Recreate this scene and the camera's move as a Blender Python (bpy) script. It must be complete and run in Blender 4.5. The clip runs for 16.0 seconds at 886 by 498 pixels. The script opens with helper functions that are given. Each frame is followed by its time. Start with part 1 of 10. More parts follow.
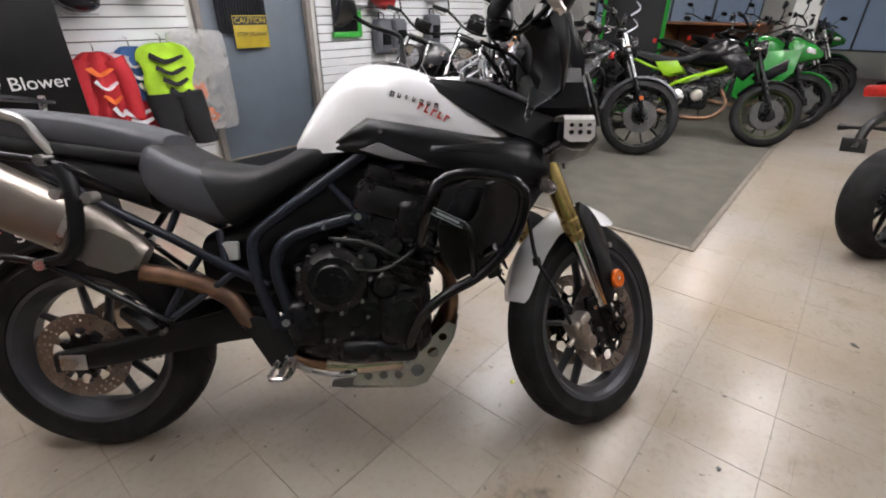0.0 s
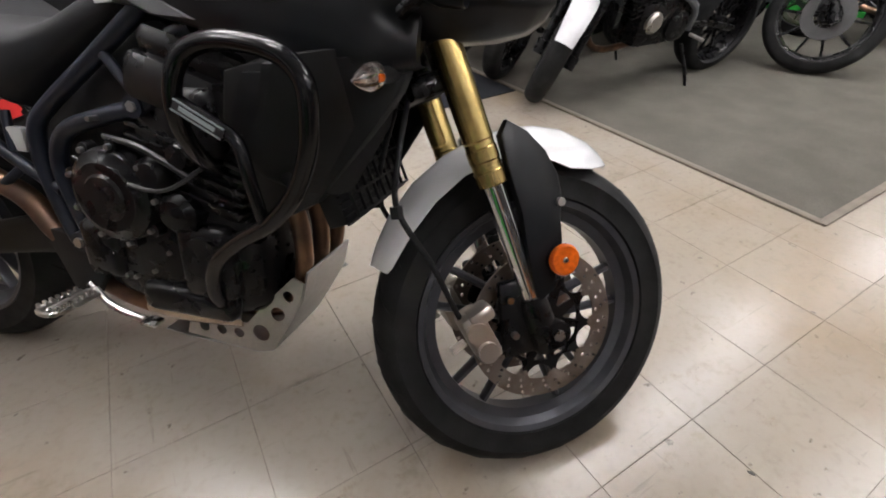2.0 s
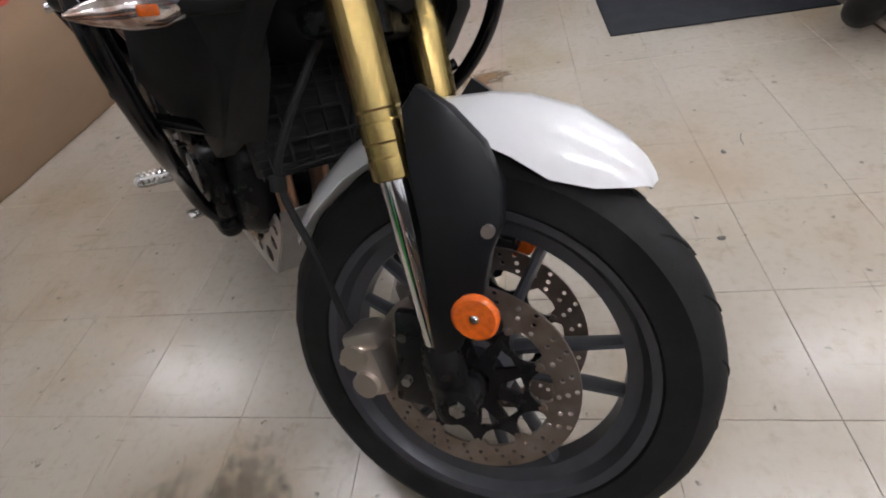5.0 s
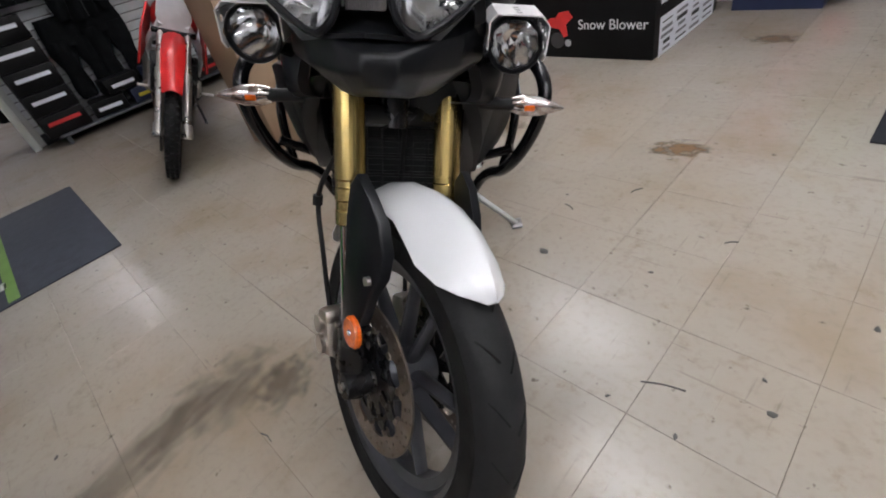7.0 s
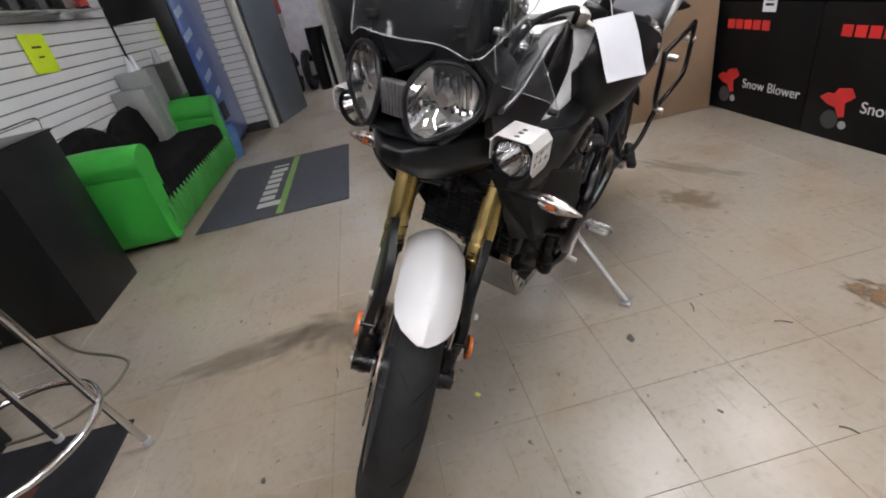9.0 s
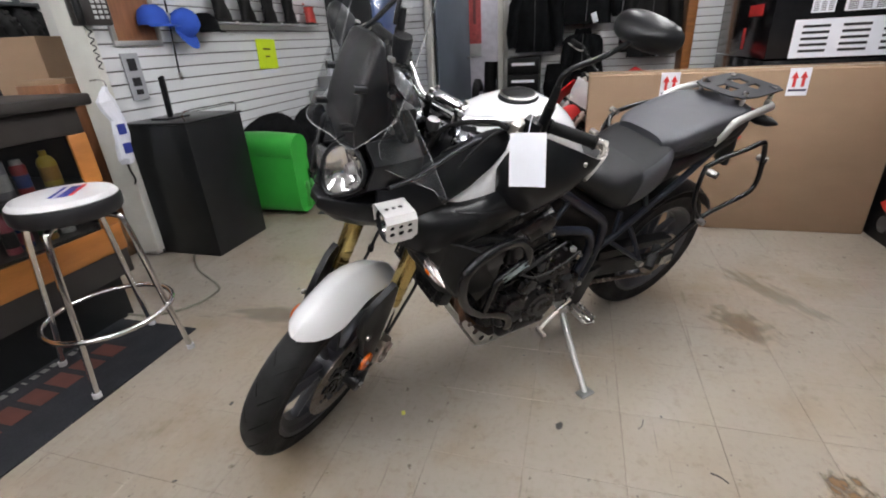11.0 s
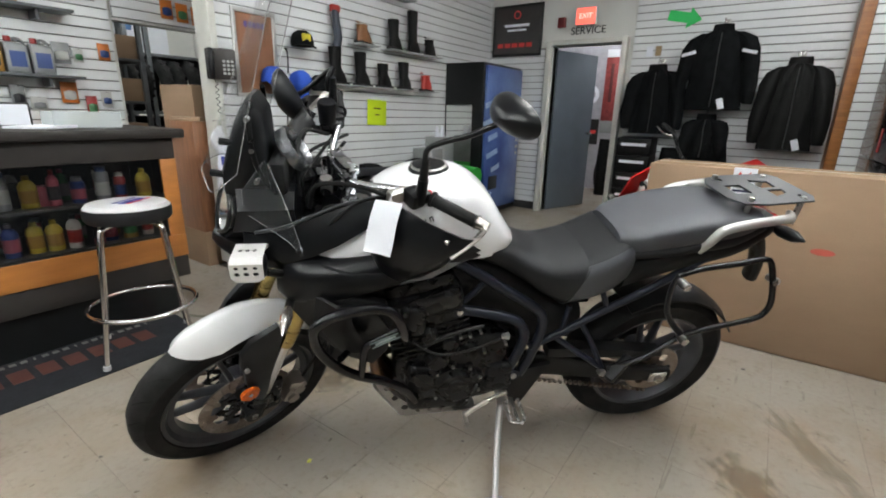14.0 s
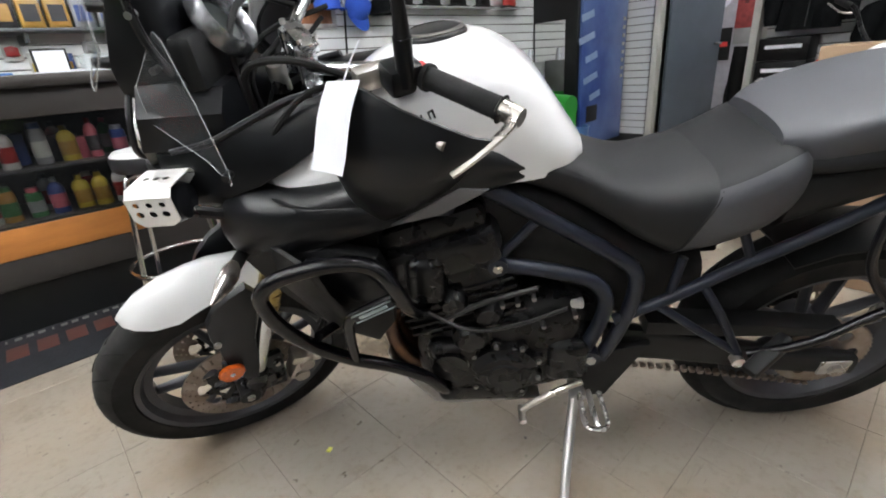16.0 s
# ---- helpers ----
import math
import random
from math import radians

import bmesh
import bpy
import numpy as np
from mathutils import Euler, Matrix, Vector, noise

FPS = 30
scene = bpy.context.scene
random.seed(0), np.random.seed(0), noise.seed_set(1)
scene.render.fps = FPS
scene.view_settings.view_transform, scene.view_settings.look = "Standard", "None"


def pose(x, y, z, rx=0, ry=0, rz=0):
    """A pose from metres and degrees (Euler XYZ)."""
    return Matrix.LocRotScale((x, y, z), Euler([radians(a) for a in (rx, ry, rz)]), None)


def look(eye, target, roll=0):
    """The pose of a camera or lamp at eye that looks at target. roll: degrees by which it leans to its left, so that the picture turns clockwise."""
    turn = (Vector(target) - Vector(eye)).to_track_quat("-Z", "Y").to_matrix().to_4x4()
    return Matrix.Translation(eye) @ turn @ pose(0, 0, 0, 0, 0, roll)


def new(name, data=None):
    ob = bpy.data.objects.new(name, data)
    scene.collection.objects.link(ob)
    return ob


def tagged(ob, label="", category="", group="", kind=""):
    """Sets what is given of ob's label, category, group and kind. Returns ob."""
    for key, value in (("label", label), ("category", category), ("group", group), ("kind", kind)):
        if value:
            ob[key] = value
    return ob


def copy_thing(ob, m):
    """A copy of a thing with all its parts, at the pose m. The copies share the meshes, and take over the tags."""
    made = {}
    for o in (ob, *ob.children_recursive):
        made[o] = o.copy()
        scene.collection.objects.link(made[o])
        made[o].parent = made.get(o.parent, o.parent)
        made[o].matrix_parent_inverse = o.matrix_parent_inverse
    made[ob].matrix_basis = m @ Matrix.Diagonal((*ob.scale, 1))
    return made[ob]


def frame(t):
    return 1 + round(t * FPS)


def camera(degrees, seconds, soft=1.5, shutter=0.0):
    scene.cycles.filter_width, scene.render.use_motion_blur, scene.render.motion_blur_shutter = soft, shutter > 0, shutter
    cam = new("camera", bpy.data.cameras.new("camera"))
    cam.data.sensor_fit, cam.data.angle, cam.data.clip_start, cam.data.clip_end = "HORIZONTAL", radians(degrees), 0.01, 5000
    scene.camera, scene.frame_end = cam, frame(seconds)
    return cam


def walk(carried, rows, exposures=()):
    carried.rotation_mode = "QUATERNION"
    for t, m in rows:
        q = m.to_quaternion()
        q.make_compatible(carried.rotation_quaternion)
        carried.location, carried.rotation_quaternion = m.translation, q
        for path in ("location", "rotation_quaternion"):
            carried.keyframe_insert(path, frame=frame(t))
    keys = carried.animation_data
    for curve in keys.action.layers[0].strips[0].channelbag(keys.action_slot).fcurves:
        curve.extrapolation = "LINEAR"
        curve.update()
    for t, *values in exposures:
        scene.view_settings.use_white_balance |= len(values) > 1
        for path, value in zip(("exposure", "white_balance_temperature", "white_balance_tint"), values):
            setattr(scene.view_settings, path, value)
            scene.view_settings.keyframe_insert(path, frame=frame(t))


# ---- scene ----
cam = camera(87.8, 16.0, soft=1.9)
PATH = [
    (0, (-0.68, -0.469, 1.221), (0.679, 0.674, 0.301), 0.4),
    (0.5, (-0.48, -0.514, 1.173), (0.804, 0.635, 0.157), 0.5),
    (1, (-0.275, -0.57, 1.122), (0.899, 0.649, 0.057), 0.6),
    (1.5, (-0.07, -0.569, 1.061), (0.903, 0.737, -0.099), -0.4),
    (2, (0.09, -0.544, 1.021), (0.887, 0.826, -0.2), -1.6),
    (2.5, (0.215, -0.547, 0.976), (0.824, 0.877, -0.289), -3.6),
    (3, (0.315, -0.554, 0.955), (0.716, 0.905, -0.353), -5.5),
    (3.5, (0.408, -0.526, 0.928), (0.636, 0.925, -0.429), -8.5),
    (6, (0.905, -0.349, 0.953), (0.05, 0.84, -0.409), -16.2),
    (6.5, (1.049, -0.318, 1.002), (-0.057, 0.742, -0.284), -16.6),
    (7, (1.184, -0.291, 1.046), (-0.09, 0.671, -0.158), -15.5),
    (7.5, (1.304, -0.277, 1.086), (-0.154, 0.499, -0.042), -14.2),
    (8, (1.381, -0.2, 1.101), (-0.206, 0.349, 0.015), -14.1),
    (8.5, (1.447, -0.069, 1.13), (-0.22, 0.269, 0.078), -12.8),
    (9, (1.505, 0.068, 1.141), (-0.227, 0.204, 0.15), -12.0),
    (11.5, (1.664, 0.834, 1.239), (-0.069, 0.197, 0.469), -2.0),
    (12, (1.639, 0.938, 1.24), (-0.091, 0.217, 0.541), -1.3),
    (12.5, (1.569, 1.065, 1.242), (-0.138, 0.248, 0.597), -0.6),
    (13, (1.505, 1.173, 1.24), (-0.192, 0.287, 0.658), 0.2),
    (13.5, (1.429, 1.258, 1.226), (-0.228, 0.288, 0.667), 1.1),
    (14, (1.338, 1.335, 1.224), (-0.234, 0.236, 0.657), 1.4),
    (14.5, (1.255, 1.338, 1.182), (-0.216, 0.127, 0.572), 0.9),
    (15, (1.118, 1.311, 1.128), (-0.275, 0.03, 0.481), -0.3),
    (15.5, (0.974, 1.246, 1.084), (-0.327, -0.107, 0.393), -2.7),
    (16, (0.876, 1.193, 1.029), (-0.347, -0.199, 0.278), -4.5),
]
walk(cam, [(t, look(eye, target, roll)) for t, eye, target, roll in PATH], exposures=((0, 0.38, 6650, 13), (3.5, 0.36, 6550, 12), (6.0, 0.03, 6320, 13), (7.2, 0.03, 6350, 12), (8.5, 0.08, 6560, 12), (11.5, 0.24, 6500, 10), (14.0, 0.29, 6520, 4), (15.3, 0.45, 6480, 7), (16.0, 0.55, 6480, 7)))

# ---- light: ceiling tubes, seen only in reflections ----
world = bpy.data.worlds.new("world")
scene.world = world
world.use_nodes = True
world.node_tree.nodes["Background"].inputs[0].default_value = (0.9, 0.93, 1.0, 1)
world.node_tree.nodes["Background"].inputs[1].default_value = 0.05


# ---- materials ----
MATS = {}


def mat(name, col, rough=0.5, metal=0.0, vary=0.0, scale=8.0, fine=0.0, fscale=200.0, bump=0.0, bscale=120.0,
        col2=None, rvar=0.0, coat=0.0, trans=0.0, alpha=1.0, emit=0.0, piece=0.0, spec=0.5, stretch=None, ior=1.5, placed=False):
    if name in MATS:
        return MATS[name]
    if max(col) < 0.05 and not metal:
        spec *= 0.6
    m = bpy.data.materials.new(name)
    m.use_nodes = True
    nt, b = m.node_tree, m.node_tree.nodes["Principled BSDF"]
    b.inputs["Base Color"].default_value = (*col, 1)
    b.inputs["Roughness"].default_value = rough
    b.inputs["Metallic"].default_value = metal
    b.inputs["Coat Weight"].default_value = coat
    b.inputs["Coat Roughness"].default_value = 0.06
    b.inputs["Transmission Weight"].default_value = trans
    b.inputs["Alpha"].default_value = alpha
    b.inputs["IOR"].default_value = ior
    b.inputs["Specular IOR Level"].default_value = spec
    if emit:
        b.inputs["Emission Color"].default_value = (*col, 1)
        b.inputs["Emission Strength"].default_value = emit
    tc = nt.nodes.new("ShaderNodeTexCoord")
    src = tc.outputs["Object"]
    if placed:
        oi0 = nt.nodes.new("ShaderNodeObjectInfo")
        av = nt.nodes.new("ShaderNodeVectorMath")
        av.operation = "ADD"
        nt.links.new(src, av.inputs[0])
        nt.links.new(oi0.outputs["Location"], av.inputs[1])
        src = av.outputs[0]
    if stretch:
        mp = nt.nodes.new("ShaderNodeMapping")
        mp.inputs["Scale"].default_value = stretch
        nt.links.new(src, mp.inputs["Vector"])
        src = mp.outputs["Vector"]

    def noise_at(s, detail=4.0):
        n = nt.nodes.new("ShaderNodeTexNoise")
        n.inputs["Scale"].default_value, n.inputs["Detail"].default_value = s, detail
        nt.links.new(src, n.inputs["Vector"])
        return n.outputs["Fac"]

    def mixed(a, bcol, fac):
        mx = nt.nodes.new("ShaderNodeMix")
        mx.data_type = "RGBA"
        if hasattr(a, "is_linked"):
            nt.links.new(a, mx.inputs[6])
        else:
            mx.inputs[6].default_value = a
        mx.inputs[7].default_value = bcol
        nt.links.new(fac, mx.inputs[0])
        return mx.outputs[2]

    def ranged(fac, lo, hi, a=0.35, z=0.65):
        r = nt.nodes.new("ShaderNodeMapRange")
        r.inputs[1].default_value, r.inputs[2].default_value, r.inputs[3].default_value, r.inputs[4].default_value = a, z, lo, hi
        nt.links.new(fac, r.inputs[0])
        return r.outputs[0]

    out = None
    if vary or col2:
        other = col2 or tuple(max(0, c * (1 - vary)) for c in col)
        n1 = noise_at(scale)
        out = mixed((*col, 1), (*other, 1), ranged(n1, 0, 1))
        if rvar:
            nt.links.new(ranged(n1, max(0.02, rough - rvar), min(1, rough + rvar)), b.inputs["Roughness"])
    if fine:
        start = out or (*col, 1)
        out = mixed(start, (*[c * (1 - fine) for c in col], 1), ranged(noise_at(fscale, 2), 0, 1, 0.45, 0.75))
    if piece:
        oi = nt.nodes.new("ShaderNodeObjectInfo")
        gi = nt.nodes.new("ShaderNodeNewGeometry")
        ad = nt.nodes.new("ShaderNodeMath")
        ad.operation = "ADD"
        nt.links.new(oi.outputs["Random"], ad.inputs[0])
        nt.links.new(gi.outputs["Random Per Island"], ad.inputs[1])
        fr = nt.nodes.new("ShaderNodeMath")
        fr.operation = "FRACT"
        nt.links.new(ad.outputs[0], fr.inputs[0])
        out = mixed(out or (*col, 1), (*[c * (1 - piece) for c in col], 1), fr.outputs[0])
    if out:
        nt.links.new(out, b.inputs["Base Color"])
    if bump:
        bp = nt.nodes.new("ShaderNodeBump")
        bp.inputs["Strength"].default_value = bump
        bp.inputs["Distance"].default_value = 0.002
        nt.links.new(noise_at(bscale, 3), bp.inputs["Height"])
        nt.links.new(bp.outputs[0], b.inputs["Normal"])
    MATS[name] = m
    return m


# bike surfaces
WHITE = mat("white_paint", (0.86, 0.87, 0.885), 0.22, coat=0.6, vary=0.04, scale=4)
SATIN = mat("satin_black_plastic", (0.0078, 0.0084, 0.0100), 0.29, vary=0.25, scale=14, bump=0.08, bscale=700)
ROUGHB = mat("rough_black_plastic", (0.0076, 0.0079, 0.0086), 0.52, vary=0.3, scale=18, bump=0.25, bscale=500)
GLOSSB = mat("gloss_black_paint", (0.0050, 0.0050, 0.0062), 0.18, coat=0.15, vary=0.2, scale=20)
FRAMEB = mat("blue_black_frame_paint", (0.013, 0.0168, 0.027), 0.34, vary=0.2, scale=20)
ENGB = mat("black_engine_paint", (0.0075, 0.0075, 0.0083), 0.30, vary=0.35, scale=25, bump=0.15, bscale=300, rvar=0.12)
RUBBER = mat("tyre_rubber", (0.0099, 0.0099, 0.01035), 0.72, vary=0.3, scale=12, fine=0.3, fscale=150, bump=0.2, bscale=200, rvar=0.1)
RIM = mat("anthracite_wheel", (0.075, 0.077, 0.088), 0.34, metal=0.35, vary=0.15, scale=20)
GOLD = mat("gold_anodised", (0.46, 0.34, 0.13), 0.26, metal=0.95, vary=0.15, scale=6, stretch=(30, 30, 2))
STEEL = mat("brushed_steel", (0.55, 0.54, 0.52), 0.28, metal=1.0, vary=0.15, scale=20, rvar=0.1)
DULLB = mat("dull_steel_bolt", (0.30, 0.30, 0.30), 0.35, metal=0.9)
CHROME = mat("chrome", (0.78, 0.78, 0.79), 0.07, metal=1.0, vary=0.08, scale=10)
ALU = mat("worn_aluminium", (0.62, 0.59, 0.55), 0.36, metal=0.9, vary=0.2, scale=14, fine=0.2, fscale=90, rvar=0.12)
DISC = mat("brake_disc_steel", (0.33, 0.29, 0.26), 0.40, metal=0.9, vary=0.35, scale=18, col2=(0.22, 0.17, 0.14))
COPPER = mat("heat_tinted_pipe", (0.30, 0.17, 0.10), 0.36, metal=0.85, vary=0.4, scale=14, col2=(0.14, 0.09, 0.07))
TITAN = mat("silencer_metal", (0.34, 0.305, 0.27), 0.36, metal=0.95, vary=0.12, scale=6, fine=0.08, fscale=60)
VINYL = mat("black_seat_vinyl", (0.0145, 0.015, 0.017), 0.55, vary=0.2, scale=8, bump=0.3, bscale=600)
VINYL2 = mat("grey_seat_vinyl", (0.055, 0.057, 0.067), 0.5, vary=0.15, scale=8, bump=0.3, bscale=600)
SILV = mat("silver_paint", (0.50, 0.50, 0.49), 0.35, metal=0.6, vary=0.1, scale=10)
ORANGE = mat("orange_reflector", (0.75, 0.13, 0.01), 0.22, vary=0.25, scale=120, coat=0.6)
REDL = mat("red_lens", (0.5, 0.02, 0.015), 0.2, coat=0.6, vary=0.2, scale=60)
SCREEN = mat("clear_acrylic", (0.03, 0.032, 0.037), 0.03, alpha=0.20, coat=0.6, spec=0.6)
EDGE = mat("bright_acrylic_edge", (0.70, 0.73, 0.75), 0.2, alpha=0.30)
PAPER = mat("white_paper", (0.82, 0.84, 0.9), 0.6, vary=0.05, scale=10)
INK = mat("black_ink", (0.02, 0.02, 0.022), 0.6)
REDINK = mat("red_ink", (0.6, 0.03, 0.03), 0.5)
# room surfaces
TILE = mat("vinyl_tile", (0.332, 0.299, 0.260), 0.235, rvar=0.07, piece=0.05, bump=0.03, bscale=60, placed=True)


def wear_floor(m):
    """Traffic wear on the tiles: soft tan clouds, fine mottling, dark specks and short scratches."""
    nt = m.node_tree
    b = nt.nodes["Principled BSDF"]
    base = b.inputs["Base Color"].links[0].from_socket
    pos = [n for n in nt.nodes if n.type == "VECT_MATH"][0].outputs[0]

    def layer(prev, scale, lo, hi, amount, col, squash=None, detail=6.0, rough=0.6):
        src = pos
        if squash:
            mp = nt.nodes.new("ShaderNodeMapping")
            mp.inputs["Scale"].default_value, mp.inputs["Rotation"].default_value = squash[0], (0, 0, squash[1])
            nt.links.new(src, mp.inputs["Vector"])
            src = mp.outputs[0]
        n = nt.nodes.new("ShaderNodeTexNoise")
        n.inputs["Scale"].default_value, n.inputs["Detail"].default_value, n.inputs["Roughness"].default_value = scale, detail, rough
        nt.links.new(src, n.inputs["Vector"])
        r = nt.nodes.new("ShaderNodeMapRange")
        r.interpolation_type = "SMOOTHSTEP"
        r.inputs[1].default_value, r.inputs[2].default_value, r.inputs[4].default_value = lo, hi, amount
        nt.links.new(n.outputs["Fac"], r.inputs[0])
        mx = nt.nodes.new("ShaderNodeMix")
        mx.data_type = "RGBA"
        nt.links.new(r.outputs[0], mx.inputs[0])
        nt.links.new(prev, mx.inputs[6])
        mx.inputs[7].default_value = (*col, 1)
        return mx.outputs[2], r.outputs[0]

    c, _ = layer(base, 0.9, 0.25, 0.80, 0.7, (0.285, 0.226, 0.157), detail=3.0, rough=0.5)
    c, _ = layer(c, 1.9, 0.47, 0.74, 0.55, (0.240, 0.172, 0.102), detail=5.0, rough=0.6)
    c, _ = layer(c, 5.0, 0.54, 0.76, 0.45, (0.165, 0.125, 0.078), detail=8.0, rough=0.7)
    c, _ = layer(c, 11.0, 0.56, 0.74, 0.5, (0.185, 0.130, 0.072), detail=9.0, rough=0.75)
    c, _ = layer(c, 40.0, 0.45, 0.80, 0.22, (0.20, 0.17, 0.13), detail=1.0)
    c, _ = layer(c, 24.0, 0.66, 0.74, 0.75, (0.085, 0.068, 0.05), detail=3.0)
    c, _ = layer(c, 3.0, 0.63, 0.72, 0.35, (0.12, 0.10, 0.075), squash=((1, 16, 1), 0.7), detail=5.0)
    c, _ = layer(c, 3.6, 0.64, 0.73, 0.32, (0.12, 0.10, 0.075), squash=((15, 1, 1), 0.35), detail=5.0)
    c, _ = layer(c, 5.0, 0.66, 0.74, 0.35, (0.11, 0.09, 0.07), squash=((1, 12, 1), 2.0), detail=5.0)
    nt.links.new(c, b.inputs["Base Color"])


wear_floor(TILE)
JOINT = mat("dark_tile_joint", (0.20, 0.15, 0.09), 0.7, vary=0.6, scale=4)
CARPET = mat("grey_green_carpet", (0.125, 0.118, 0.10), 0.95, vary=0.2, scale=5, fine=0.35, fscale=300, bump=0.6, bscale=400, spec=0.1)
RUBMAT = mat("dark_rubber_mat", (0.0252, 0.02632, 0.0308), 0.85, vary=0.2, scale=12, fine=0.3, fscale=200, bump=0.4, bscale=300, spec=0.2)
TRIM = mat("brown_carpet_trim", (0.16, 0.13, 0.10), 0.6, vary=0.2, scale=20)
WALLP = mat("off_white_wall_paint", (0.66, 0.66, 0.63), 0.6, vary=0.06, scale=3, bump=0.08, bscale=90)
SLAT = mat("white_slat_laminate", (0.73, 0.745, 0.755), 0.38, vary=0.05, scale=3)
# backing board between the slats; the grooves' shade is put into its dark colour
GROOVE = mat("slat_groove_painted_shade", (0.12, 0.115, 0.11), 0.8, vary=0.2, scale=20)
DOORG = mat("blue_grey_door_paint", (0.115, 0.14, 0.17), 0.45, vary=0.1, scale=5)
JAMB = mat("cream_door_frame", (0.62, 0.62, 0.57), 0.45, vary=0.08, scale=8)
BASEB = mat("black_vinyl_skirting", (0.03, 0.03, 0.032), 0.5, vary=0.2, scale=10)
WOOD = mat("orange_stained_wood", (0.34, 0.13, 0.035), 0.42, vary=0.35, scale=5, stretch=(1, 1, 8), fine=0.2, fscale=40)
WOOD2 = mat("brown_veneer", (0.28, 0.12, 0.055), 0.42, vary=0.3, scale=5, stretch=(8, 8, 1), fine=0.2, fscale=40)
CARD = mat("brown_cardboard", (0.30, 0.20, 0.125), 0.8, vary=0.1, scale=3, fine=0.08, fscale=120, stretch=(1, 1, 3))
BLACKC = mat("black_printed_carton", (0.0065, 0.0065, 0.007), 0.45, vary=0.3, scale=6, spec=0.25)
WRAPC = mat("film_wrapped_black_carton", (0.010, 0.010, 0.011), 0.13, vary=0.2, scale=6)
GREEN = mat("green_vinyl", (0.035, 0.36, 0.045), 0.4, vary=0.12, scale=6, bump=0.2, bscale=300)
BVELV = mat("black_velour", (0.011, 0.011, 0.012), 0.95, vary=0.3, scale=14, bump=0.5, bscale=250, spec=0.1)
LAMIN = mat("dark_grey_laminate", (0.033, 0.029, 0.027), 0.45, vary=0.15, scale=8)
BLACKL = mat("black_laminate", (0.0098, 0.0105, 0.0112), 0.3, vary=0.2, scale=9)
CEIL = mat("white_ceiling_tile", (0.72, 0.72, 0.70), 0.8, vary=0.06, scale=6, bump=0.3, bscale=120)
TUBE_L = mat("lit_tube_diffuser", (0.972, 0.965, 0.99), 0.5, emit=37.0)
GREYM = mat("grey_metal_cabinet", (0.30, 0.31, 0.31), 0.4, metal=0.3, vary=0.1, scale=8)
DKMETAL = mat("dark_grey_metal_shelf", (0.12, 0.13, 0.14), 0.45, metal=0.3, vary=0.2, scale=10)
FABRIC = mat("black_jacket_fabric", (0.00714, 0.00798, 0.00882), 0.85, vary=0.4, scale=12, bump=0.5, bscale=220, spec=0.15)
LEATHER = mat("black_leather", (0.0075, 0.0075, 0.0075), 0.62, vary=0.3, scale=16, bump=0.4, bscale=90, spec=0.3)


def tint(name, col, rough=0.5, **kw):
    return mat(name, col, rough, vary=kw.pop("vary", 0.15), scale=kw.pop("scale", 12), **kw)


# ---- mesh helpers ----
I4 = Matrix.Identity(4)


def bx(bm, c, s, bev=0.0, m=I4, seg=2):
    vs = bmesh.ops.create_cube(bm, size=1)["verts"]
    for v in vs:
        v.co = Vector((v.co.x * s[0] + c[0], v.co.y * s[1] + c[1], v.co.z * s[2] + c[2]))
    if bev:
        es = list({e for v in vs for e in v.link_edges})
        r = bmesh.ops.bevel(bm, geom=es, offset=bev, segments=seg, affect="EDGES", profile=0.5)
        vs = list({v for f in r["faces"] for v in f.verts} | {v for v in vs if v.is_valid})
    if m is not I4:
        for v in vs:
            v.co = m @ v.co
    return bm


def frame_of(d):
    d = Vector(d).normalized()
    u = d.orthogonal().normalized()
    return u, d.cross(u), d


def cy(bm, p0, p1, r0, r1=None, n=16, caps=True):
    p0, p1 = Vector(p0), Vector(p1)
    r1 = r0 if r1 is None else r1
    u, w, _ = frame_of(p1 - p0)
    rings = []
    for p, r in ((p0, r0), (p1, r1)):
        rings.append([bm.verts.new(p + u * (r * math.cos(2 * math.pi * k / n)) + w * (r * math.sin(2 * math.pi * k / n))) for k in range(n)])
    for k in range(n):
        bm.faces.new((rings[0][k], rings[0][(k + 1) % n], rings[1][(k + 1) % n], rings[1][k]))
    if caps:
        bm.faces.new(rings[0][::-1])
        bm.faces.new(rings[1])
    return bm


def smooth_path(pts, sub=5, closed=False):
    pts = [Vector(p) for p in pts]
    if sub <= 1 or len(pts) < 3:
        return pts
    out, n = [], len(pts)
    rng = range(n if closed else n - 1)
    for i in rng:
        a = pts[(i - 1) % n] if closed or i > 0 else pts[0] * 2 - pts[1]
        b, c = pts[i], pts[(i + 1) % n]
        d = pts[(i + 2) % n] if closed or i + 2 < n else pts[-1] * 2 - pts[-2]
        for k in range(sub):
            t = k / sub
            out.append(0.5 * (2 * b + (c - a) * t + (2 * a - 5 * b + 4 * c - d) * t * t + (3 * b - a - 3 * c + d) * t ** 3))
    if not closed:
        out.append(pts[-1])
    return out


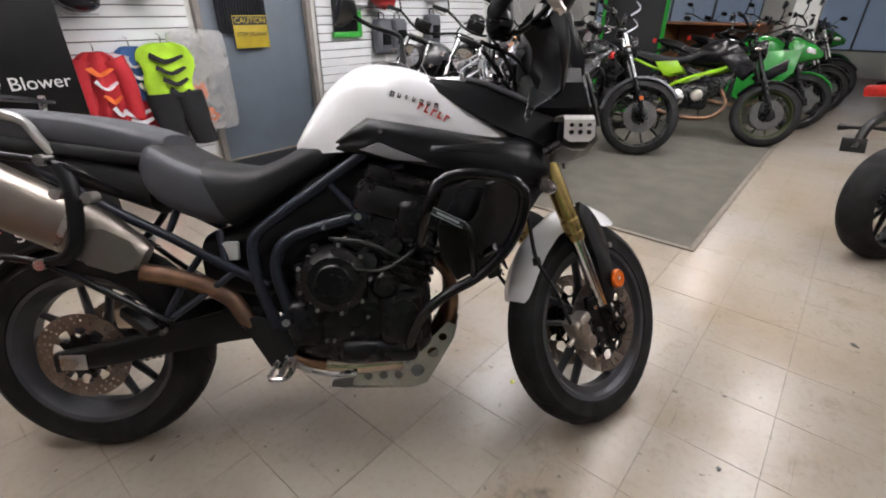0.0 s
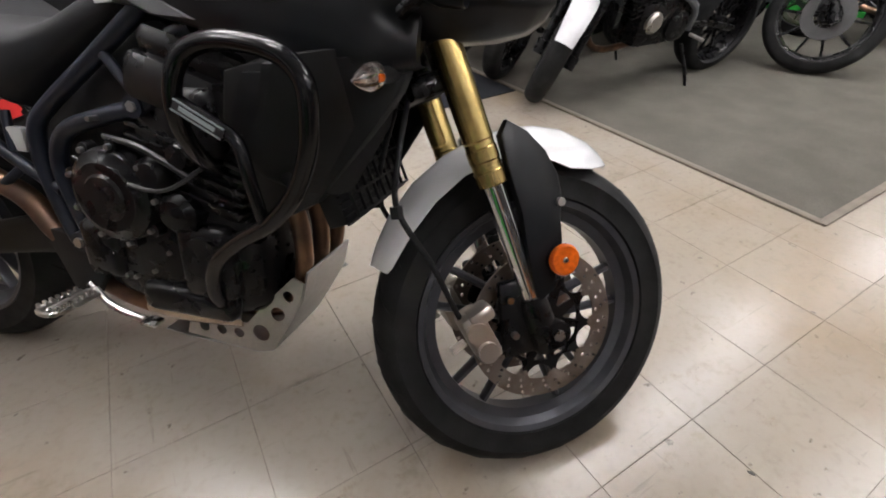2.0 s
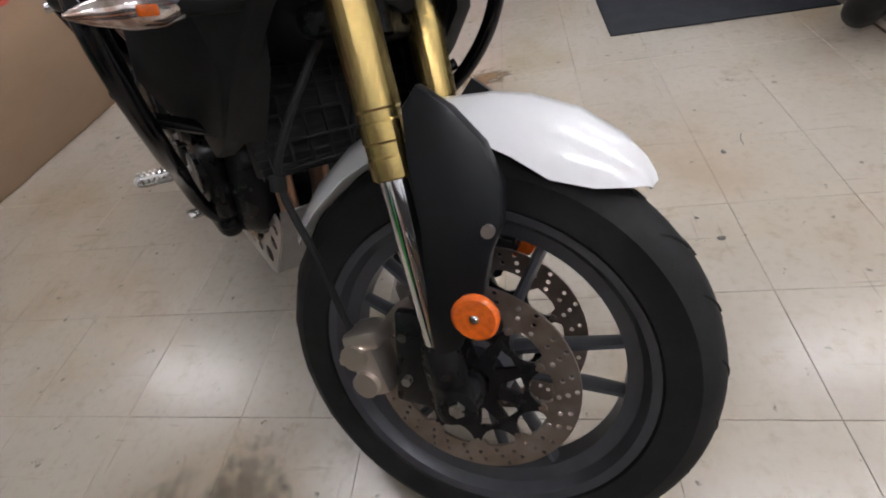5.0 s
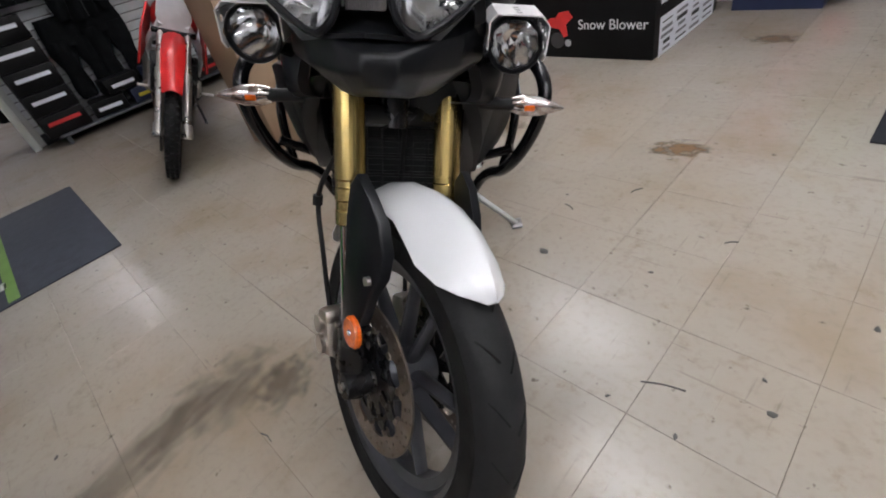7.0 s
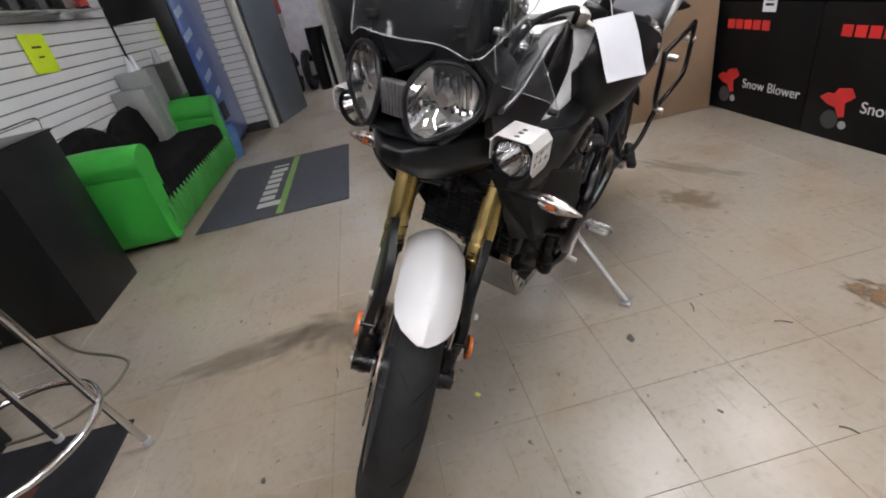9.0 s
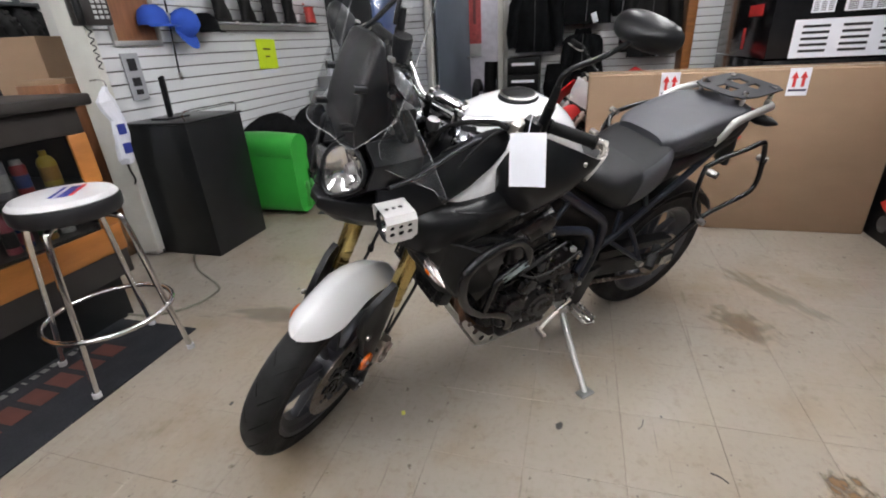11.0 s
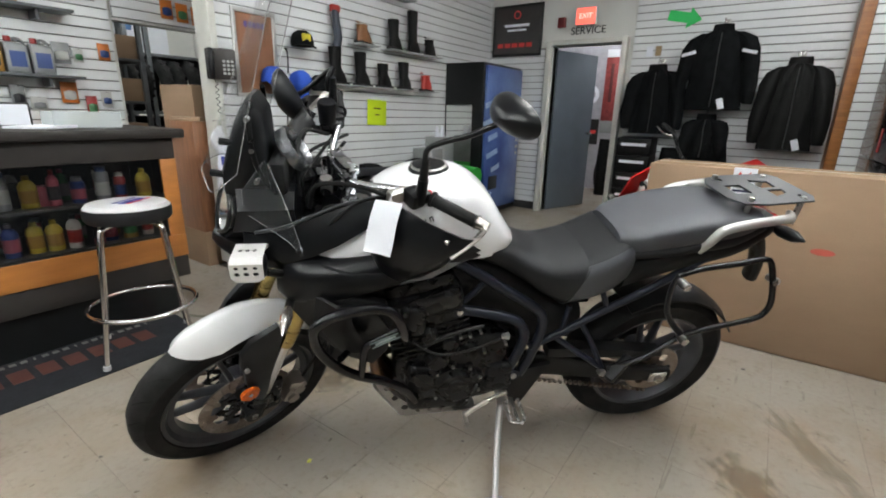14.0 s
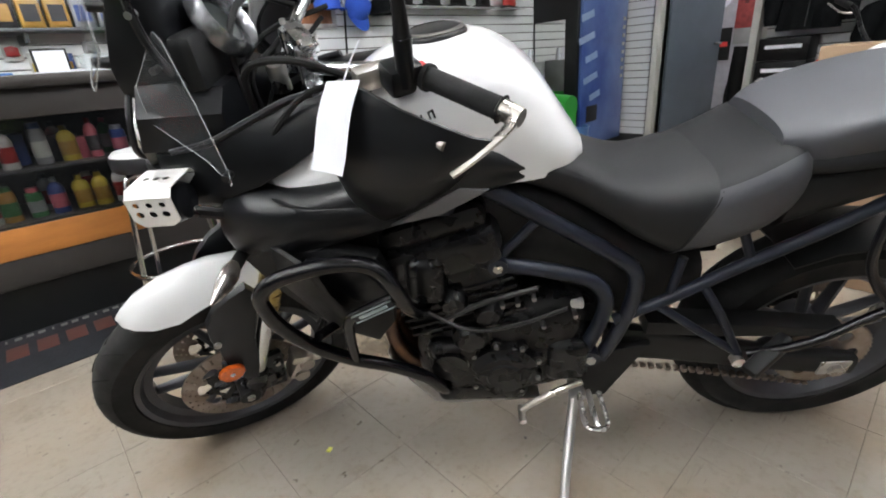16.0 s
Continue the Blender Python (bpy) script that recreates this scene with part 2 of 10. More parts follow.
def tb(bm, pts, r, n=10, sub=5, closed=False, flat=1.0):
    path = smooth_path(pts, sub, closed)
    L = len(path)
    rings, prev = [], None
    for i, p in enumerate(path):
        if closed:
            d = path[(i + 1) % L] - path[i - 1]
        else:
            d = path[min(i + 1, L - 1)] - path[max(i - 1, 0)]
        d.normalize()
        if prev is None:
            u = d.orthogonal().normalized()
        else:
            u = prev - d * prev.dot(d)
            u = u.normalized() if u.length > 1e-6 else d.orthogonal().normalized()
        prev = u
        w = d.cross(u)
        rr = r if not isinstance(r, (list, tuple)) else r[0] + (r[1] - r[0]) * i / max(1, L - 1)
        rings.append([bm.verts.new(p + u * (rr * math.cos(2 * math.pi * k / n)) + w * (flat * rr * math.sin(2 * math.pi * k / n))) for k in range(n)])
    for i in range(L if closed else L - 1):
        a, b = rings[i], rings[(i + 1) % L]
        for k in range(n):
            bm.faces.new((a[k], a[(k + 1) % n], b[(k + 1) % n], b[k]))
    if not closed:
        bm.faces.new(rings[0][::-1])
        bm.faces.new(rings[-1])
    return bm


def lt(bm, prof, m=I4, n=48, closed=True, a0=0.0, a1=2 * math.pi, cap=True):
    """A lathe round z: prof of (radius, height)."""
    full = abs(a1 - a0 - 2 * math.pi) < 1e-6
    cnt = n if full else n + 1
    rings = []
    for k in range(cnt):
        a = a0 + (a1 - a0) * k / n
        rings.append([bm.verts.new(m @ Vector((r * math.cos(a), r * math.sin(a), h))) for r, h in prof])
    pn = len(prof)
    for k in range(n):
        a, b = rings[k], rings[(k + 1) % cnt]
        for i in range(pn if closed else pn - 1):
            q = (a[i], b[i], b[(i + 1) % pn], a[(i + 1) % pn])
            if len({v.co.to_tuple(6) for v in q}) > 2:
                try:
                    bm.faces.new(q)
                except ValueError:
                    pass
    if not closed and cap:
        for i in (0, pn - 1):
            if prof[i][0] > 1e-5 and full:
                try:
                    bm.faces.new([r[i] for r in rings])
                except ValueError:
                    pass
    return bm


def lf(bm, secs, closed=True, caps=True):
    rings = [[bm.verts.new(Vector(p)) for p in s] for s in secs]
    n = len(rings[0])
    for a, b in zip(rings, rings[1:]):
        for k in range(n if closed else n - 1):
            bm.faces.new((a[k], a[(k + 1) % n], b[(k + 1) % n], b[k]))
    if caps and closed:
        bm.faces.new(rings[0][::-1])
        bm.faces.new(rings[-1])
    return bm


def sup(bm, rows, n=24, sub=3, y0=0.0, m=I4):
    """A body along x: rows of (x, half width, bottom, top, power), smoothed between the rows."""
    dense = []
    R = [list(r) for r in rows]
    for i in range(len(R) - 1):
        a = R[max(i - 1, 0)]
        b, c, d = R[i], R[i + 1], R[min(i + 2, len(R) - 1)]
        for k in range(sub):
            t = k / sub
            dense.append([0.5 * (2 * b[j] + (c[j] - a[j]) * t + (2 * a[j] - 5 * b[j] + 4 * c[j] - d[j]) * t * t + (3 * b[j] - a[j] - 3 * c[j] + d[j]) * t ** 3) for j in range(5)])
    dense.append(R[-1])
    secs = []
    for x, w, zb, zt, p in dense:
        zc, h = (zb + zt) / 2, (zt - zb) / 2
        sec = []
        for k in range(n):
            a = 2 * math.pi * k / n
            ca, sa = math.cos(a), math.sin(a)
            sec.append(m @ Vector((x, y0 + w * math.copysign(abs(ca) ** (2 / p), ca), zc + h * math.copysign(abs(sa) ** (2 / p), sa))))
        secs.append(sec)
    return lf(bm, secs)


def circ(c, r, n=10):
    return [(c[0] + r * math.cos(2 * math.pi * k / n), c[1] + r * math.sin(2 * math.pi * k / n)) for k in range(n)]


def pl(bm, outer, holes=(), thick=0.003, m=I4):
    """A flat plate with holes in its xy plane, thick along z."""
    tmp = bmesh.new()
    for loop in (outer, *holes):
        vs = [tmp.verts.new((x, y, 0)) for x, y in loop]
        for k in range(len(vs)):
            tmp.edges.new((vs[k], vs[(k + 1) % len(vs)]))
    bmesh.ops.triangle_fill(tmp, edges=tmp.edges[:], use_beauty=True, normal=(0, 0, 1))
    ext = bmesh.ops.extrude_face_region(tmp, geom=tmp.faces[:])
    for g in ext["geom"]:
        if isinstance(g, bmesh.types.BMVert):
            g.co.z += thick
    return merge(bm, tmp, m)


def merge(bm, tmp, m=I4):
    tmp.verts.index_update()
    vs = [bm.verts.new(m @ v.co) for v in tmp.verts]
    for f in tmp.faces:
        try:
            bm.faces.new([vs[v.index] for v in f.verts])
        except ValueError:
            pass
    tmp.free()
    return bm


def panel(bm, pts, thick=0.006, bev=0.003, side=1, m=I4):
    """A shell panel: outline of (x, y, z) on its outer face, thick inwards along y; side -1 mirrors it."""
    tmp = bmesh.new()
    vs = [tmp.verts.new((x, y, z)) for x, y, z in pts]
    f = tmp.faces.new(vs)
    c = sum((v.co for v in vs), Vector()) / len(vs)
    ext = bmesh.ops.extrude_face_region(tmp, geom=[f])
    inner = [g for g in ext["geom"] if isinstance(g, bmesh.types.BMVert)]
    for v in inner:
        v.co.y -= thick
    bmesh.ops.recalc_face_normals(tmp, faces=tmp.faces[:])
    if bev:
        es = [e for e in tmp.edges if all(v in vs for v in e.verts)]
        bmesh.ops.bevel(tmp, geom=es, offset=bev, segments=2, affect="EDGES", profile=0.5)
    if side < 0:
        for v in tmp.verts:
            v.co.y *= -1
    bmesh.ops.triangulate(tmp, faces=[g for g in tmp.faces if len(g.verts) > 4])
    return merge(bm, tmp, m)


def finish(bm, name, material, m=I4, angle=38):
    if m is not I4:
        bm.transform(m)
    bmesh.ops.recalc_face_normals(bm, faces=bm.faces[:])
    lim = math.radians(angle)
    for f in bm.faces:
        f.smooth = True
    for e in bm.edges:
        if len(e.link_faces) == 2:
            e.smooth = e.calc_face_angle(0) < lim
    me = bpy.data.meshes.new(name)
    bm.to_mesh(me)
    bm.free()
    if material:
        me.materials.append(material)
    return me


def part(name, bm, material, parent, label="", m=I4, angle=38):
    ob = new(name, finish(bm, name, material, m, angle))
    ob.parent = parent
    if label:
        ob["label"] = label
    return ob


def solo(name, bm, material, label, category="", group="", kind="", m=I4, angle=38):
    return tagged(new(name, finish(bm, name, material, m, angle)), label, category, group, kind)


def thing(name, at, label, category, group="", kind=""):
    ob = new(name)
    ob.matrix_basis = at
    return tagged(ob, label, category, group, kind)


def B():
    return bmesh.new()


def lettering(name, text, size, material, parent, m, label="", extrude=0.001):
    cu = bpy.data.curves.new(name, "FONT")
    cu.body, cu.size, cu.align_x, cu.align_y, cu.extrude = text, size, "CENTER", "CENTER", extrude
    tmp = bpy.data.objects.new(name, cu)
    me = bpy.data.meshes.new_from_object(tmp)
    bpy.data.objects.remove(tmp)
    me.transform(m)
    me.materials.append(material)
    ob = new(name, me)
    ob.parent = parent
    if label:
        ob["label"] = label
    return ob


# ---- the room ----
T = 0.3048
CEIL_Z = 3.05


def wall(name, x0, x1, y0, y1, openings=(), z0=0.0, z1=CEIL_Z, material=WALLP, label="plain off-white painted wall"):
    """A wall along x or y; openings of (from, to, sill, head) along its length."""
    bm = B()
    along_x = (x1 - x0) > (y1 - y0)
    a0, a1 = (x0, x1) if along_x else (y0, y1)

    def piece(s, e, lo, hi):
        if e - s < 1e-4 or hi - lo < 1e-4:
            return
        if along_x:
            bx(bm, ((s + e) / 2, (y0 + y1) / 2, (lo + hi) / 2), (e - s, y1 - y0, hi - lo))
        else:
            bx(bm, ((x0 + x1) / 2, (s + e) / 2, (lo + hi) / 2), (x1 - x0, e - s, hi - lo))

    cur = a0
    for s, e, lo, hi in sorted(openings):
        piece(cur, s, z0, z1)
        piece(s, e, z0, lo)
        piece(s, e, hi, z1)
        cur = e
    piece(cur, a1, z0, z1)
    return solo(name, bm, material, label, "wall", kind="structure")


def slat_mesh(length, name="slat"):
    bm = B()
    bx(bm, (length / 2, -0.007, 0), (length, 0.014, 0.0685), 0.002, seg=1)
    return finish(bm, name, SLAT)


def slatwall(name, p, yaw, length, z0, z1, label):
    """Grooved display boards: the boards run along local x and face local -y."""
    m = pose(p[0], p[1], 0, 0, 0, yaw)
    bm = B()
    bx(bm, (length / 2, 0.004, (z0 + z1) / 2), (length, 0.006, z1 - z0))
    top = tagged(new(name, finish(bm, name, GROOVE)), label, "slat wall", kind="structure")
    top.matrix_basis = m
    me = slat_mesh(length)
    z = z0 + 0.038
    while z + 0.034 <= z1 + 0.004:
        ob = new("slat", me)
        ob.parent = top
        ob.location = (0, 0, z)
        z += 0.0762
    return top


# shell: north is +y
wall("wall_west", -4.57, -4.42, -2.12, 3.74, openings=((-1.10, -0.27, 0.0, 2.03),))
wall("wall_south", -4.42, -0.57, -2.14, -2.016)
wall("wall_parts", -0.42, 13.0, -3.32, -3.2, label="off-white wall behind the parts counter")
wall("wall_parts_west", -2.5, -0.42, -3.32, -3.2, openings=((-1.36, -0.43, 0.0, 1.88),), label="off-white wall with an opening into the storeroom")
wall("wall_north", -4.42, 5.1, 3.636, 3.76, openings=((1.14, 2.20, 0.0, 2.10),))
wall("wall_north_east", 5.1, 13.0, 6.4, 6.52)
wall("wall_north_return", 4.98, 5.1, 3.76, 6.4)
wall("wall_east", 13.0, 13.12, -3.32, 6.52, openings=((-2.4, 0.9, 0.5, 2.6), (1.6, 5.6, 0.5, 2.6)))
wall("wall_back_west", -7.0, -6.88, -4.2, 1.6, label="pale painted back room wall", material=tint("lavender_grey_wall", (0.42, 0.41, 0.46), 0.6))
wall("wall_back_north", -6.88, -4.57, 1.5, 1.6, material=tint("lavender_grey_wall", (0.42, 0.41, 0.46), 0.6))
wall("wall_back_south", -6.88, -4.57, -4.2, -4.1)
wall("wall_store_west", -2.62, -2.5, -6.0, -2.14)
wall("wall_store_south", -2.5, 0.4, -6.0, -5.88)
wall("wall_store_east", 0.4, 0.52, -6.0, -3.32)
wall("wall_porch_west", 1.0, 1.14, 3.76, 5.2)
wall("wall_porch_east", 2.2, 2.34, 3.76, 5.2)
wall("wall_porch_north", 1.0, 2.34, 5.2, 5.3)

bm = B()
bx(bm, (3.0, 0.2, CEIL_Z + 0.05), (20.4, 13.0, 0.1))
x = -7.0
while x < 13:
    bx(bm, (x, 0.2, CEIL_Z - 0.004), (0.024, 13.0, 0.012))
    x += 0.61
y = -6.0
while y < 6.6:
    bx(bm, (3.0, y, CEIL_Z - 0.005), (20.4, 0.024, 0.010))
    y += 1.22
solo("ceiling", bm, CEIL, "white suspended tile ceiling with thin bars", "ceiling", kind="structure")

# slat walls
slatwall("slat_wall_south", (-4.42, -2.0, 0), 0, 3.85, 0.1, 2.95, "white slat wall with grooves coloured dark as shade")
for ob in [bpy.data.objects["slat_wall_south"]]:
    ob.matrix_basis = Matrix.Translation((-0.57, -2.0, 0)) @ pose(0, 0, 0, 0, 0, 180)
sw = slatwall("slat_wall_west", (-4.40, 1.70, 0), -90, 1.86, 0.1, 2.95, "white slat wall carrying black jackets")
sw.matrix_basis = pose(-4.404, -0.16, 0, 0, 0, 90)
sw = slatwall("slat_wall_corner", (-4.40, 0, 0), 0, 0.78, 0.1, 2.02, "narrow white slat wall beside the service door")
sw.matrix_basis = pose(-4.404, -1.985, 0, 0, 0, 90)
sw = slatwall("slat_wall_west_end", (-4.40, 0, 0), 0, 1.80, 0.1, 2.95, "white slat wall panel set forward behind cartons")
sw.matrix_basis = pose(-4.10, 1.80, 0, 0, 0, 90)
sw = slatwall("slat_wall_parts", (0, 0, 0), 0, 4.6, 0.8, 2.95, "white slat wall hung with small parts")
sw.matrix_basis = pose(4.2, -3.184, 0, 0, 0, 180)
sw = slatwall("slat_wall_header", (0, 0, 0), 0, 2.06, 1.90, 2.95, "white slat wall above the storeroom opening")
sw.matrix_basis = pose(-0.43, -3.184, 0, 0, 0, 180)
slatwall("slat_wall_north", (0.02, 3.62, 0), 0, 1.06, 0.1, 2.95, "white slat wall hung with riding gear")
slatwall("slat_wall_north_bikes", (2.28, 3.62, 0), 0, 2.7, 0.1, 2.95, "white slat wall hung with helmets and bags")
# wooden trim where the west wall steps forward
bm = B()
bx(bm, (-4.235, 1.755, 1.52), (0.33, 0.085, 2.84), 0.004)
solo("trim", bm, WOOD, "orange stained wooden trim post", "trim", kind="structure")
bm = B()
bx(bm, (-4.26, 2.70, 1.5), (0.29, 1.79, 2.8))
solo("wall_step", bm, WALLP, "wall stepping forward behind the slat panel", "wall", kind="structure")
bm = B()
bx(bm, (-0.545, -2.03, 1.5), (0.05, 0.19, 2.9), 0.003)
solo("trim_end", bm, JAMB, "pale metal end trim of the slat wall", "trim", kind="structure")
for nm, c, s in (("baseboard", (-2.4, -1.99, 0.05), (3.6, 0.012, 0.1)), ("baseboard_west", (-4.405, 0.77, 0.05), (0.012, 1.86, 0.1)), ("baseboard_corner", (-4.405, -1.6, 0.05), (0.012, 0.78, 0.1)), ("baseboard_north", (3.6, 3.615, 0.05), (2.7, 0.012, 0.1))):
    bm = B()
    bx(bm, c, s, 0.003)
    solo(nm, bm, BASEB, "black vinyl skirting along the wall", "baseboard", kind="structure")

# service door: frame, open leaf
d = thing("door_1", pose(-4.42, -0.685, 0), "blue-grey metal service door standing open into the back room", "door", kind="structure")
bm = B()
for s in (-1, 1):
    bx(bm, (0.0, s * 0.445, 1.04), (0.21, 0.06, 2.08), 0.004)
bx(bm, (0.0, 0, 2.055), (0.21, 0.83, 0.05), 0.004)
part("door_frame", bm, JAMB, d, "cream painted metal frame")
bm = B()
bx(bm, (-0.40, 0, 1.0), (0.80, 0.044, 2.0), 0.003)
leaf = part("door_leaf", bm, DOORG, d, "blue-grey painted leaf", m=pose(-0.09, -0.405, 0, 0, 0, -18))
bm = B()
cy(bm, (-0.73, 0.03, 1.0), (-0.73, 0.09, 1.0), 0.012)
cy(bm, (-0.73, 0.085, 1.0), (-0.62, 0.085, 1.0), 0.010)
part("door_handle", bm, STEEL, leaf, m=pose(-0.09, -0.405, 0, 0, 0, -18))
# blue door with a caution sign
d = thing("door_2", pose(1.67, 3.64, 0), "closed grey-blue metal door with a rubber strip curtain", "door", kind="structure")
bm = B()
bx(bm, (0, 0.03, 1.03), (0.98, 0.045, 2.06), 0.003)
leaf = part("door_leaf", bm, DOORG, d)
bm = B()
for s in (-1, 1):
    bx(bm, (s * 0.515, 0.02, 1.05), (0.05, 0.15, 2.1), 0.004)
bx(bm, (0, 0.02, 2.075), (0.98, 0.15, 0.05), 0.004)
part("door_frame", bm, tint("brown_grey_frame", (0.22, 0.20, 0.18), 0.5), d, "brown-grey frame")
g = thing("floor_grille", pose(1.53, 3.60, 1.22), "dark ribbed rubber panel hung on the door", "panel")
bm = B()
bx(bm, (0, 0.008, 0.10), (0.44, 0.014, 0.56), 0.003)
for k in range(17):
    cy(bm, (-0.205 + k * 0.0255, -0.004, -0.17), (-0.205 + k * 0.0255, -0.004, 0.36), 0.007, n=6)
part("rib_panel", bm, RUBMAT, g)
g = thing("caution_sign", pose(1.58, 3.585, 1.05), "yellow caution step down sign with black letters", "sign")
YEL = tint("yellow_sign", (0.42, 0.31, 0.02), 0.5)
bm = B()
bx(bm, (0, 0, 0), (0.31, 0.004, 0.25), 0.001)
part("sign_plate", bm, YEL, g)
bm = B()
bx(bm, (0, -0.004, 0.085), (0.30, 0.003, 0.065))
part("sign_band", bm, INK, g)
R90 = pose(0, 0, 0, 90, 0, 0)
lettering("sign_heading", "CAUTION", 0.062, YEL, g, Matrix.Translation((0, -0.007, 0.085)) @ R90)
lettering("sign_text", "STEP DOWN", 0.048, INK, g, Matrix.Translation((0, -0.004, -0.02)) @ R90)

# ceiling lights
bm = B()
bx(bm, (0, 0, 0.012), (1.22, 0.32, 0.03), 0.004)
cl = thing("ceiling_light", pose(-2.9, 1.75, CEIL_Z - 0.04), "white ceiling light with two lit tubes", "ceiling light", "ceiling lights")
part("housing", bm, mat("white_enamel", (0.75, 0.75, 0.73), 0.4), cl)
for s in (-1, 1):
    bm = B()
    cy(bm, (-0.58, s * 0.08, -0.03), (0.58, s * 0.08, -0.03), 0.022, n=10)
    part("tube", bm, TUBE_L, cl, "lit tube")
# copies out of view, placed to balance brightness on floor and walls
for x, y in ((-0.5, 0.7), (-0.7, 1.7), (-0.7, 2.7), (0.3, 1.4)):
    copy_thing(cl, pose(x, y, CEIL_Z - 0.04))
for x, y in ((-5.7, -0.9), (-6.3, -0.35), (-1.2, -4.0), (1.2, -2.6), (3.7, -2.6), (1.67, 4.5)):
    copy_thing(cl, pose(x, y, CEIL_Z - 0.04))
# more and closer fixtures, unseen, added to brighten the showroom
for x, ys in ((2.2, (-0.75, 0.6)), (3.3, (-0.8, 0.6, 1.9)), (4.8, (-0.8, 0.8)), (7.4, (0.6,))):
    for y in ys:
        copy_thing(cl, pose(x, y, CEIL_Z - 0.04))
for x, y in ((6.5, 5.0), (10.0, 5.0)):
    copy_thing(cl, pose(x, y, CEIL_Z - 0.04))


# ---- the white and black adventure motorcycle ----
# Local frame: x ahead, y to its left, z up, upright, from the rear tyre's contact.
LEAN, STEER, RAKE = 15.0, 32.5, 23.7
BIKE = pose(-0.578, 1.003, 0.004, 0, 0, -45.3) @ pose(0, 0, 0, -LEAN, 0, 0) @ pose(0, 0, 0, 0, 0.25, 0)
bike = thing("motorcycle", BIKE, "white and black adventure motorcycle leaning on its side stand", "motorcycle")
AX_F, AX_R = Vector((1.564, 0, 0.325)), Vector((0.036, 0, 0.322))
AXIS = Vector((-math.sin(radians(RAKE)), 0, math.cos(radians(RAKE))))
NORM = Vector((math.cos(radians(RAKE)), 0, math.sin(radians(RAKE))))
HEAD = AX_F - NORM * 0.0514
S = Matrix.Translation(HEAD) @ Matrix.Rotation(radians(STEER), 4, AXIS) @ Matrix.Translation(-HEAD)


def fk(s, n, y=0.0):
    """A point of the fork: s up along the steering axis from the axle, n ahead of it."""
    return AX_F + AXIS * s + NORM * n + Vector((0, y, 0))


def wheel(name, c, r_out, r_rim, wt, wr, spokes, m, label):
    """A cast wheel about the y axis at c: tyre, rim with paired spokes."""
    to = Matrix.Translation(c) @ pose(0, 0, 0, 90, 0, 0)
    hub = B()
    prof = [(r_rim, -wr / 2), (r_rim, wr / 2), (r_rim - 0.012, wr / 2 - 0.004), (r_rim - 0.022, wr / 2 - 0.02), (r_rim - 0.042, 0.018), (r_rim - 0.042, -0.018), (r_rim - 0.022, -wr / 2 + 0.02), (r_rim - 0.012, -wr / 2 + 0.004)]
    lt(hub, prof, to, 72)
    lt(hub, [(0.024, -0.055), (0.05, -0.055), (0.058, -0.03), (0.058, 0.03), (0.05, 0.055), (0.024, 0.055)], to, 36)
    wob = part(name, hub, RIM, bike, label, m)
    for k in range(spokes):
        for s in (-1, 1):
            a = 2 * math.pi * k / spokes + 0.3
            d, w = Vector((math.cos(a), math.sin(a), 0)), Vector((-math.sin(a), math.cos(a), 0))
            p0 = d * 0.045 + w * (s * 0.018)
            p1 = d * (r_rim - 0.036) + w * (s * 0.042)
            sp = B()
            secs = []
            for t in (0, 0.5, 1):
                p = p0.lerp(p1, t)
                hw, hh = 0.0085 - 0.001 * t, 0.017 - 0.005 * t
                sec = []
                for q in range(8):
                    a8 = 2 * math.pi * q / 8 + 0.39
                    sec.append(to @ (p + w * (hw * 1.15 * math.cos(a8)) + Vector((0, 0, hh * 1.15 * math.sin(a8)))))
                secs.append(sec)
            lf(sp, secs)
            part("spoke", sp, RIM, wob, "", m)
    ty = B()
    prof = []
    n = 15
    depth = r_out - r_rim
    for k in range(n):
        a = math.pi * k / (n - 1)
        prof.append((r_rim + 0.004 + (depth - 0.004) * abs(math.sin(a)) ** 0.72, -wt / 2 * math.copysign(abs(math.cos(a)) ** 0.8, math.cos(a)) * (1.0 if 0.1 < k / (n - 1) < 0.9 else 0.86)))
    prof += [(r_rim - 0.004, wr / 2 - 0.012), (r_rim - 0.004, -wr / 2 + 0.012)]
    lt(ty, prof, to, 96)
    tyre = part("tyre", ty, RUBBER, wob, "black road tyre", m)
    # tread grooves as narrow ribs proud of the crown, sunk-looking by painted groove shade
    tr = B()
    for k in range(22):
        a = 2 * math.pi * k / 22
        for s in (-1, 1):
            pts = []
            for t in range(5):
                u = t / 4
                yy = s * wt * (0.07 + 0.33 * u)
                rr = r_rim + 0.004 + (depth - 0.004) * (1 - (2 * abs(yy) / wt) ** 2.6) ** 0.45 + 0.0004
                aa = a + s * 0.03 + 0.16 * u
                pts.append(to @ Vector((rr * math.cos(aa), rr * math.sin(aa), yy)))
            tb(tr, pts, 0.0022, n=5, sub=2, flat=0.4)
    tagged(part("tread_groove", tr, mat("groove_shade_black", (0.006, 0.006, 0.006), 0.95), wob, "", m), "curved tread grooves across the black tyre", kind="stuff")
    return wob


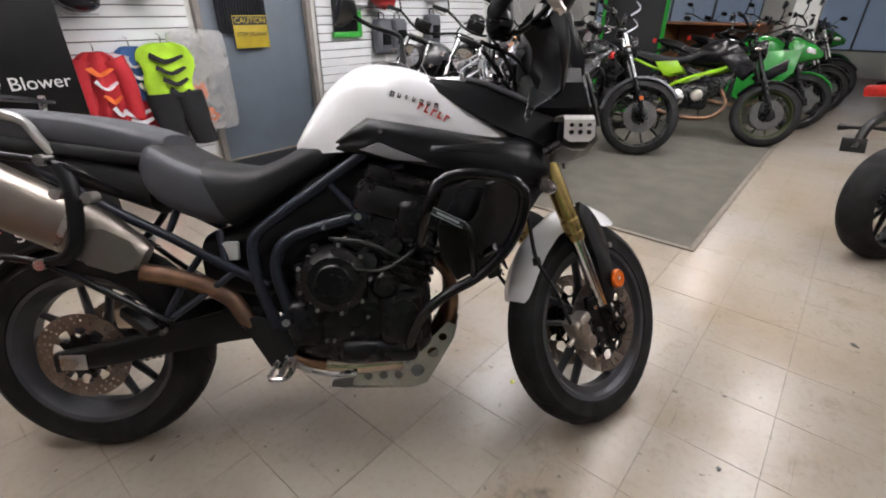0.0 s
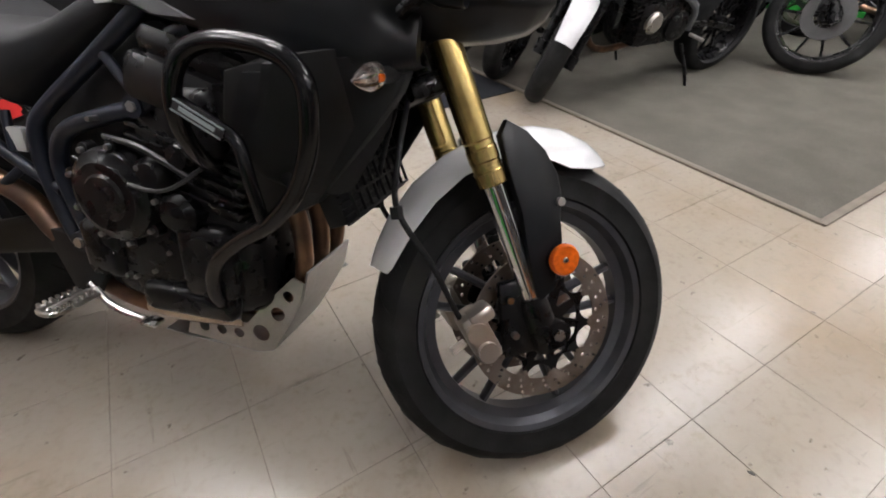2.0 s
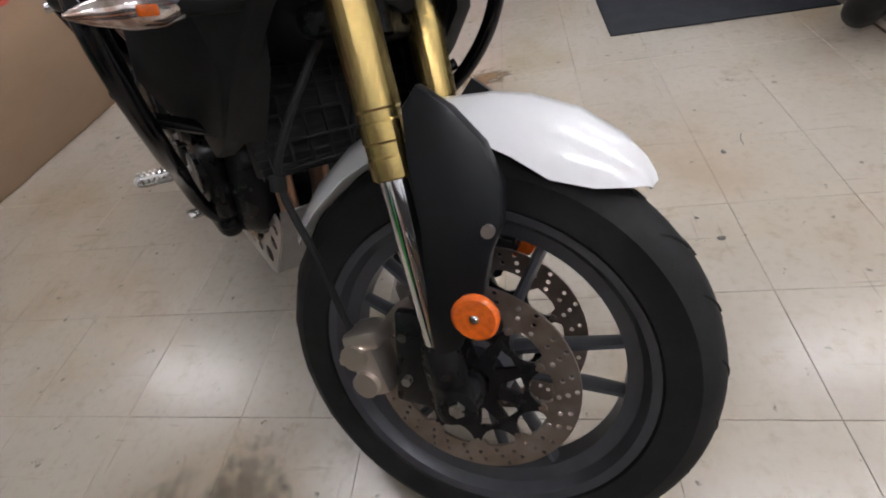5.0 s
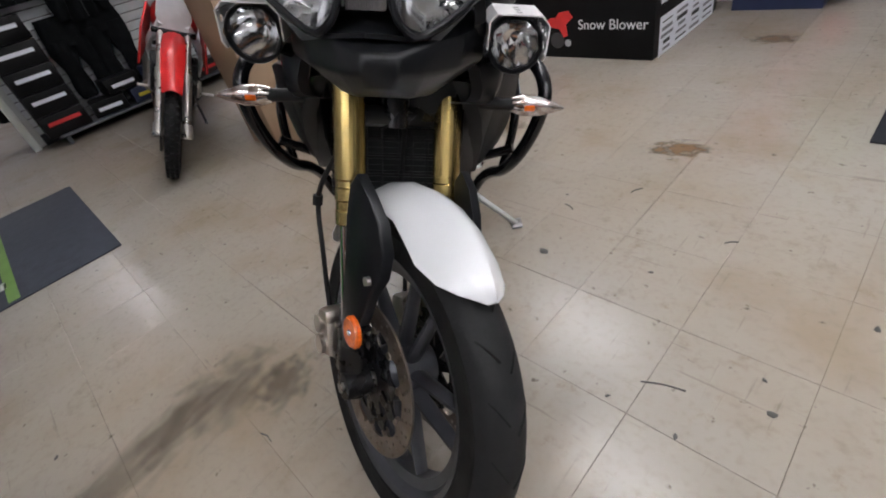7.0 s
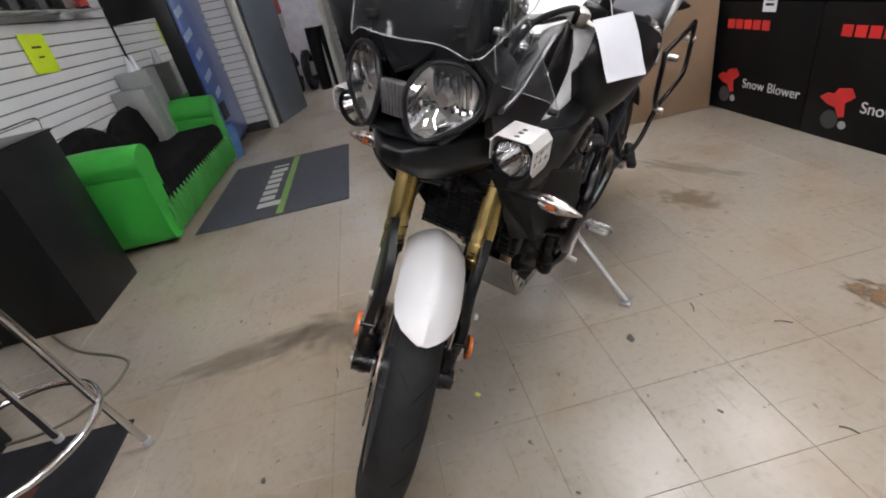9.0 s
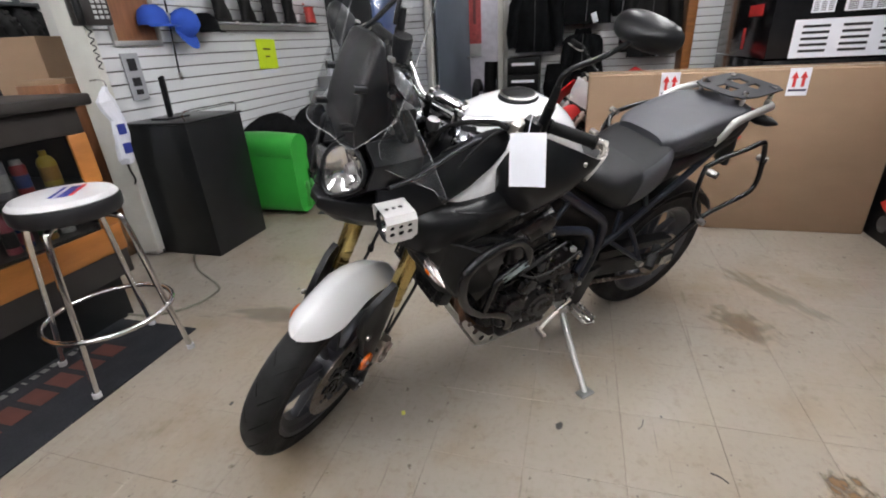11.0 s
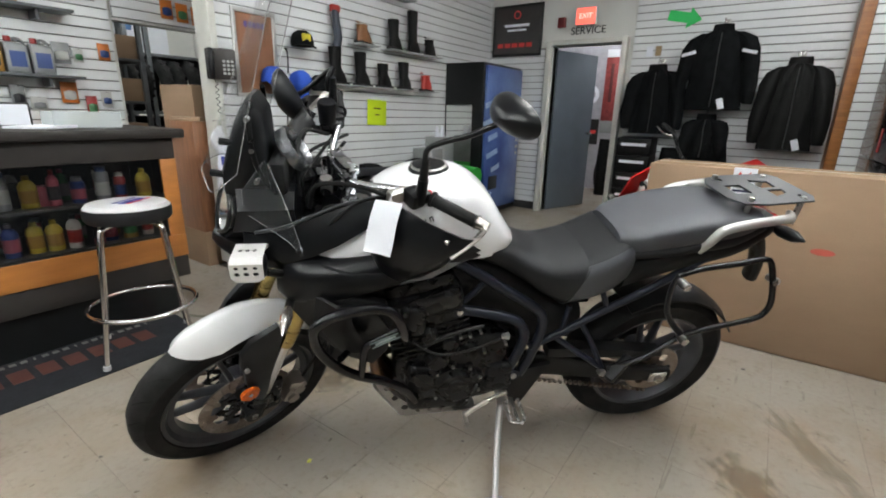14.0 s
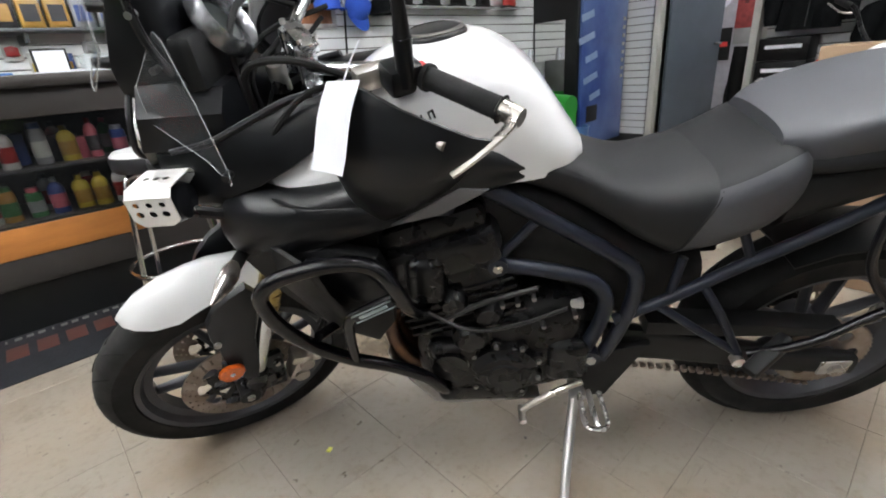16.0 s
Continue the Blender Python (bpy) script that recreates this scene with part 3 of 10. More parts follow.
def disc(parent, c, y, r0, r1, m, lugs=10):
    """A drilled ring with inward lugs, floating on bobbins round a black spider."""
    to = Matrix.Translation(c + Vector((0, y, 0))) @ pose(0, 0, 0, 90, 0, 0)
    bm = B()
    inner = []
    for k in range(lugs):
        a = 2 * math.pi * k / lugs
        for da, q in ((-0.13, r0), (-0.07, r0 - 0.011), (0.07, r0 - 0.011), (0.13, r0), (0.22, r0 + 0.001), (0.31, r0 + 0.001), (0.40, r0 + 0.001)):
            inner.append((q * math.cos(a + da), q * math.sin(a + da)))
    hs = [inner]
    for k in range(30):
        for j, rr in enumerate((0.20, 0.52, 0.84) if k % 2 else (0.36, 0.70)):
            a = 2 * math.pi * k / 30 + 0.045 * j
            q = r0 + (r1 - r0) * rr
            hs.append(circ((q * math.cos(a), q * math.sin(a)), 0.0039, 7))
    pl(bm, circ((0, 0), r1, 64), hs, 0.0045, to @ Matrix.Translation((0, 0, -0.0022)))
    d = part("brake_disc", bm, DISC, parent, "drilled steel brake disc", m)
    bm = B()
    rim_ = []
    for k in range(lugs):
        a = 2 * math.pi * k / lugs
        for da, q in ((-0.10, r0 - 0.022), (-0.05, r0 - 0.012), (0.05, r0 - 0.012), (0.10, r0 - 0.022), (0.20, r0 - 0.030), (0.31, r0 - 0.032), (0.42, r0 - 0.030)):
            rim_.append((q * math.cos(a + da), q * math.sin(a + da)))
    hs = [circ((0, 0), 0.03, 20)]
    for k in range(lugs):
        a = 2 * math.pi * (k + 0.5) / lugs
        hs.append([(q * math.cos(a + da), q * math.sin(a + da)) for q, da in ((0.046, -0.05), (r0 - 0.040, -0.21), (r0 - 0.038, 0.0), (r0 - 0.040, 0.21), (0.046, 0.05))])
    pl(bm, rim_, hs, 0.005, to @ Matrix.Translation((0, 0, 0.001)))
    part("disc_carrier", bm, ENGB, parent, "black disc carrier with cut-outs", m)
    for k in range(lugs):
        a, q = 2 * math.pi * k / lugs, r0 - 0.0115
        bm = lt(B(), [(0, -0.005), (0.0075, -0.005), (0.0075, 0.005), (0.003, 0.0065), (0, 0.0065)], to @ Matrix.Translation((q * math.cos(a), q * math.sin(a), 0)), 10, closed=False)
        part("disc_bobbin", bm, DISC, parent, "", m)
    return d


fw = wheel("front_wheel", AX_F, 0.331, 0.252, 0.108, 0.088, 5, S, "anthracite cast front wheel with paired spokes")
for s in (-1, 1):
    disc(fw, AX_F, s * 0.068, 0.116, 0.154, S)
rw = wheel("rear_wheel", AX_R, 0.322, 0.228, 0.150, 0.125, 5, I4, "anthracite cast rear wheel")
disc(rw, AX_R, -0.088, 0.085, 0.127, I4)

# fork
for s in (-1, 1):
    bm = B()
    y = s * 0.103
    prof = [(0.0265, 0.31), (0.0275, 0.312), (0.0275, 0.335), (0.0262, 0.338), (0.0262, 0.352), (0.0275, 0.355), (0.0275, 0.375), (0.0262, 0.378), (0.0262, 0.388), (0.0272, 0.391), (0.0272, 0.69), (0.0, 0.69), (0.0, 0.31)]
    to = Matrix.Translation(fk(0, -0.017, y)) @ Matrix.Rotation(radians(-RAKE), 4, "Y")
    lt(bm, prof, to, 28, closed=False)
    leg = part("fork_leg", bm, GOLD, bike, "gold anodised upper fork tube", S, 12)
    bm = B()
    cy(bm, fk(0.05, -0.017, y), fk(0.33, -0.017, y), 0.0205, n=20)
    part("stanchion", bm, CHROME, leg, "chromed lower fork tube", S)
    bm = B()
    lt(bm, [(0.0, -0.03), (0.026, -0.03), (0.029, -0.01), (0.029, 0.06), (0.025, 0.085), (0.0, 0.085)], to, 20, closed=False)
    cy(bm, AX_F + Vector((0, y * 0.78, 0)), AX_F + Vector((0, y * 1.28, 0)), 0.027, n=20)
    bx(bm, (0, 0, 0), (0.07, 0.022, 0.15), 0.008, Matrix.Translation(fk(0.055, -0.055, y * 0.95)) @ Matrix.Rotation(radians(-RAKE + 14), 4, "Y"))
    part("fork_foot", bm, ENGB, leg, "black cast fork foot", S)
    bm = B()
    cy(bm, AX_F + Vector((0, y * 1.26, 0)), AX_F + Vector((0, y * 1.34, 0)), 0.0115, n=6)
    for q, w in ((0.10, -0.062), (0.03, -0.075)):
        part("caliper_bolt", cy(B(), fk(q, w, y * 1.05), fk(q, w, y * 1.16), 0.007, n=8), STEEL, leg, "", S)
    part("axle_bolt", bm, STEEL, leg, "bright bolt", S)
    # caliper
    bm = B()
    cm = Matrix.Translation(fk(0.055, -0.135, y * 0.86)) @ Matrix.Rotation(radians(-RAKE - 8), 4, "Y")
    bx(bm, (0, 0, 0), (0.048, 0.062, 0.105), 0.012, cm)
    bx(bm, (0.018, s * 0.012, 0.04), (0.05, 0.05, 0.03), 0.01, cm)
    cy(bm, cm @ Vector((-0.005, s * 0.03, 0.02)), cm @ Vector((-0.005, s * 0.04, 0.02)), 0.02, n=16)
    cy(bm, cm @ Vector((-0.005, s * 0.03, -0.025)), cm @ Vector((-0.005, s * 0.04, -0.025)), 0.02, n=16)
    cy(bm, cm @ Vector((-0.03, s * 0.0, 0.0)), cm @ Vector((-0.06, s * 0.0, 0.0)), 0.008, n=8)
    part("brake_caliper", bm, mat("caliper_grey_gold", (0.60, 0.54, 0.48), 0.32, metal=0.9, vary=0.2), bike, "worn metallic brake caliper", S)
    # reflector on a stalk
    bm = B()
    p = fk(0.135, 0.055, s * 0.135)
    lt(bm, [(0, 0.006), (0.026, 0.006), (0.030, 0.002), (0.030, -0.004), (0, -0.004)], Matrix.Translation(p) @ pose(0, 0, 0, -90 * s, 0, 0), 28, closed=False)
    ref = part("reflector", bm, ORANGE, bike, "round orange reflector", S)
    bm = B()
    cy(bm, p, p - Vector((0, s * 0.035, 0)), 0.006, n=8)
    bx(bm, (0, 0, 0), (0.05, 0.006, 0.02), 0.002, Matrix.Translation(p - Vector((0.03, s * 0.032, 0))))
    part("reflector_stalk", bm, ENGB, ref, m=S)
    bm = B()
    lt(bm, [(0, 0.0085), (0.004, 0.0085), (0.006, 0.006), (0, 0.006)], Matrix.Translation(p) @ pose(0, 0, 0, -90 * s, 0, 0), 10, closed=False)
    part("reflector_screw", bm, STEEL, ref, m=S)
    # fork guard
    bm = B()
    out = [(0.405, 0.040), (0.375, 0.075), (0.33, 0.108), (0.28, 0.122), (0.235, 0.112), (0.205, 0.090), (0.165, 0.074), (0.085, 0.020), (0.075, -0.015), (0.13, -0.012), (0.244, 0.008), (0.332, 0.012), (0.385, 0.018)]
    pts = []
    for q, w in out:
        yy = 0.128 - 0.40 * max(0.0, w - 0.06) - 0.10 * max(0.0, q - 0.30)
        v = fk(q, w if w < 0.05 else 0.05 + (w - 0.05) * 0.82)
        pts.append((v.x, yy, v.z))
    panel(bm, pts, 0.02, 0.004, s)
    fg = part("fork_guard", bm, SATIN, bike, "satin black plastic fork guard", S)
    bm = B()
    v = fk(0.235, 0.088, s * 0.118)
    cy(bm, v, v + Vector((0, s * 0.008, 0)), 0.008, n=10)
    part("guard_bolt", bm, STEEL, fg, m=S)
    # brake hose
    bm = B()
    tb(bm, [fk(0.50, -0.09, s * 0.05), fk(0.40, -0.16, s * 0.085), fk(0.33, -0.19, s * 0.10), fk(0.22, -0.17, s * 0.10), fk(0.12, -0.16, s * 0.095), fk(0.06, -0.15, s * 0.09)], 0.0055, n=8)
    tb(bm, [fk(0.34, -0.19, s * 0.10), fk(0.32, -0.195, s * 0.10)], 0.011, n=8)
    part("brake_hose", bm, RUBBER, bike, "black brake hose", S)
bm = B()
cy(bm, AX_F + Vector((0, -0.10, 0)), AX_F + Vector((0, 0.10, 0)), 0.018, n=18)
part("front_axle", bm, STEEL, bike, m=S)
bm = B()
for sgm, hh in ((0.47, 0.04), (0.68, 0.035)):
    v = fk(sgm + 0.02, -0.035)
    bx(bm, (0, 0, 0), (0.07, 0.20, hh), 0.014, Matrix.Translation(v + Vector((-0.03, 0, 0))) @ Matrix.Rotation(radians(-RAKE), 4, "Y"))
cy(bm, fk(0.48, -0.0514), fk(0.73, -0.0514), 0.03, n=18)
part("triple_clamp", bm, ENGB, bike, "black fork clamps", S)

# front fender: rows of angle, centre radius, half width, edge drop
FR = [(65.0, 0.352, 0.010, 0.002), (66.5, 0.358, 0.026, 0.008), (69.5, 0.366, 0.046, 0.026), (75, 0.375, 0.063, 0.052), (84, 0.383, 0.072, 0.070), (93, 0.385, 0.072, 0.058), (100, 0.384, 0.071, 0.044), (110, 0.381, 0.070, 0.038),
      (122, 0.375, 0.069, 0.034), (134, 0.369, 0.068, 0.034), (146, 0.362, 0.066, 0.032), (154, 0.356, 0.062, 0.028), (159, 0.352, 0.053, 0.024), (161.5, 0.350, 0.040, 0.02)]
secs = []
for a, r, w, dr in FR:
    ar = radians(a)
    row = []
    for k in range(13):
        u = -1 + 2 * k / 12
        rr = r - dr * abs(u) ** 2.4 + 0.007 * max(0.0, 1 - abs(u) / 0.4)
        row.append(AX_F + Vector((rr * math.cos(ar), u * w, rr * math.sin(ar))))
    for k in range(13):
        u = 1 - 2 * k / 12
        rr = r - 0.004 - dr * abs(u) ** 2.4 + (0.003 if abs(u) > 0.95 else 0)
        row.append(AX_F + Vector((rr * math.cos(ar), u * w * 0.985, rr * math.sin(ar))))
    secs.append(row)
bm = lf(B(), secs)
fender = part("front_fender", bm, WHITE, bike, "glossy white front fender", S)
# handlebar, steering with the fork
BARC = Vector((1.165, 0, 1.126))
bm = B()
barpts = [(-0.175, 0.372, 0.0), (-0.115, 0.235, 0.008), (-0.065, 0.165, 0.0), (0.0, 0.075, -0.02), (0.012, 0.0, -0.022), (0.0, -0.075, -0.02), (-0.065, -0.165, 0.0), (-0.115, -0.235, 0.008), (-0.175, -0.372, 0.0)]
tb(bm, [BARC + Vector(p) for p in barpts], 0.0115, n=12, sub=4)
bar = part("handlebar", bm, mat("silver_handlebar", (0.66, 0.67, 0.69), 0.18, metal=1.0, vary=0.1), bike, "silver tapered handlebar", S)
bm = B()
for s in (-1, 1):
    bx(bm, BARC + Vector((0.008, s * 0.045, -0.035)), (0.036, 0.026, 0.085), 0.008)
    bx(bm, BARC + Vector((-0.01, s * 0.10, -0.085)), (0.06, 0.052, 0.024), 0.01)
CAST = mat("bright_cast_alloy", (0.60, 0.61, 0.63), 0.22, metal=1.0, vary=0.25, scale=30, rvar=0.1)
part("bar_riser", bm, CAST, bike, "bright bar riser clamps", S)
for s in (-1, 1):
    part("fork_cap", cy(B(), BARC + Vector((0.0, s * 0.103, -0.09)), BARC + Vector((-0.012, s * 0.103, -0.055)), 0.025, n=18), CHROME, bike, "bright fork cap", S)
part("steering_nut", cy(B(), BARC + Vector((0.01, 0, -0.11)), BARC + Vector((-0.008, 0, -0.065)), 0.018, n=6), CHROME, bike, "bright steering nut", S)
for s in (-1, 1):
    g0, g1 = BARC + Vector((-0.115, s * 0.235, 0.008)), BARC + Vector((-0.172, s * 0.365, 0.0))
    d = (g1 - g0).normalized()
    bm = B()
    prof = []
    for k in range(15):
        prof += [(0.0172, 0.135 * k / 15), (0.0162, 0.135 * (k + 0.7) / 15)]
    u, w, q = frame_of(d)
    to = Matrix.Translation(g0 + d * 0.01) @ Matrix((u, w, q)).transposed().to_4x4()
    lt(bm, [(0.0, 0), (0.021, 0), (0.021, 0.008)] + prof[2:] + [(0.021, 0.135), (0.0, 0.137)], to, 20, closed=False)
    part("grip", bm, RUBBER, bike, "black ribbed rubber grip", S)
    bm = B()
    cy(bm, g1, g1 + d * 0.035, 0.0165, 0.014, n=18)
    part("bar_end", bm, ALU, bike, "bright bar end weight", S)
    bm = B()
    c = BARC + Vector((-0.085, s * 0.215, 0.004))
    bx(bm, c, (0.045, 0.055, 0.045), 0.01)
    bx(bm, c + Vector((-0.018, s * 0.012, 0.008)), (0.03, 0.04, 0.035), 0.008)
    sw_ = part("switch_housing", bm, SATIN, bike, "black switch housing", S)
    bm = B()
    bx(bm, c + Vector((-0.034, s * 0.018, 0.012)), (0.01, 0.014, 0.02), 0.003)
    part("switch", bm, REDINK if s > 0 else ROUGHB, sw_, "red switch" if s > 0 else "", S)
    bm = B()
    c = BARC + Vector((-0.055, s * 0.185, 0.0))
    bx(bm, c, (0.06, 0.03, 0.036), 0.008)
    tb(bm, [c + Vector((0.03, s * 0.01, 0)), c + Vector((0.04, s * 0.04, -0.004)), c + Vector((0.012, s * 0.12, -0.012)), c + Vector((-0.015, s * 0.2, -0.012))], 0.0065, n=8)
    part("lever", bm, ALU if s > 0 else ENGB, bike, "control lever", S)
    # hand guard: a curved shield ahead of the grip
    bm = B()
    secs = []
    for yy, x0, hh, zc in ((0.205, 0.040, 0.050, -0.045), (0.225, 0.050, 0.085, -0.060), (0.27, 0.046, 0.108, -0.072), (0.32, 0.024, 0.104, -0.075), (0.36, -0.012, 0.080, -0.066), (0.388, -0.05, 0.050, -0.054), (0.40, -0.085, 0.026, -0.042)):
        row = []
        for k in range(9):
            t = -1 + 2 * k / 8
            row.append(BARC + Vector((x0 - 0.035 * t * t - 0.02 * t, s * (yy + 0.01 * t), zc + hh * t)))
        for k in range(9):
            t = 1 - 2 * k / 8
            row.append(BARC + Vector((x0 - 0.008 - 0.035 * t * t - 0.02 * t, s * (yy + 0.01 * t), zc + hh * t * 0.97)))
        secs.append(row)
    lf(bm, secs)
    part("hand_guard", bm, SATIN, bike, "satin black hand guard", S)
    bm = B()
    tb(bm, [BARC + Vector((-0.178, s * 0.385, 0.0)), BARC + Vector((-0.16, s * 0.402, -0.006)), BARC + Vector((-0.117, s * 0.402, -0.03)), BARC + Vector((-0.075, s * 0.395, -0.055))], 0.0065, n=8, flat=1.7)
    part("guard_bracket", bm, ALU, bike, "bright hand guard bracket", S)
    # mirror
    bm = B()
    c = BARC + Vector((-0.09, s * 0.235, 0.018))
    mc = BARC + (Vector((-0.235, 0.345, 0.27)) if s > 0 else Vector((0.0, -0.33, 0.04)))
    cy(bm, c - Vector((0, 0, 0.02)), c + Vector((0, 0, 0.055)), 0.014, n=12)
    cy(bm, c + Vector((0, 0, 0.05)), c + Vector((0, s * -0.002, 0.11)), 0.0125, 0.009, n=10)
    k0 = c + Vector((0, s * -0.002, 0.10))
    k0 = k0 if s > 0 else BARC + Vector((-0.08, -0.245, 0.085))
    tb(bm, [k0, k0 + Vector((0, 0, 0.035)), k0 + Vector((-0.02, s * 0.016, 0.058)), k0.lerp(mc, 0.5) + Vector((0, 0, 0.012 if s > 0 else 0.02)), k0.lerp(mc, 0.8) + Vector((0, 0, 0.004)), mc], 0.0072, n=10, sub=4)
    part("mirror_stem", bm, SATIN, bike, "black mirror stem", S)
    bm = B()
    mm = Matrix.Translation(mc) @ Matrix.Rotation(radians(0 if s > 0 else -40), 4, "X") @ pose(0, 0, 0, 0, 8, -s * 12)
    secs = []
    for dx, sc in ((0.048, 0.05), (0.044, 0.35), (0.032, 0.68), (0.014, 0.92), (0.0, 1.0), (-0.010, 0.99), (-0.012, 0.93)):
        row = []
        for k in range(28):
            a = 2 * math.pi * k / 28
            ca, sa = math.cos(a), math.sin(a)
            row.append(mm @ Vector((dx, 0.086 * sc * math.copysign(abs(ca) ** 0.8, ca), 0.041 * sc * math.copysign(abs(sa) ** 0.85, sa) + 0.008 * ca * s)))
        secs.append(row)
    lf(bm, secs)
    mir = part("mirror", bm, SATIN, bike, "black oval rear-view mirror", S)
    bm = B()
    row = []
    for k in range(28):
        a = 2 * math.pi * k / 28
        ca, sa = math.cos(a), math.sin(a)
        row.append(bm.verts.new(mm @ Vector((-0.0135, 0.078 * math.copysign(abs(ca) ** 0.8, ca), 0.036 * math.copysign(abs(sa) ** 0.85, sa) + 0.008 * ca * s))))
    bm.faces.new(row)
    part("mirror_glass", bm, mat("mirror_silver", (0.85, 0.86, 0.87), 0.02, metal=1.0), mir, "mirror glass", S)
# fork crown details: upper clamp, ignition lock, brake reservoir, ties
bm = bx(B(), BARC + Vector((0.0, 0, 0.002)), (0.036, 0.115, 0.022), 0.008)
part("bar_clamp", bm, CAST, bike, "bright bar clamp", S)
for s in (-1, 1):
    for dx in (-0.014, 0.014):
        bm = cy(B(), BARC + Vector((dx, s * 0.045, 0.012)), BARC + Vector((dx, s * 0.045, 0.020)), 0.0055, n=8)
        part("clamp_bolt", bm, STEEL, bike, "", S)
    bm = bx(B(), BARC + Vector((0.01, s * 0.085, -0.075)), (0.070, 0.064, 0.024), 0.011)
    part("crown_plate", bm, CAST, bike, "bright cast fork crown", S)
    bm = tb(B(), [BARC + Vector((-0.04, s * 0.17, -0.01)), BARC + Vector((0.05, s * 0.14, 0.035)), BARC + Vector((0.11, s * 0.06, 0.0)), BARC + Vector((0.12, s * 0.03, -0.09))], 0.0062, n=8, sub=5)
    part("control_cable", bm, RUBBER, bike, "black control cable", S)
    bm = tb(B(), [BARC + Vector((-0.05, s * 0.165, -0.02)), BARC + Vector((0.03, s * 0.12, -0.055)), BARC + Vector((0.09, s * 0.07, -0.07)), BARC + Vector((0.10, s * 0.06, -0.14))], 0.005, n=8, sub=5)
    part("control_cable", bm, RUBBER, bike, "black control cable", S)
bm = lt(B(), [(0, 0.03), (0.016, 0.03), (0.018, 0.024), (0.018, -0.02), (0, -0.02)], S @ Matrix.Translation(BARC + Vector((0.055, 0, -0.06))), 20, closed=False)
part("ignition_lock", bm, STEEL, bike, "steel ignition lock")
bm = lt(B(), [(0, 0.065), (0.025, 0.065), (0.028, 0.058), (0.024, 0.0), (0.014, -0.025), (0, -0.025)], S @ Matrix.Translation(BARC + Vector((-0.05, -0.195, 0.015))), 20, closed=False)
part("brake_reservoir", bm, SATIN, bike, "black brake fluid reservoir")
# cables round the bars
bm = B()
for k, (a, b_) in enumerate((((1.06, 0.17, 1.10), (1.30, 0.10, 0.98)), ((1.06, -0.17, 1.10), (1.30, -0.09, 0.98)), ((1.08, 0.15, 1.09), (1.22, 0.05, 0.92)), ((1.08, -0.15, 1.09), (1.24, -0.04, 0.92)))):
    a, b_ = Vector(a), Vector(b_)
    bm = tb(B(), [a, a.lerp(b_, 0.35) + Vector((0.06, 0, 0.05 - 0.02 * k)), a.lerp(b_, 0.75) + Vector((0.05, 0, 0.01)), b_], 0.0052, n=7)
    part("control_cable", bm, RUBBER, bike, "black control cable", S)

# tank
TANK = [(0.668, 0.918, ((0.028, 0.916), (0.045, 0.908), (0.052, 0.898), (0.048, 0.880))), (0.70, 0.965, ((0.050, 0.961), (0.084, 0.940), (0.096, 0.918), (0.092, 0.880))),
        (0.755, 1.045, ((0.055, 1.040), (0.098, 1.004), (0.119, 0.945), (0.120, 0.882))), (0.81, 1.092, ((0.060, 1.087), (0.114, 1.046), (0.130, 0.968), (0.136, 0.885))),
        (0.87, 1.115, ((0.065, 1.110), (0.124, 1.070), (0.146, 0.995), (0.146, 0.890))), (0.945, 1.114, ((0.070, 1.108), (0.131, 1.074), (0.160, 1.003), (0.157, 0.890))),
        (1.02, 1.096, ((0.070, 1.090), (0.132, 1.060), (0.166, 0.988), (0.165, 0.885))), (1.10, 1.050, ((0.070, 1.047), (0.128, 1.022), (0.168, 0.955), (0.169, 0.875))),
        (1.18, 1.000, ((0.070, 0.998), (0.124, 0.975), (0.164, 0.925), (0.165, 0.868))), (1.25, 0.945, ((0.060, 0.943), (0.114, 0.930), (0.148, 0.905), (0.150, 0.865)))]


def tank_row(zt, half):
    """Half a section, rounded between its corners, then mirrored."""
    pts = smooth_path([(0.0, zt, 0.0)] + [(y, z, 0.0) for y, z in half], 3)
    pts = [(p.x, p.y) for p in pts]
    return pts + [(-y, z) for y, z in reversed(pts[1:])]


rows_t = [[Vector((x, y, z)) for y, z in tank_row(zt, half)] for x, zt, half in TANK]
cols = [smooth_path([r[k] for r in rows_t], 4) for k in range(len(rows_t[0]))]
bm = lf(B(), [[c_[j] for c_ in cols] for j in range(len(cols[0]))])
tank = part("fuel_tank", bm, WHITE, bike, "glossy white fuel tank", angle=24)
bm = B()
to = Matrix.Translation((0.93, 0, 1.113)) @ pose(0, 0, 0, 0, 4, 0)
lt(bm, [(0, 0.010), (0.045, 0.010), (0.054, 0.006), (0.058, 0.0), (0.058, -0.01), (0, -0.01)], to, 32, closed=False)
part("filler_cap", bm, SATIN, tank, "black filler cap")
bm = B()
lt(bm, [(0.047, 0.0112), (0.053, 0.0090), (0.053, 0.0070), (0.047, 0.0100)], to, 32)
part("filler_ring", bm, STEEL, tank, "bright ring")
# tank badges: slanted bars in place of the maker's name


def tank_side(x, z, s):
    """Half width of the tank near x and z, from its closest vertices."""
    near = sorted((v.co for v in tank.data.vertices if v.co.y * s > 0.02), key=lambda c: (c.x - x) ** 2 + (c.z - z) ** 2)[:4]
    wt = [1 / (1e-5 + (c.x - x) ** 2 + (c.z - z) ** 2) for c in near]
    return sum(abs(c.y) * k for c, k in zip(near, wt)) / sum(wt)


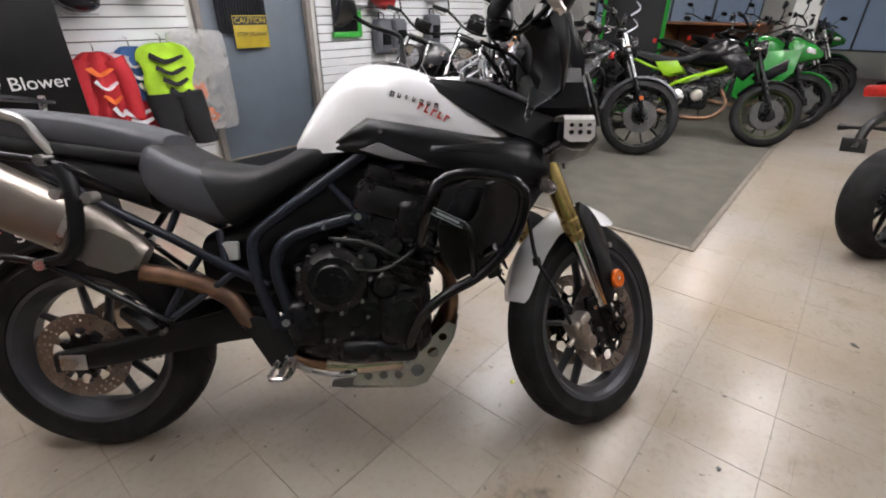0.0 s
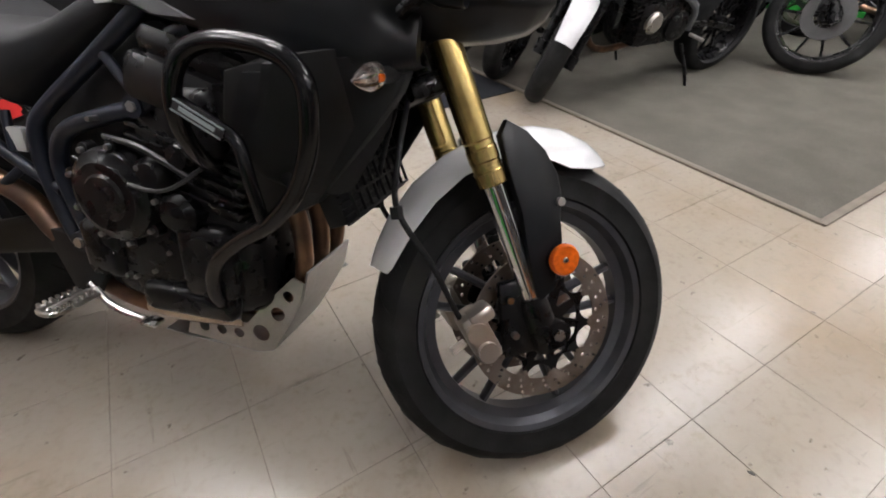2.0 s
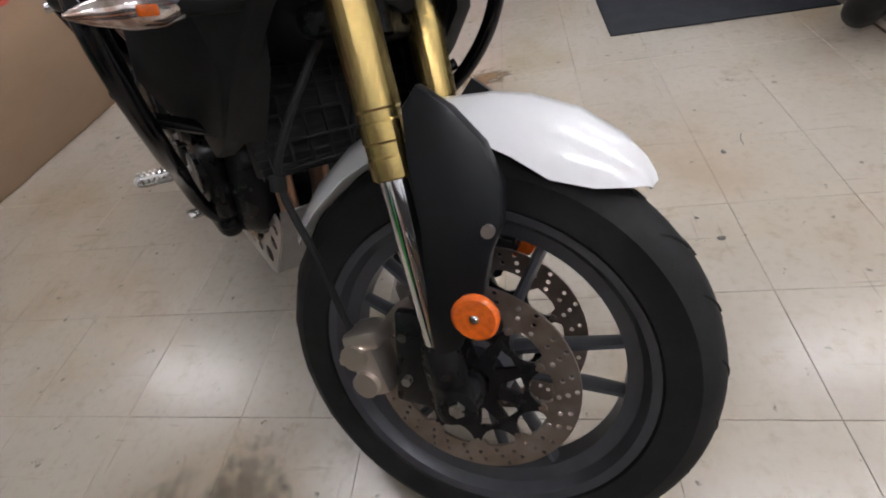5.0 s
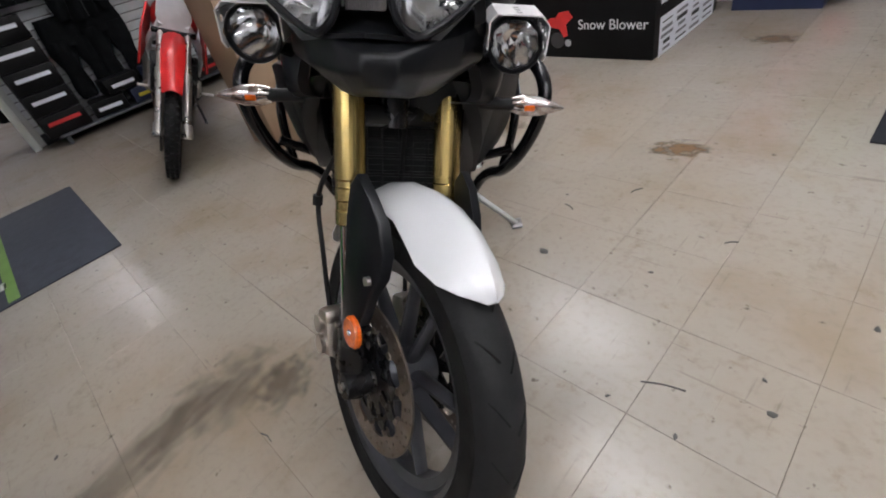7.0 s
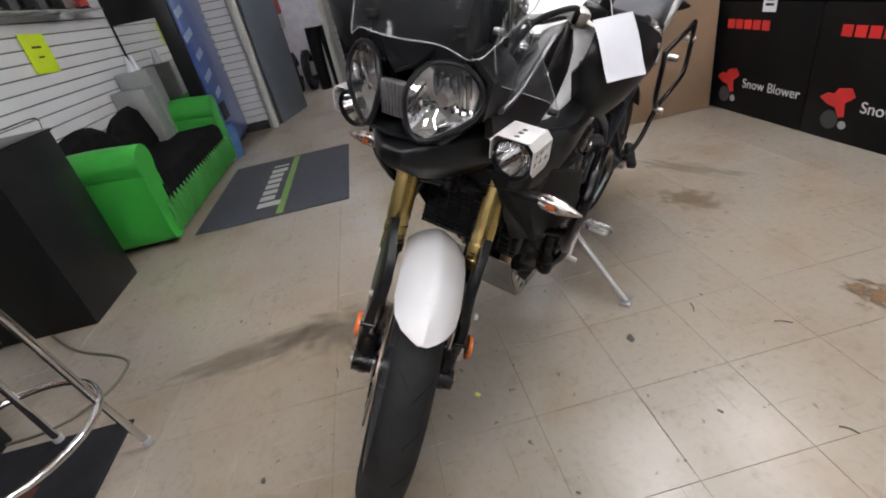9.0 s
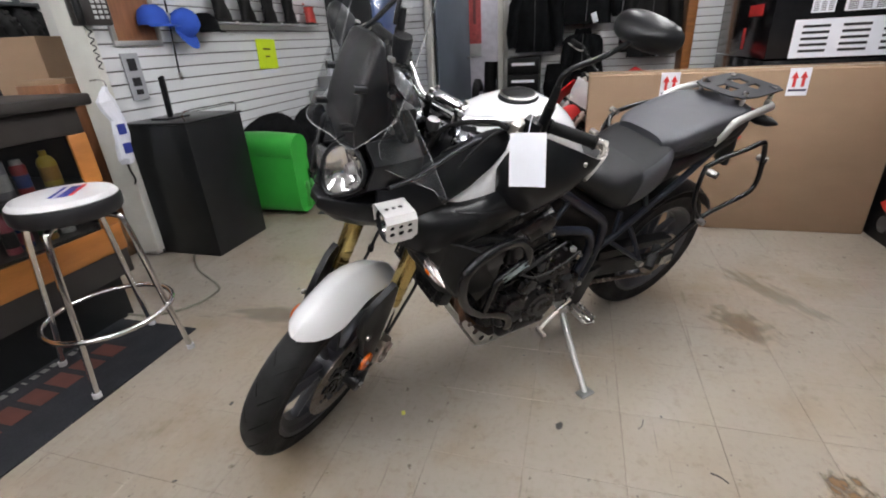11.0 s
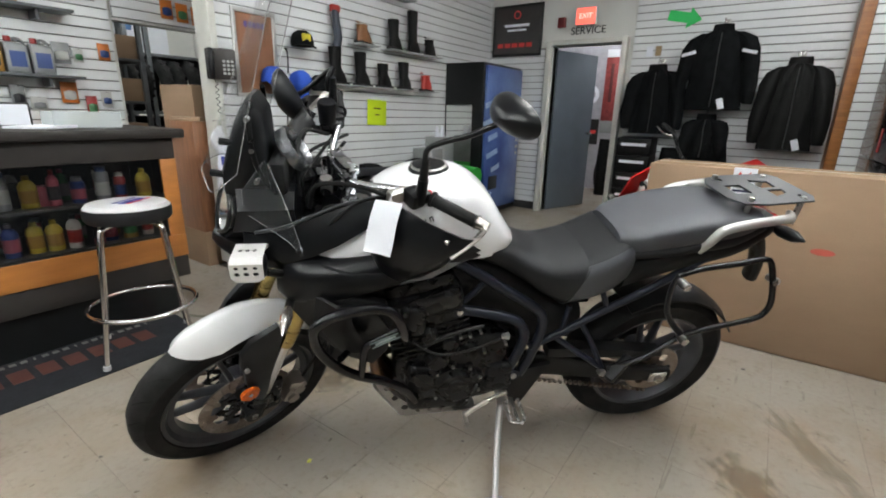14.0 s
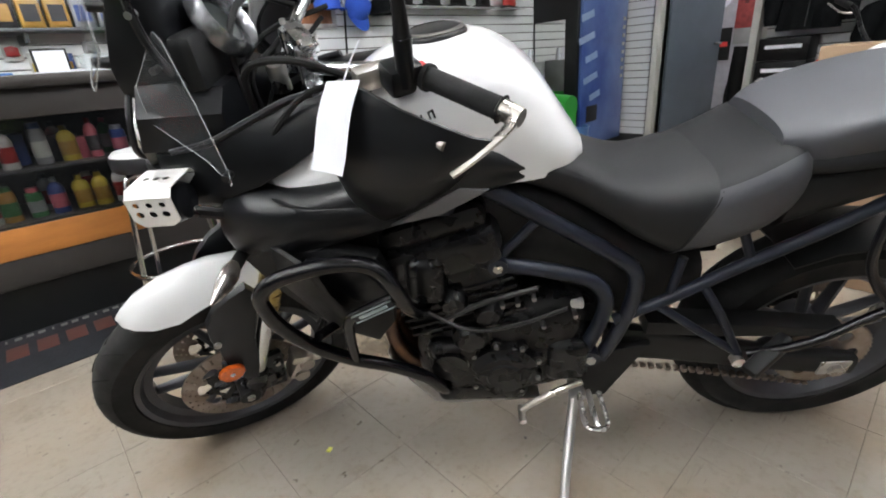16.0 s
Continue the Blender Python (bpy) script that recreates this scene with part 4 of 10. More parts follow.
for s in (-1, 1):
    for k, (bw, bh) in enumerate(((0.014, 0.017), (0.011, 0.014), (0.006, 0.014), (0.011, 0.014), (0.013, 0.014), (0.011, 0.014), (0.012, 0.016))):
        x, z = 0.934 + 0.0185 * k, 1.029 - 0.0050 * k
        y0, y1 = tank_side(x, z - 0.008, s), tank_side(x, z + 0.008, s)
        tilt = math.degrees(math.atan2(y0 - y1, 0.016))
        m = Matrix.Translation((x, s * ((y0 + y1) / 2 + 0.0015), z)) @ pose(0, 0, 0, s * min(50, max(0, tilt)), 0, 0) @ pose(0, 0, 0, 0, 18, 0)
        bm = B()
        bx(bm, (0, 0, 0.0), (bw * 0.24, 0.0025, bh * 0.86), 0.0, m)
        bx(bm, (bw * 0.3, 0, bh * 0.3 * (-1) ** k), (bw * 0.6, 0.0025, bh * 0.18), 0.0, m)
        bx(bm, (bw * 0.52, 0, 0), (bw * 0.2, 0.0025, bh * 0.7), 0.0, m)
        part("badge_bar", bm, INK, tank, "black slanted lettering bar")
    for k in range(5):
        x, z = 1.005 + 0.0165 * k, 0.997 - 0.0075 * k
        y0, y1 = tank_side(x, z - 0.008, s), tank_side(x, z + 0.008, s)
        tilt = math.degrees(math.atan2(y0 - y1, 0.016))
        m = Matrix.Translation((x, s * ((y0 + y1) / 2 + 0.0015), z)) @ pose(0, 0, 0, s * min(50, max(0, tilt)), 0, 0) @ pose(0, 0, 0, 0, 30, 0)
        bm = bx(B(), (0, 0, 0), (0.0035, 0.003, 0.018), 0.0, m)
        bx(bm, (0.005, 0, 0.006 * (-1) ** k), (0.008, 0.003, 0.004), 0.0, m)
        part("badge_bar", bm, REDINK, tank, "red slanted lettering bar")
# black knee notch and airbox cover along the tank's lower edge
for s in (-1, 1):
    secs = []
    for x, zt, yt, zm, ym, zb, yb in ((0.785, 0.915, 0.118, 0.902, 0.126, 0.885, 0.122), (0.83, 0.945, 0.140, 0.915, 0.150, 0.882, 0.142), (0.87, 0.968, 0.154, 0.918, 0.168, 0.876, 0.158), (0.90, 0.962, 0.164, 0.912, 0.180, 0.868, 0.170),
                                      (0.96, 0.953, 0.174, 0.905, 0.195, 0.858, 0.184), (1.03, 0.942, 0.180, 0.897, 0.207, 0.845, 0.196), (1.12, 0.926, 0.182, 0.887, 0.216, 0.826, 0.206), (1.20, 0.916, 0.176, 0.880, 0.216, 0.808, 0.206),
                                      (1.27, 0.916, 0.160, 0.874, 0.204, 0.798, 0.196), (1.325, 0.908, 0.140, 0.864, 0.184, 0.800, 0.180), (1.352, 0.888, 0.122, 0.852, 0.155, 0.812, 0.152)):
        edge = smooth_path([(x, yt - 0.03, zt + 0.004), (x, yt, zt), (x, (yt + ym) / 2 + 0.008, zt - (zt - zm) * 0.4), (x, ym, zm), (x, (ym + yb) / 2 + 0.006, (zm + zb) / 2), (x, yb, zb), (x, yb - 0.035, zb - 0.004)], 3)
        row = [Vector((p.x, s * p.y, p.z)) for p in edge]
        secs.append(row + [Vector((p.x, p.y - s * 0.02, p.z)) for p in reversed(row)])
    side = part("side_fairing", lf(B(), secs), SATIN, bike, "satin black side fairing", angle=30)
    bm = B()
    panel(bm, [(0.848, 0.164, 0.890), (0.900, 0.186, 0.908), (1.022, 0.2135, 0.858), (0.935, 0.196, 0.864)], 0.03, 0.004, s)
    part("fairing_insert", bm, mat("grey_insert", (0.13, 0.13, 0.135), 0.45, vary=0.1), side, "grey triangular fairing insert")
    bm = B()
    panel(bm, [(1.225, 0.190, 0.912), (1.165, 0.2215, 0.884), (1.03, 0.2135, 0.884), (1.03, 0.206, 0.900), (1.15, 0.2135, 0.903)], 0.012, 0.004, s)
    part("fairing_scoop", bm, SATIN, side, "raised black fairing fold")
    bm = cy(B(), (0.905, s * 0.176, 0.935), (0.905, s * 0.187, 0.935), 0.006, n=10)
    part("fairing_screw", bm, DULLB, side, "small steel screw")
    # radiator shroud below
    bm = B()
    panel(bm, [(1.352, 0.135, 0.845), (1.33, 0.17, 0.77), (1.285, 0.18, 0.705), (1.19, 0.185, 0.585), (1.10, 0.18, 0.535), (1.055, 0.19, 0.60), (1.04, 0.20, 0.72), (1.06, 0.21, 0.79), (1.14, 0.21, 0.815), (1.26, 0.20, 0.82)], 0.03, 0.008, s)
    part("radiator_shroud", bm, ROUGHB, bike, "rough black radiator shroud")
    bm = B()
    panel(bm, [(1.05, 0.212, 0.70), (1.10, 0.218, 0.79), (1.19, 0.214, 0.795), (1.235, 0.205, 0.74), (1.15, 0.215, 0.725), (1.11, 0.218, 0.69)], 0.01, 0.003, s)
    part("shroud_rib", bm, SATIN, bike, "satin black raised shroud panel")
for s in (-1, 1):
    secs = []
    for y, x, z0, z1 in ((0.135, 1.305, 0.600, 0.835), (0.165, 1.285, 0.600, 0.835), (0.20, 1.245, 0.610, 0.830), (0.235, 1.195, 0.640, 0.820), (0.255, 1.160, 0.680, 0.805)):
        secs.append([(x - 0.07 * (z1 - z0) / 0.23, s * y, z0), (x, s * y, (z0 + z1) / 2), (x + 0.015, s * y, z1), (x, s * y, z1), (x - 0.015, s * y, (z0 + z1) / 2), (x - 0.015 - 0.07 * (z1 - z0) / 0.23, s * y, z0)])
    part("shroud_wing", lf(B(), secs), ROUGHB, bike, "rough black air deflector beside the radiator", angle=30)
# dash cover ahead of the tank
bm = sup(B(), [(1.015, 0.075, 1.03, 1.088, 2.4), (1.06, 0.110, 1.00, 1.072, 2.6), (1.13, 0.130, 0.97, 1.035, 2.6), (1.20, 0.140, 0.94, 0.995, 2.6), (1.27, 0.140, 0.91, 0.965, 2.6), (1.34, 0.130, 0.90, 0.95, 2.6)], 24, 3)
part("dash_cover", bm, SATIN, bike, "satin black cover ahead of the tank")
for s in (-1, 1):
    secs = []
    for x, y0, z0, y1, z1 in ((1.018, 0.098, 1.078, 0.126, 1.052), (1.06, 0.112, 1.070, 0.142, 1.030), (1.11, 0.122, 1.064, 0.157, 1.000), (1.18, 0.130, 1.050, 0.166, 0.960), (1.25, 0.136, 1.022, 0.164, 0.926), (1.32, 0.140, 0.995, 0.160, 0.905), (1.39, 0.142, 0.985, 0.152, 0.925), (1.42, 0.140, 0.99, 0.146, 0.955)):
        row = [Vector((x, s * (y0 - 0.03), z0 - 0.002)), Vector((x, s * y0, z0)), Vector((x, s * (y0 + (y1 - y0) * 0.75), z0 + (z1 - z0) * 0.45)), Vector((x, s * y1, z1))]
        secs.append(row + [Vector((p.x, p.y - s * 0.016, p.z - 0.006)) for p in reversed(row)])
    arm = part("cowl_arm", lf(B(), secs), SATIN, bike, "satin black cowl arm beside the tank", angle=30)
    # the upper edge's highlight, painted as a greyer strip
    bm = tb(B(), [(1.13, s * 0.121, 1.066), (1.18, s * 0.128, 1.056), (1.25, s * 0.134, 1.029), (1.32, s * 0.139, 1.002), (1.39, s * 0.142, 0.991)], 0.009, n=8, sub=3, flat=0.6)
    part("arm_strip", bm, mat("arm_highlight_grey", (0.06, 0.062, 0.068), 0.35, vary=0.15), arm, "dark grey strip painted as the arm's edge highlight")

# nose: housing, beak, headlights
def lens_x(y, z):
    """The swept-back face of the headlights."""
    return 1.527 - 0.44 * abs(y) - 0.30 * (z - 0.95)


NM = Matrix.Translation((0, -0.018, 0.006))


half = [(0.0, 1.052), (0.03, 1.064), (0.058, 1.090), (0.118, 1.088), (0.160, 1.046), (0.155, 0.985), (0.09, 0.930), (0.035, 0.940), (0.0, 0.945)]
loop = half + [(-y, z) for y, z in reversed(half[1:-1])]
cz = 1.005
secs = [[Vector((1.29, y * 0.86, cz + (z - cz) * 0.8)) for y, z in loop], [Vector((1.36, y, z)) for y, z in loop], [Vector((lens_x(y, z) - 0.004, y, z)) for y, z in loop],
        [Vector((lens_x(y, z) - 0.004, y * 0.93, cz + (z - cz) * 0.90)) for y, z in loop], [Vector((1.385, y * 0.86, cz + (z - cz) * 0.82)) for y, z in loop]]
nose = part("nose_cowl", lf(B(), secs), SATIN, bike, "satin black nose cowl round the headlights", NM)
secs = []
for x, wt, zt, wm, zm, wb_, zb in ((1.28, 0.150, 0.945, 0.165, 0.885, 0.105, 0.835), (1.38, 0.150, 0.948, 0.150, 0.893, 0.088, 0.842), (1.45, 0.118, 0.946, 0.110, 0.897, 0.066, 0.849), (1.505, 0.062, 0.942, 0.056, 0.902, 0.042, 0.864), (1.532, 0.024, 0.934, 0.022, 0.91, 0.018, 0.884)):
    secs.append([(x, -wt, zt), (x, wt, zt), (x + 0.01, wm, zm), (x - 0.01, wb_, zb), (x - 0.01, -wb_, zb), (x + 0.01, -wm, zm)])
bm = lf(B(), secs)
bmesh.ops.bevel(bm, geom=bm.edges[:], offset=0.006, segments=2, affect="EDGES", profile=0.5)
part("beak", bm, SATIN, bike, "satin black beak under the headlights")
for s in (-1, 1):
    out = [(lens_x(y, z), y, z) for y, z in ((0.034, 0.985), (0.030, 1.028), (0.058, 1.070), (0.112, 1.072), (0.150, 1.036), (0.145, 0.990), (0.076, 0.946), (0.046, 0.958))]
    bm = B()
    c = sum((Vector(p) for p in out), Vector()) / len(out)
    secs = []
    for f, back in ((1.0, 0.0), (0.92, -0.014), (0.70, -0.032), (0.35, -0.044), (0.08, -0.048)):
        secs.append([(c + (Vector(p) - c) * f + Vector((back + 0.004, 0, 0))) * 1.0 for p in out])
    secs = [[Vector((p.x, s * p.y, p.z)) for p in sec] for sec in secs]
    lf(bm, secs, caps=True)
    bmesh.ops.delete(bm, geom=[f for f in bm.faces if len(f.verts) == len(out) and f.calc_center_median().x > c.x - 0.02], context="FACES_ONLY")
    hl = part("headlight", bm, CHROME, bike, "faceted chrome headlight reflector", NM)
    for k in range(6):
        bm = B()
        cy(bm, (c.x - 0.035, s * c.y + (k - 2.5) * 0.017, c.z - 0.045), (c.x - 0.022, s * c.y + (k - 2.5) * 0.017, c.z + 0.045), 0.006, n=6)
        part("reflector_rib", bm, CHROME, hl, "chrome reflector rib", NM)
    bm = B()
    cy(bm, (c.x - 0.04, s * c.y, c.z), (c.x - 0.008, s * c.y, c.z), 0.018, 0.013, n=16)
    part("bulb_cap", bm, STEEL, hl, "bulb cap", NM)
    bm = B()
    secs = [[Vector((p[0] + 0.012, s * p[1], p[2])) for p in out], [Vector((c.x + (p[0] - c.x) * 0.5 + 0.024, s * (c.y + (p[1] - c.y) * 0.5), c.z + (p[2] - c.z) * 0.5)) for p in out]]
    lf(bm, secs, caps=False)
    f = bm.faces.new([v for v in bm.verts][len(out):])
    part("headlight_lens", bm, mat("clear_lens", (0.30, 0.31, 0.32), 0.02, alpha=0.07, spec=0.5), hl, "clear headlight lens", NM)
    bm = B()
    tb(bm, [Vector((p[0] + 0.010, s * p[1], p[2])) for p in out], 0.0055, n=8, sub=3, closed=True)
    part("headlight_bezel", bm, SATIN, hl, "black bezel", NM)
bm = B()
bx(bm, (1.494, 0, 1.004), (0.02, 0.056, 0.066), 0.006)
for k in range(7):
    bx(bm, (1.504, -0.022 + 0.0073 * k, 1.004), (0.006, 0.003, 0.058), 0.0012)
part("nose_ribs", bm, mat("grey_ribbed_panel", (0.26, 0.26, 0.27), 0.12, metal=0.6, vary=0.2, scale=40), nose, "grey ribbed panel between the headlights", NM)

# windscreen
secs = []
for t in range(11):
    u = t / 10
    hw = 0.182 + 0.014 * min(1, u * 4) - 0.055 * max(0, u - 0.8) ** 2 * 25
    row = []
    for k in range(25):
        q = -1 + 2 * k / 24
        z = 1.118 + 0.48 * u
        if t == 0:
            z += 0.004 - 0.026 * math.exp(-((abs(q) - 0.74) / 0.20) ** 2) + 0.050 * max(0, abs(q) - 0.72) / 0.28
        elif t == 1:
            z += 0.016 * max(0, abs(q) - 0.62) / 0.38
        z -= 0.06 * abs(q) ** 2.5 * max(0, u - 0.8) * 5
        xc, xe = 1.546 - 0.485 * (z - 1.078), 1.404 - 0.33 * (z - 1.142)
        row.append(Vector((xc + (xe - xc) * q * q, q * hw, z)))
    secs.append(row)
bm = B()
lf(bm, secs, closed=False, caps=False)
scr = part("windscreen", bm, SCREEN, bike, "tall clear touring windscreen")
bm = B()
edge = [s[0] for s in secs] + secs[-1][1:-1] + [s[-1] for s in reversed(secs)] + secs[0][::-1][1:-1]
tb(bm, edge, 0.0015, n=6, sub=1, closed=True)
part("screen_edge", bm, EDGE, scr, "bright polished edge")
for s in (-1, 1):
    for z in (1.13, 1.21):
        x = 1.50 - (z - 1.09) * 0.43
        part("screen_screw", cy(B(), (x - 0.03, s * 0.09, z), (x, s * 0.09, z + 0.004), 0.009, n=10), SATIN, scr, "black screen screw")
bm = sup(B(), [(1.35, 0.075, 1.05, 1.27, 5), (1.365, 0.092, 1.05, 1.295, 5), (1.385, 0.094, 1.05, 1.305, 5), (1.42, 0.100, 1.05, 1.245, 5), (1.455, 0.10, 1.05, 1.15, 4)], 20, 2)
mount = part("screen_mount", bm, SATIN, bike, "black mount behind the screen")
for s in (-1, 1):
    bm = tb(B(), [(1.335, s * 0.112, 1.09), (1.365, s * 0.118, 1.16), (1.372, s * 0.110, 1.25), (1.368, s * 0.085, 1.305)], 0.007, n=8, sub=4)
    part("screen_strut", bm, ENGB, mount, "black screen strut")
    for z in (1.12, 1.20, 1.275):
        part("mount_bolt", cy(B(), (1.372, s * 0.104, z), (1.372, s * 0.124, z), 0.006, n=8), DULLB, mount)
for s in (-1, 1):
    bm = B()
    DF = [(1.405, 0.136, 1.044), (1.408, 0.126, 1.10), (1.347, 0.120, 1.176), (1.335, 0.128, 1.165), (1.30, 0.166, 1.075), (1.268, 0.206, 0.972), (1.270, 0.207, 0.955), (1.30, 0.196, 0.995)]
    panel(bm, DF, 0.003, 0, s)
    w = part("wind_deflector", bm, mat("smoked_acrylic", (0.10, 0.105, 0.11), 0.05, alpha=0.16, coat=0.5), bike, "small smoked wind deflector")
    bm = tb(B(), [(x, s * (y + 0.001), z) for x, y, z in DF], 0.001, n=6, sub=1, closed=True)
    part("deflector_edge", bm, EDGE, w, "bright edge")
    bm = B()
    cy(bm, (1.276, s * 0.19, 0.968), (1.276, s * 0.21, 0.968), 0.007, n=10)
    part("deflector_screw", bm, SATIN, w)
# instruments
bm = B()
to = Matrix.Translation((1.305, -0.004, 1.155)) @ pose(0, 0, 0, 0, -58, 0)
bx(bm, (1.325, 0, 1.12), (0.045, 0.22, 0.09), 0.015, I4)
ins = part("instrument_panel", bm, ROUGHB, bike, "black instrument panel")
bm = B()
lt(bm, [(0.038, 0.0), (0.063, 0.0), (0.062, 0.024), (0.056, 0.032), (0.046, 0.026), (0.038, 0.014)], to, 32)
part("dial_ring", bm, mat("dial_silver_grey", (0.24, 0.245, 0.26), 0.24, metal=0.8, vary=0.3), ins, "silver dial ring")
bm = B()
lt(bm, [(0, 0.010), (0.038, 0.010), (0.038, 0.0), (0, 0.0)], to, 28, closed=False)
part("dial_face", bm, mat("dark_dial", (0.03, 0.035, 0.035), 0.3), ins, "dark dial face")

# auxiliary lamps with drilled guards, on short brackets
for s in (-1, 1):
    c = Vector((1.405, s * 0.193, 0.925))
    bm = B()
    to = Matrix.Translation(c) @ pose(0, 0, 0, 0, 90, 0)
    lt(bm, [(0, -0.045), (0.030, -0.04), (0.040, -0.01), (0.042, 0.02), (0.040, 0.024), (0.038, 0.015)], to, 28, closed=False, cap=False)
    lamp = part("auxiliary_lamp", bm, SATIN, bike, "round black auxiliary lamp")
    bm = B()
    lt(bm, [(0, -0.036), (0.012, -0.034), (0.022, -0.022), (0.030, -0.006), (0.037, 0.014)], to, 9, closed=False, cap=False)
    part("lamp_reflector", bm, CHROME, lamp, "chrome bowl")
    bm = B()
    lt(bm, [(0, 0.022), (0.02, 0.020), (0.037, 0.015)], to, 24, closed=False, cap=False)
    part("lamp_glass", bm, mat("clear_lens", (0.95, 0.96, 0.97), 0.03), lamp, "clear lamp glass")
    bm = B()
    hol = [circ((-0.026 + 0.026 * k, -0.010), 0.007, 10) for k in range(3)] + [circ((-0.026 + 0.026 * k, 0.014), 0.0085, 10) for k in range(3)]
    pl(bm, [(-0.048, -0.026), (0.044, -0.026), (0.044, 0.028), (0.028, 0.046), (-0.03, 0.046), (-0.048, 0.032)], hol, 0.0025, Matrix.Translation(c + Vector((-0.004, s * 0.047, 0.004))) @ pose(0, 0, 0, 90, 0, 0) @ pose(0, 0, 0, 180, 0, 0))
    hol = [circ((-0.02 + 0.02 * k, 0.0), 0.0065, 10) for k in range(3)]
    pl(bm, [(-0.048, -0.036), (0.040, -0.036), (0.040, 0.036), (-0.048, 0.036)], hol, 0.0025, Matrix.Translation(c + Vector((-0.004, 0, 0.046))))
    for q in (-1, 1):
        bx(bm, (0, 0, 0), (0.090, 0.0205, 0.0025), 0.0, Matrix.Translation(c + Vector((-0.007, q * 0.0420, 0.0385))) @ pose(0, 0, 0, -q * 54, 0, 0))
    pl(bm, [(-0.048, -0.026), (0.040, -0.026), (0.036, 0.026), (-0.048, 0.026)], [], 0.0025, Matrix.Translation(c + Vector((-0.004, -s * 0.047, 0.004))) @ pose(0, 0, 0, 90, 0, 0) @ pose(0, 0, 0, 180, 0, 0))
    gc = c + Vector((0, 0, 0.034))
    bm.transform(Matrix.Translation(gc) @ Matrix.Diagonal((0.86, 0.92, 0.72, 1)) @ Matrix.Translation(-gc))
    part("lamp_guard", bm, mat("white_lamp_guard", (0.70, 0.69, 0.68), 0.35, metal=0.25, vary=0.1), bike, "pale drilled metal lamp guard")
    bm = B()
    tb(bm, [c + Vector((-0.03, 0, -0.02)), c + Vector((-0.08, -s * 0.03, -0.05)), c + Vector((-0.12, -s * 0.06, -0.07))], 0.011, n=8)
    part("lamp_bracket", bm, ENGB, lamp)
    # front indicator
    p0, p1 = Vector((1.318, s * 0.185, 0.798)), Vector((1.322, s * 0.318, 0.794))
    bm = B()
    secs = []
    for t, r in ((0, 0.014), (0.2, 0.020), (0.5, 0.0185), (0.8, 0.010), (1.0, 0.002)):
        p = p0.lerp(p1, 0.25 + 0.75 * t)
        secs.append([p + Vector((0.75 * r * math.cos(2 * math.pi * k / 16), 0, r * math.sin(2 * math.pi * k / 16))) for k in range(16)])
    lf(bm, secs)
    ind = part("indicator", bm, mat("clear_indicator_lens", (0.85, 0.82, 0.80), 0.08, metal=0.85, vary=0.5, scale=45, col2=(0.30, 0.20, 0.16)), bike, "clear faceted front indicator")
    bm = B()
    cy(bm, p0 + Vector((0, -s * 0.03, 0)), p0.lerp(p1, 0.3), 0.012, n=10)
    part("indicator_stalk", bm, ROUGHB, ind)
    bm = B()
    bx(bm, p0.lerp(p1, 0.5) + Vector((0.012, 0, 0)), (0.009, 0.020, 0.011), 0.003)
    part("indicator_bulb", bm, ORANGE, ind, "orange bulb")

# engine
bm = sup(B(), [(0.60, 0.10, 0.32, 0.55, 4), (0.66, 0.150, 0.29, 0.60, 4), (0.78, 0.165, 0.27, 0.60, 4), (0.90, 0.165, 0.27, 0.58, 4), (1.00, 0.145, 0.29, 0.54, 4), (1.03, 0.12, 0.32, 0.48, 4)], 24, 2)
eng = part("engine", bm, ENGB, bike, "black three-cylinder engine")
bm = B()
tilt = Matrix.Translation((0.90, 0, 0.55)) @ pose(0, 0, 0, 0, 16, 0)
bx(bm, (0, 0, 0.08), (0.24, 0.32, 0.18), 0.02, tilt)
part("cylinder_head", bm, ENGB, eng)
for k in range(5):
    part("cooling_fin", bx(B(), (0, 0, 0.02 + 0.022 * k), (0.255, 0.335, 0.008), 0.002, tilt), ENGB, eng)
part("cam_cover", bx(B(), (-0.01, 0, 0.262), (0.22, 0.33, 0.06), 0.025, tilt), ENGB, eng)
part("head_cover", bx(B(), (0, 0, 0.20), (0.26, 0.36, 0.09), 0.025, tilt), ENGB, eng)
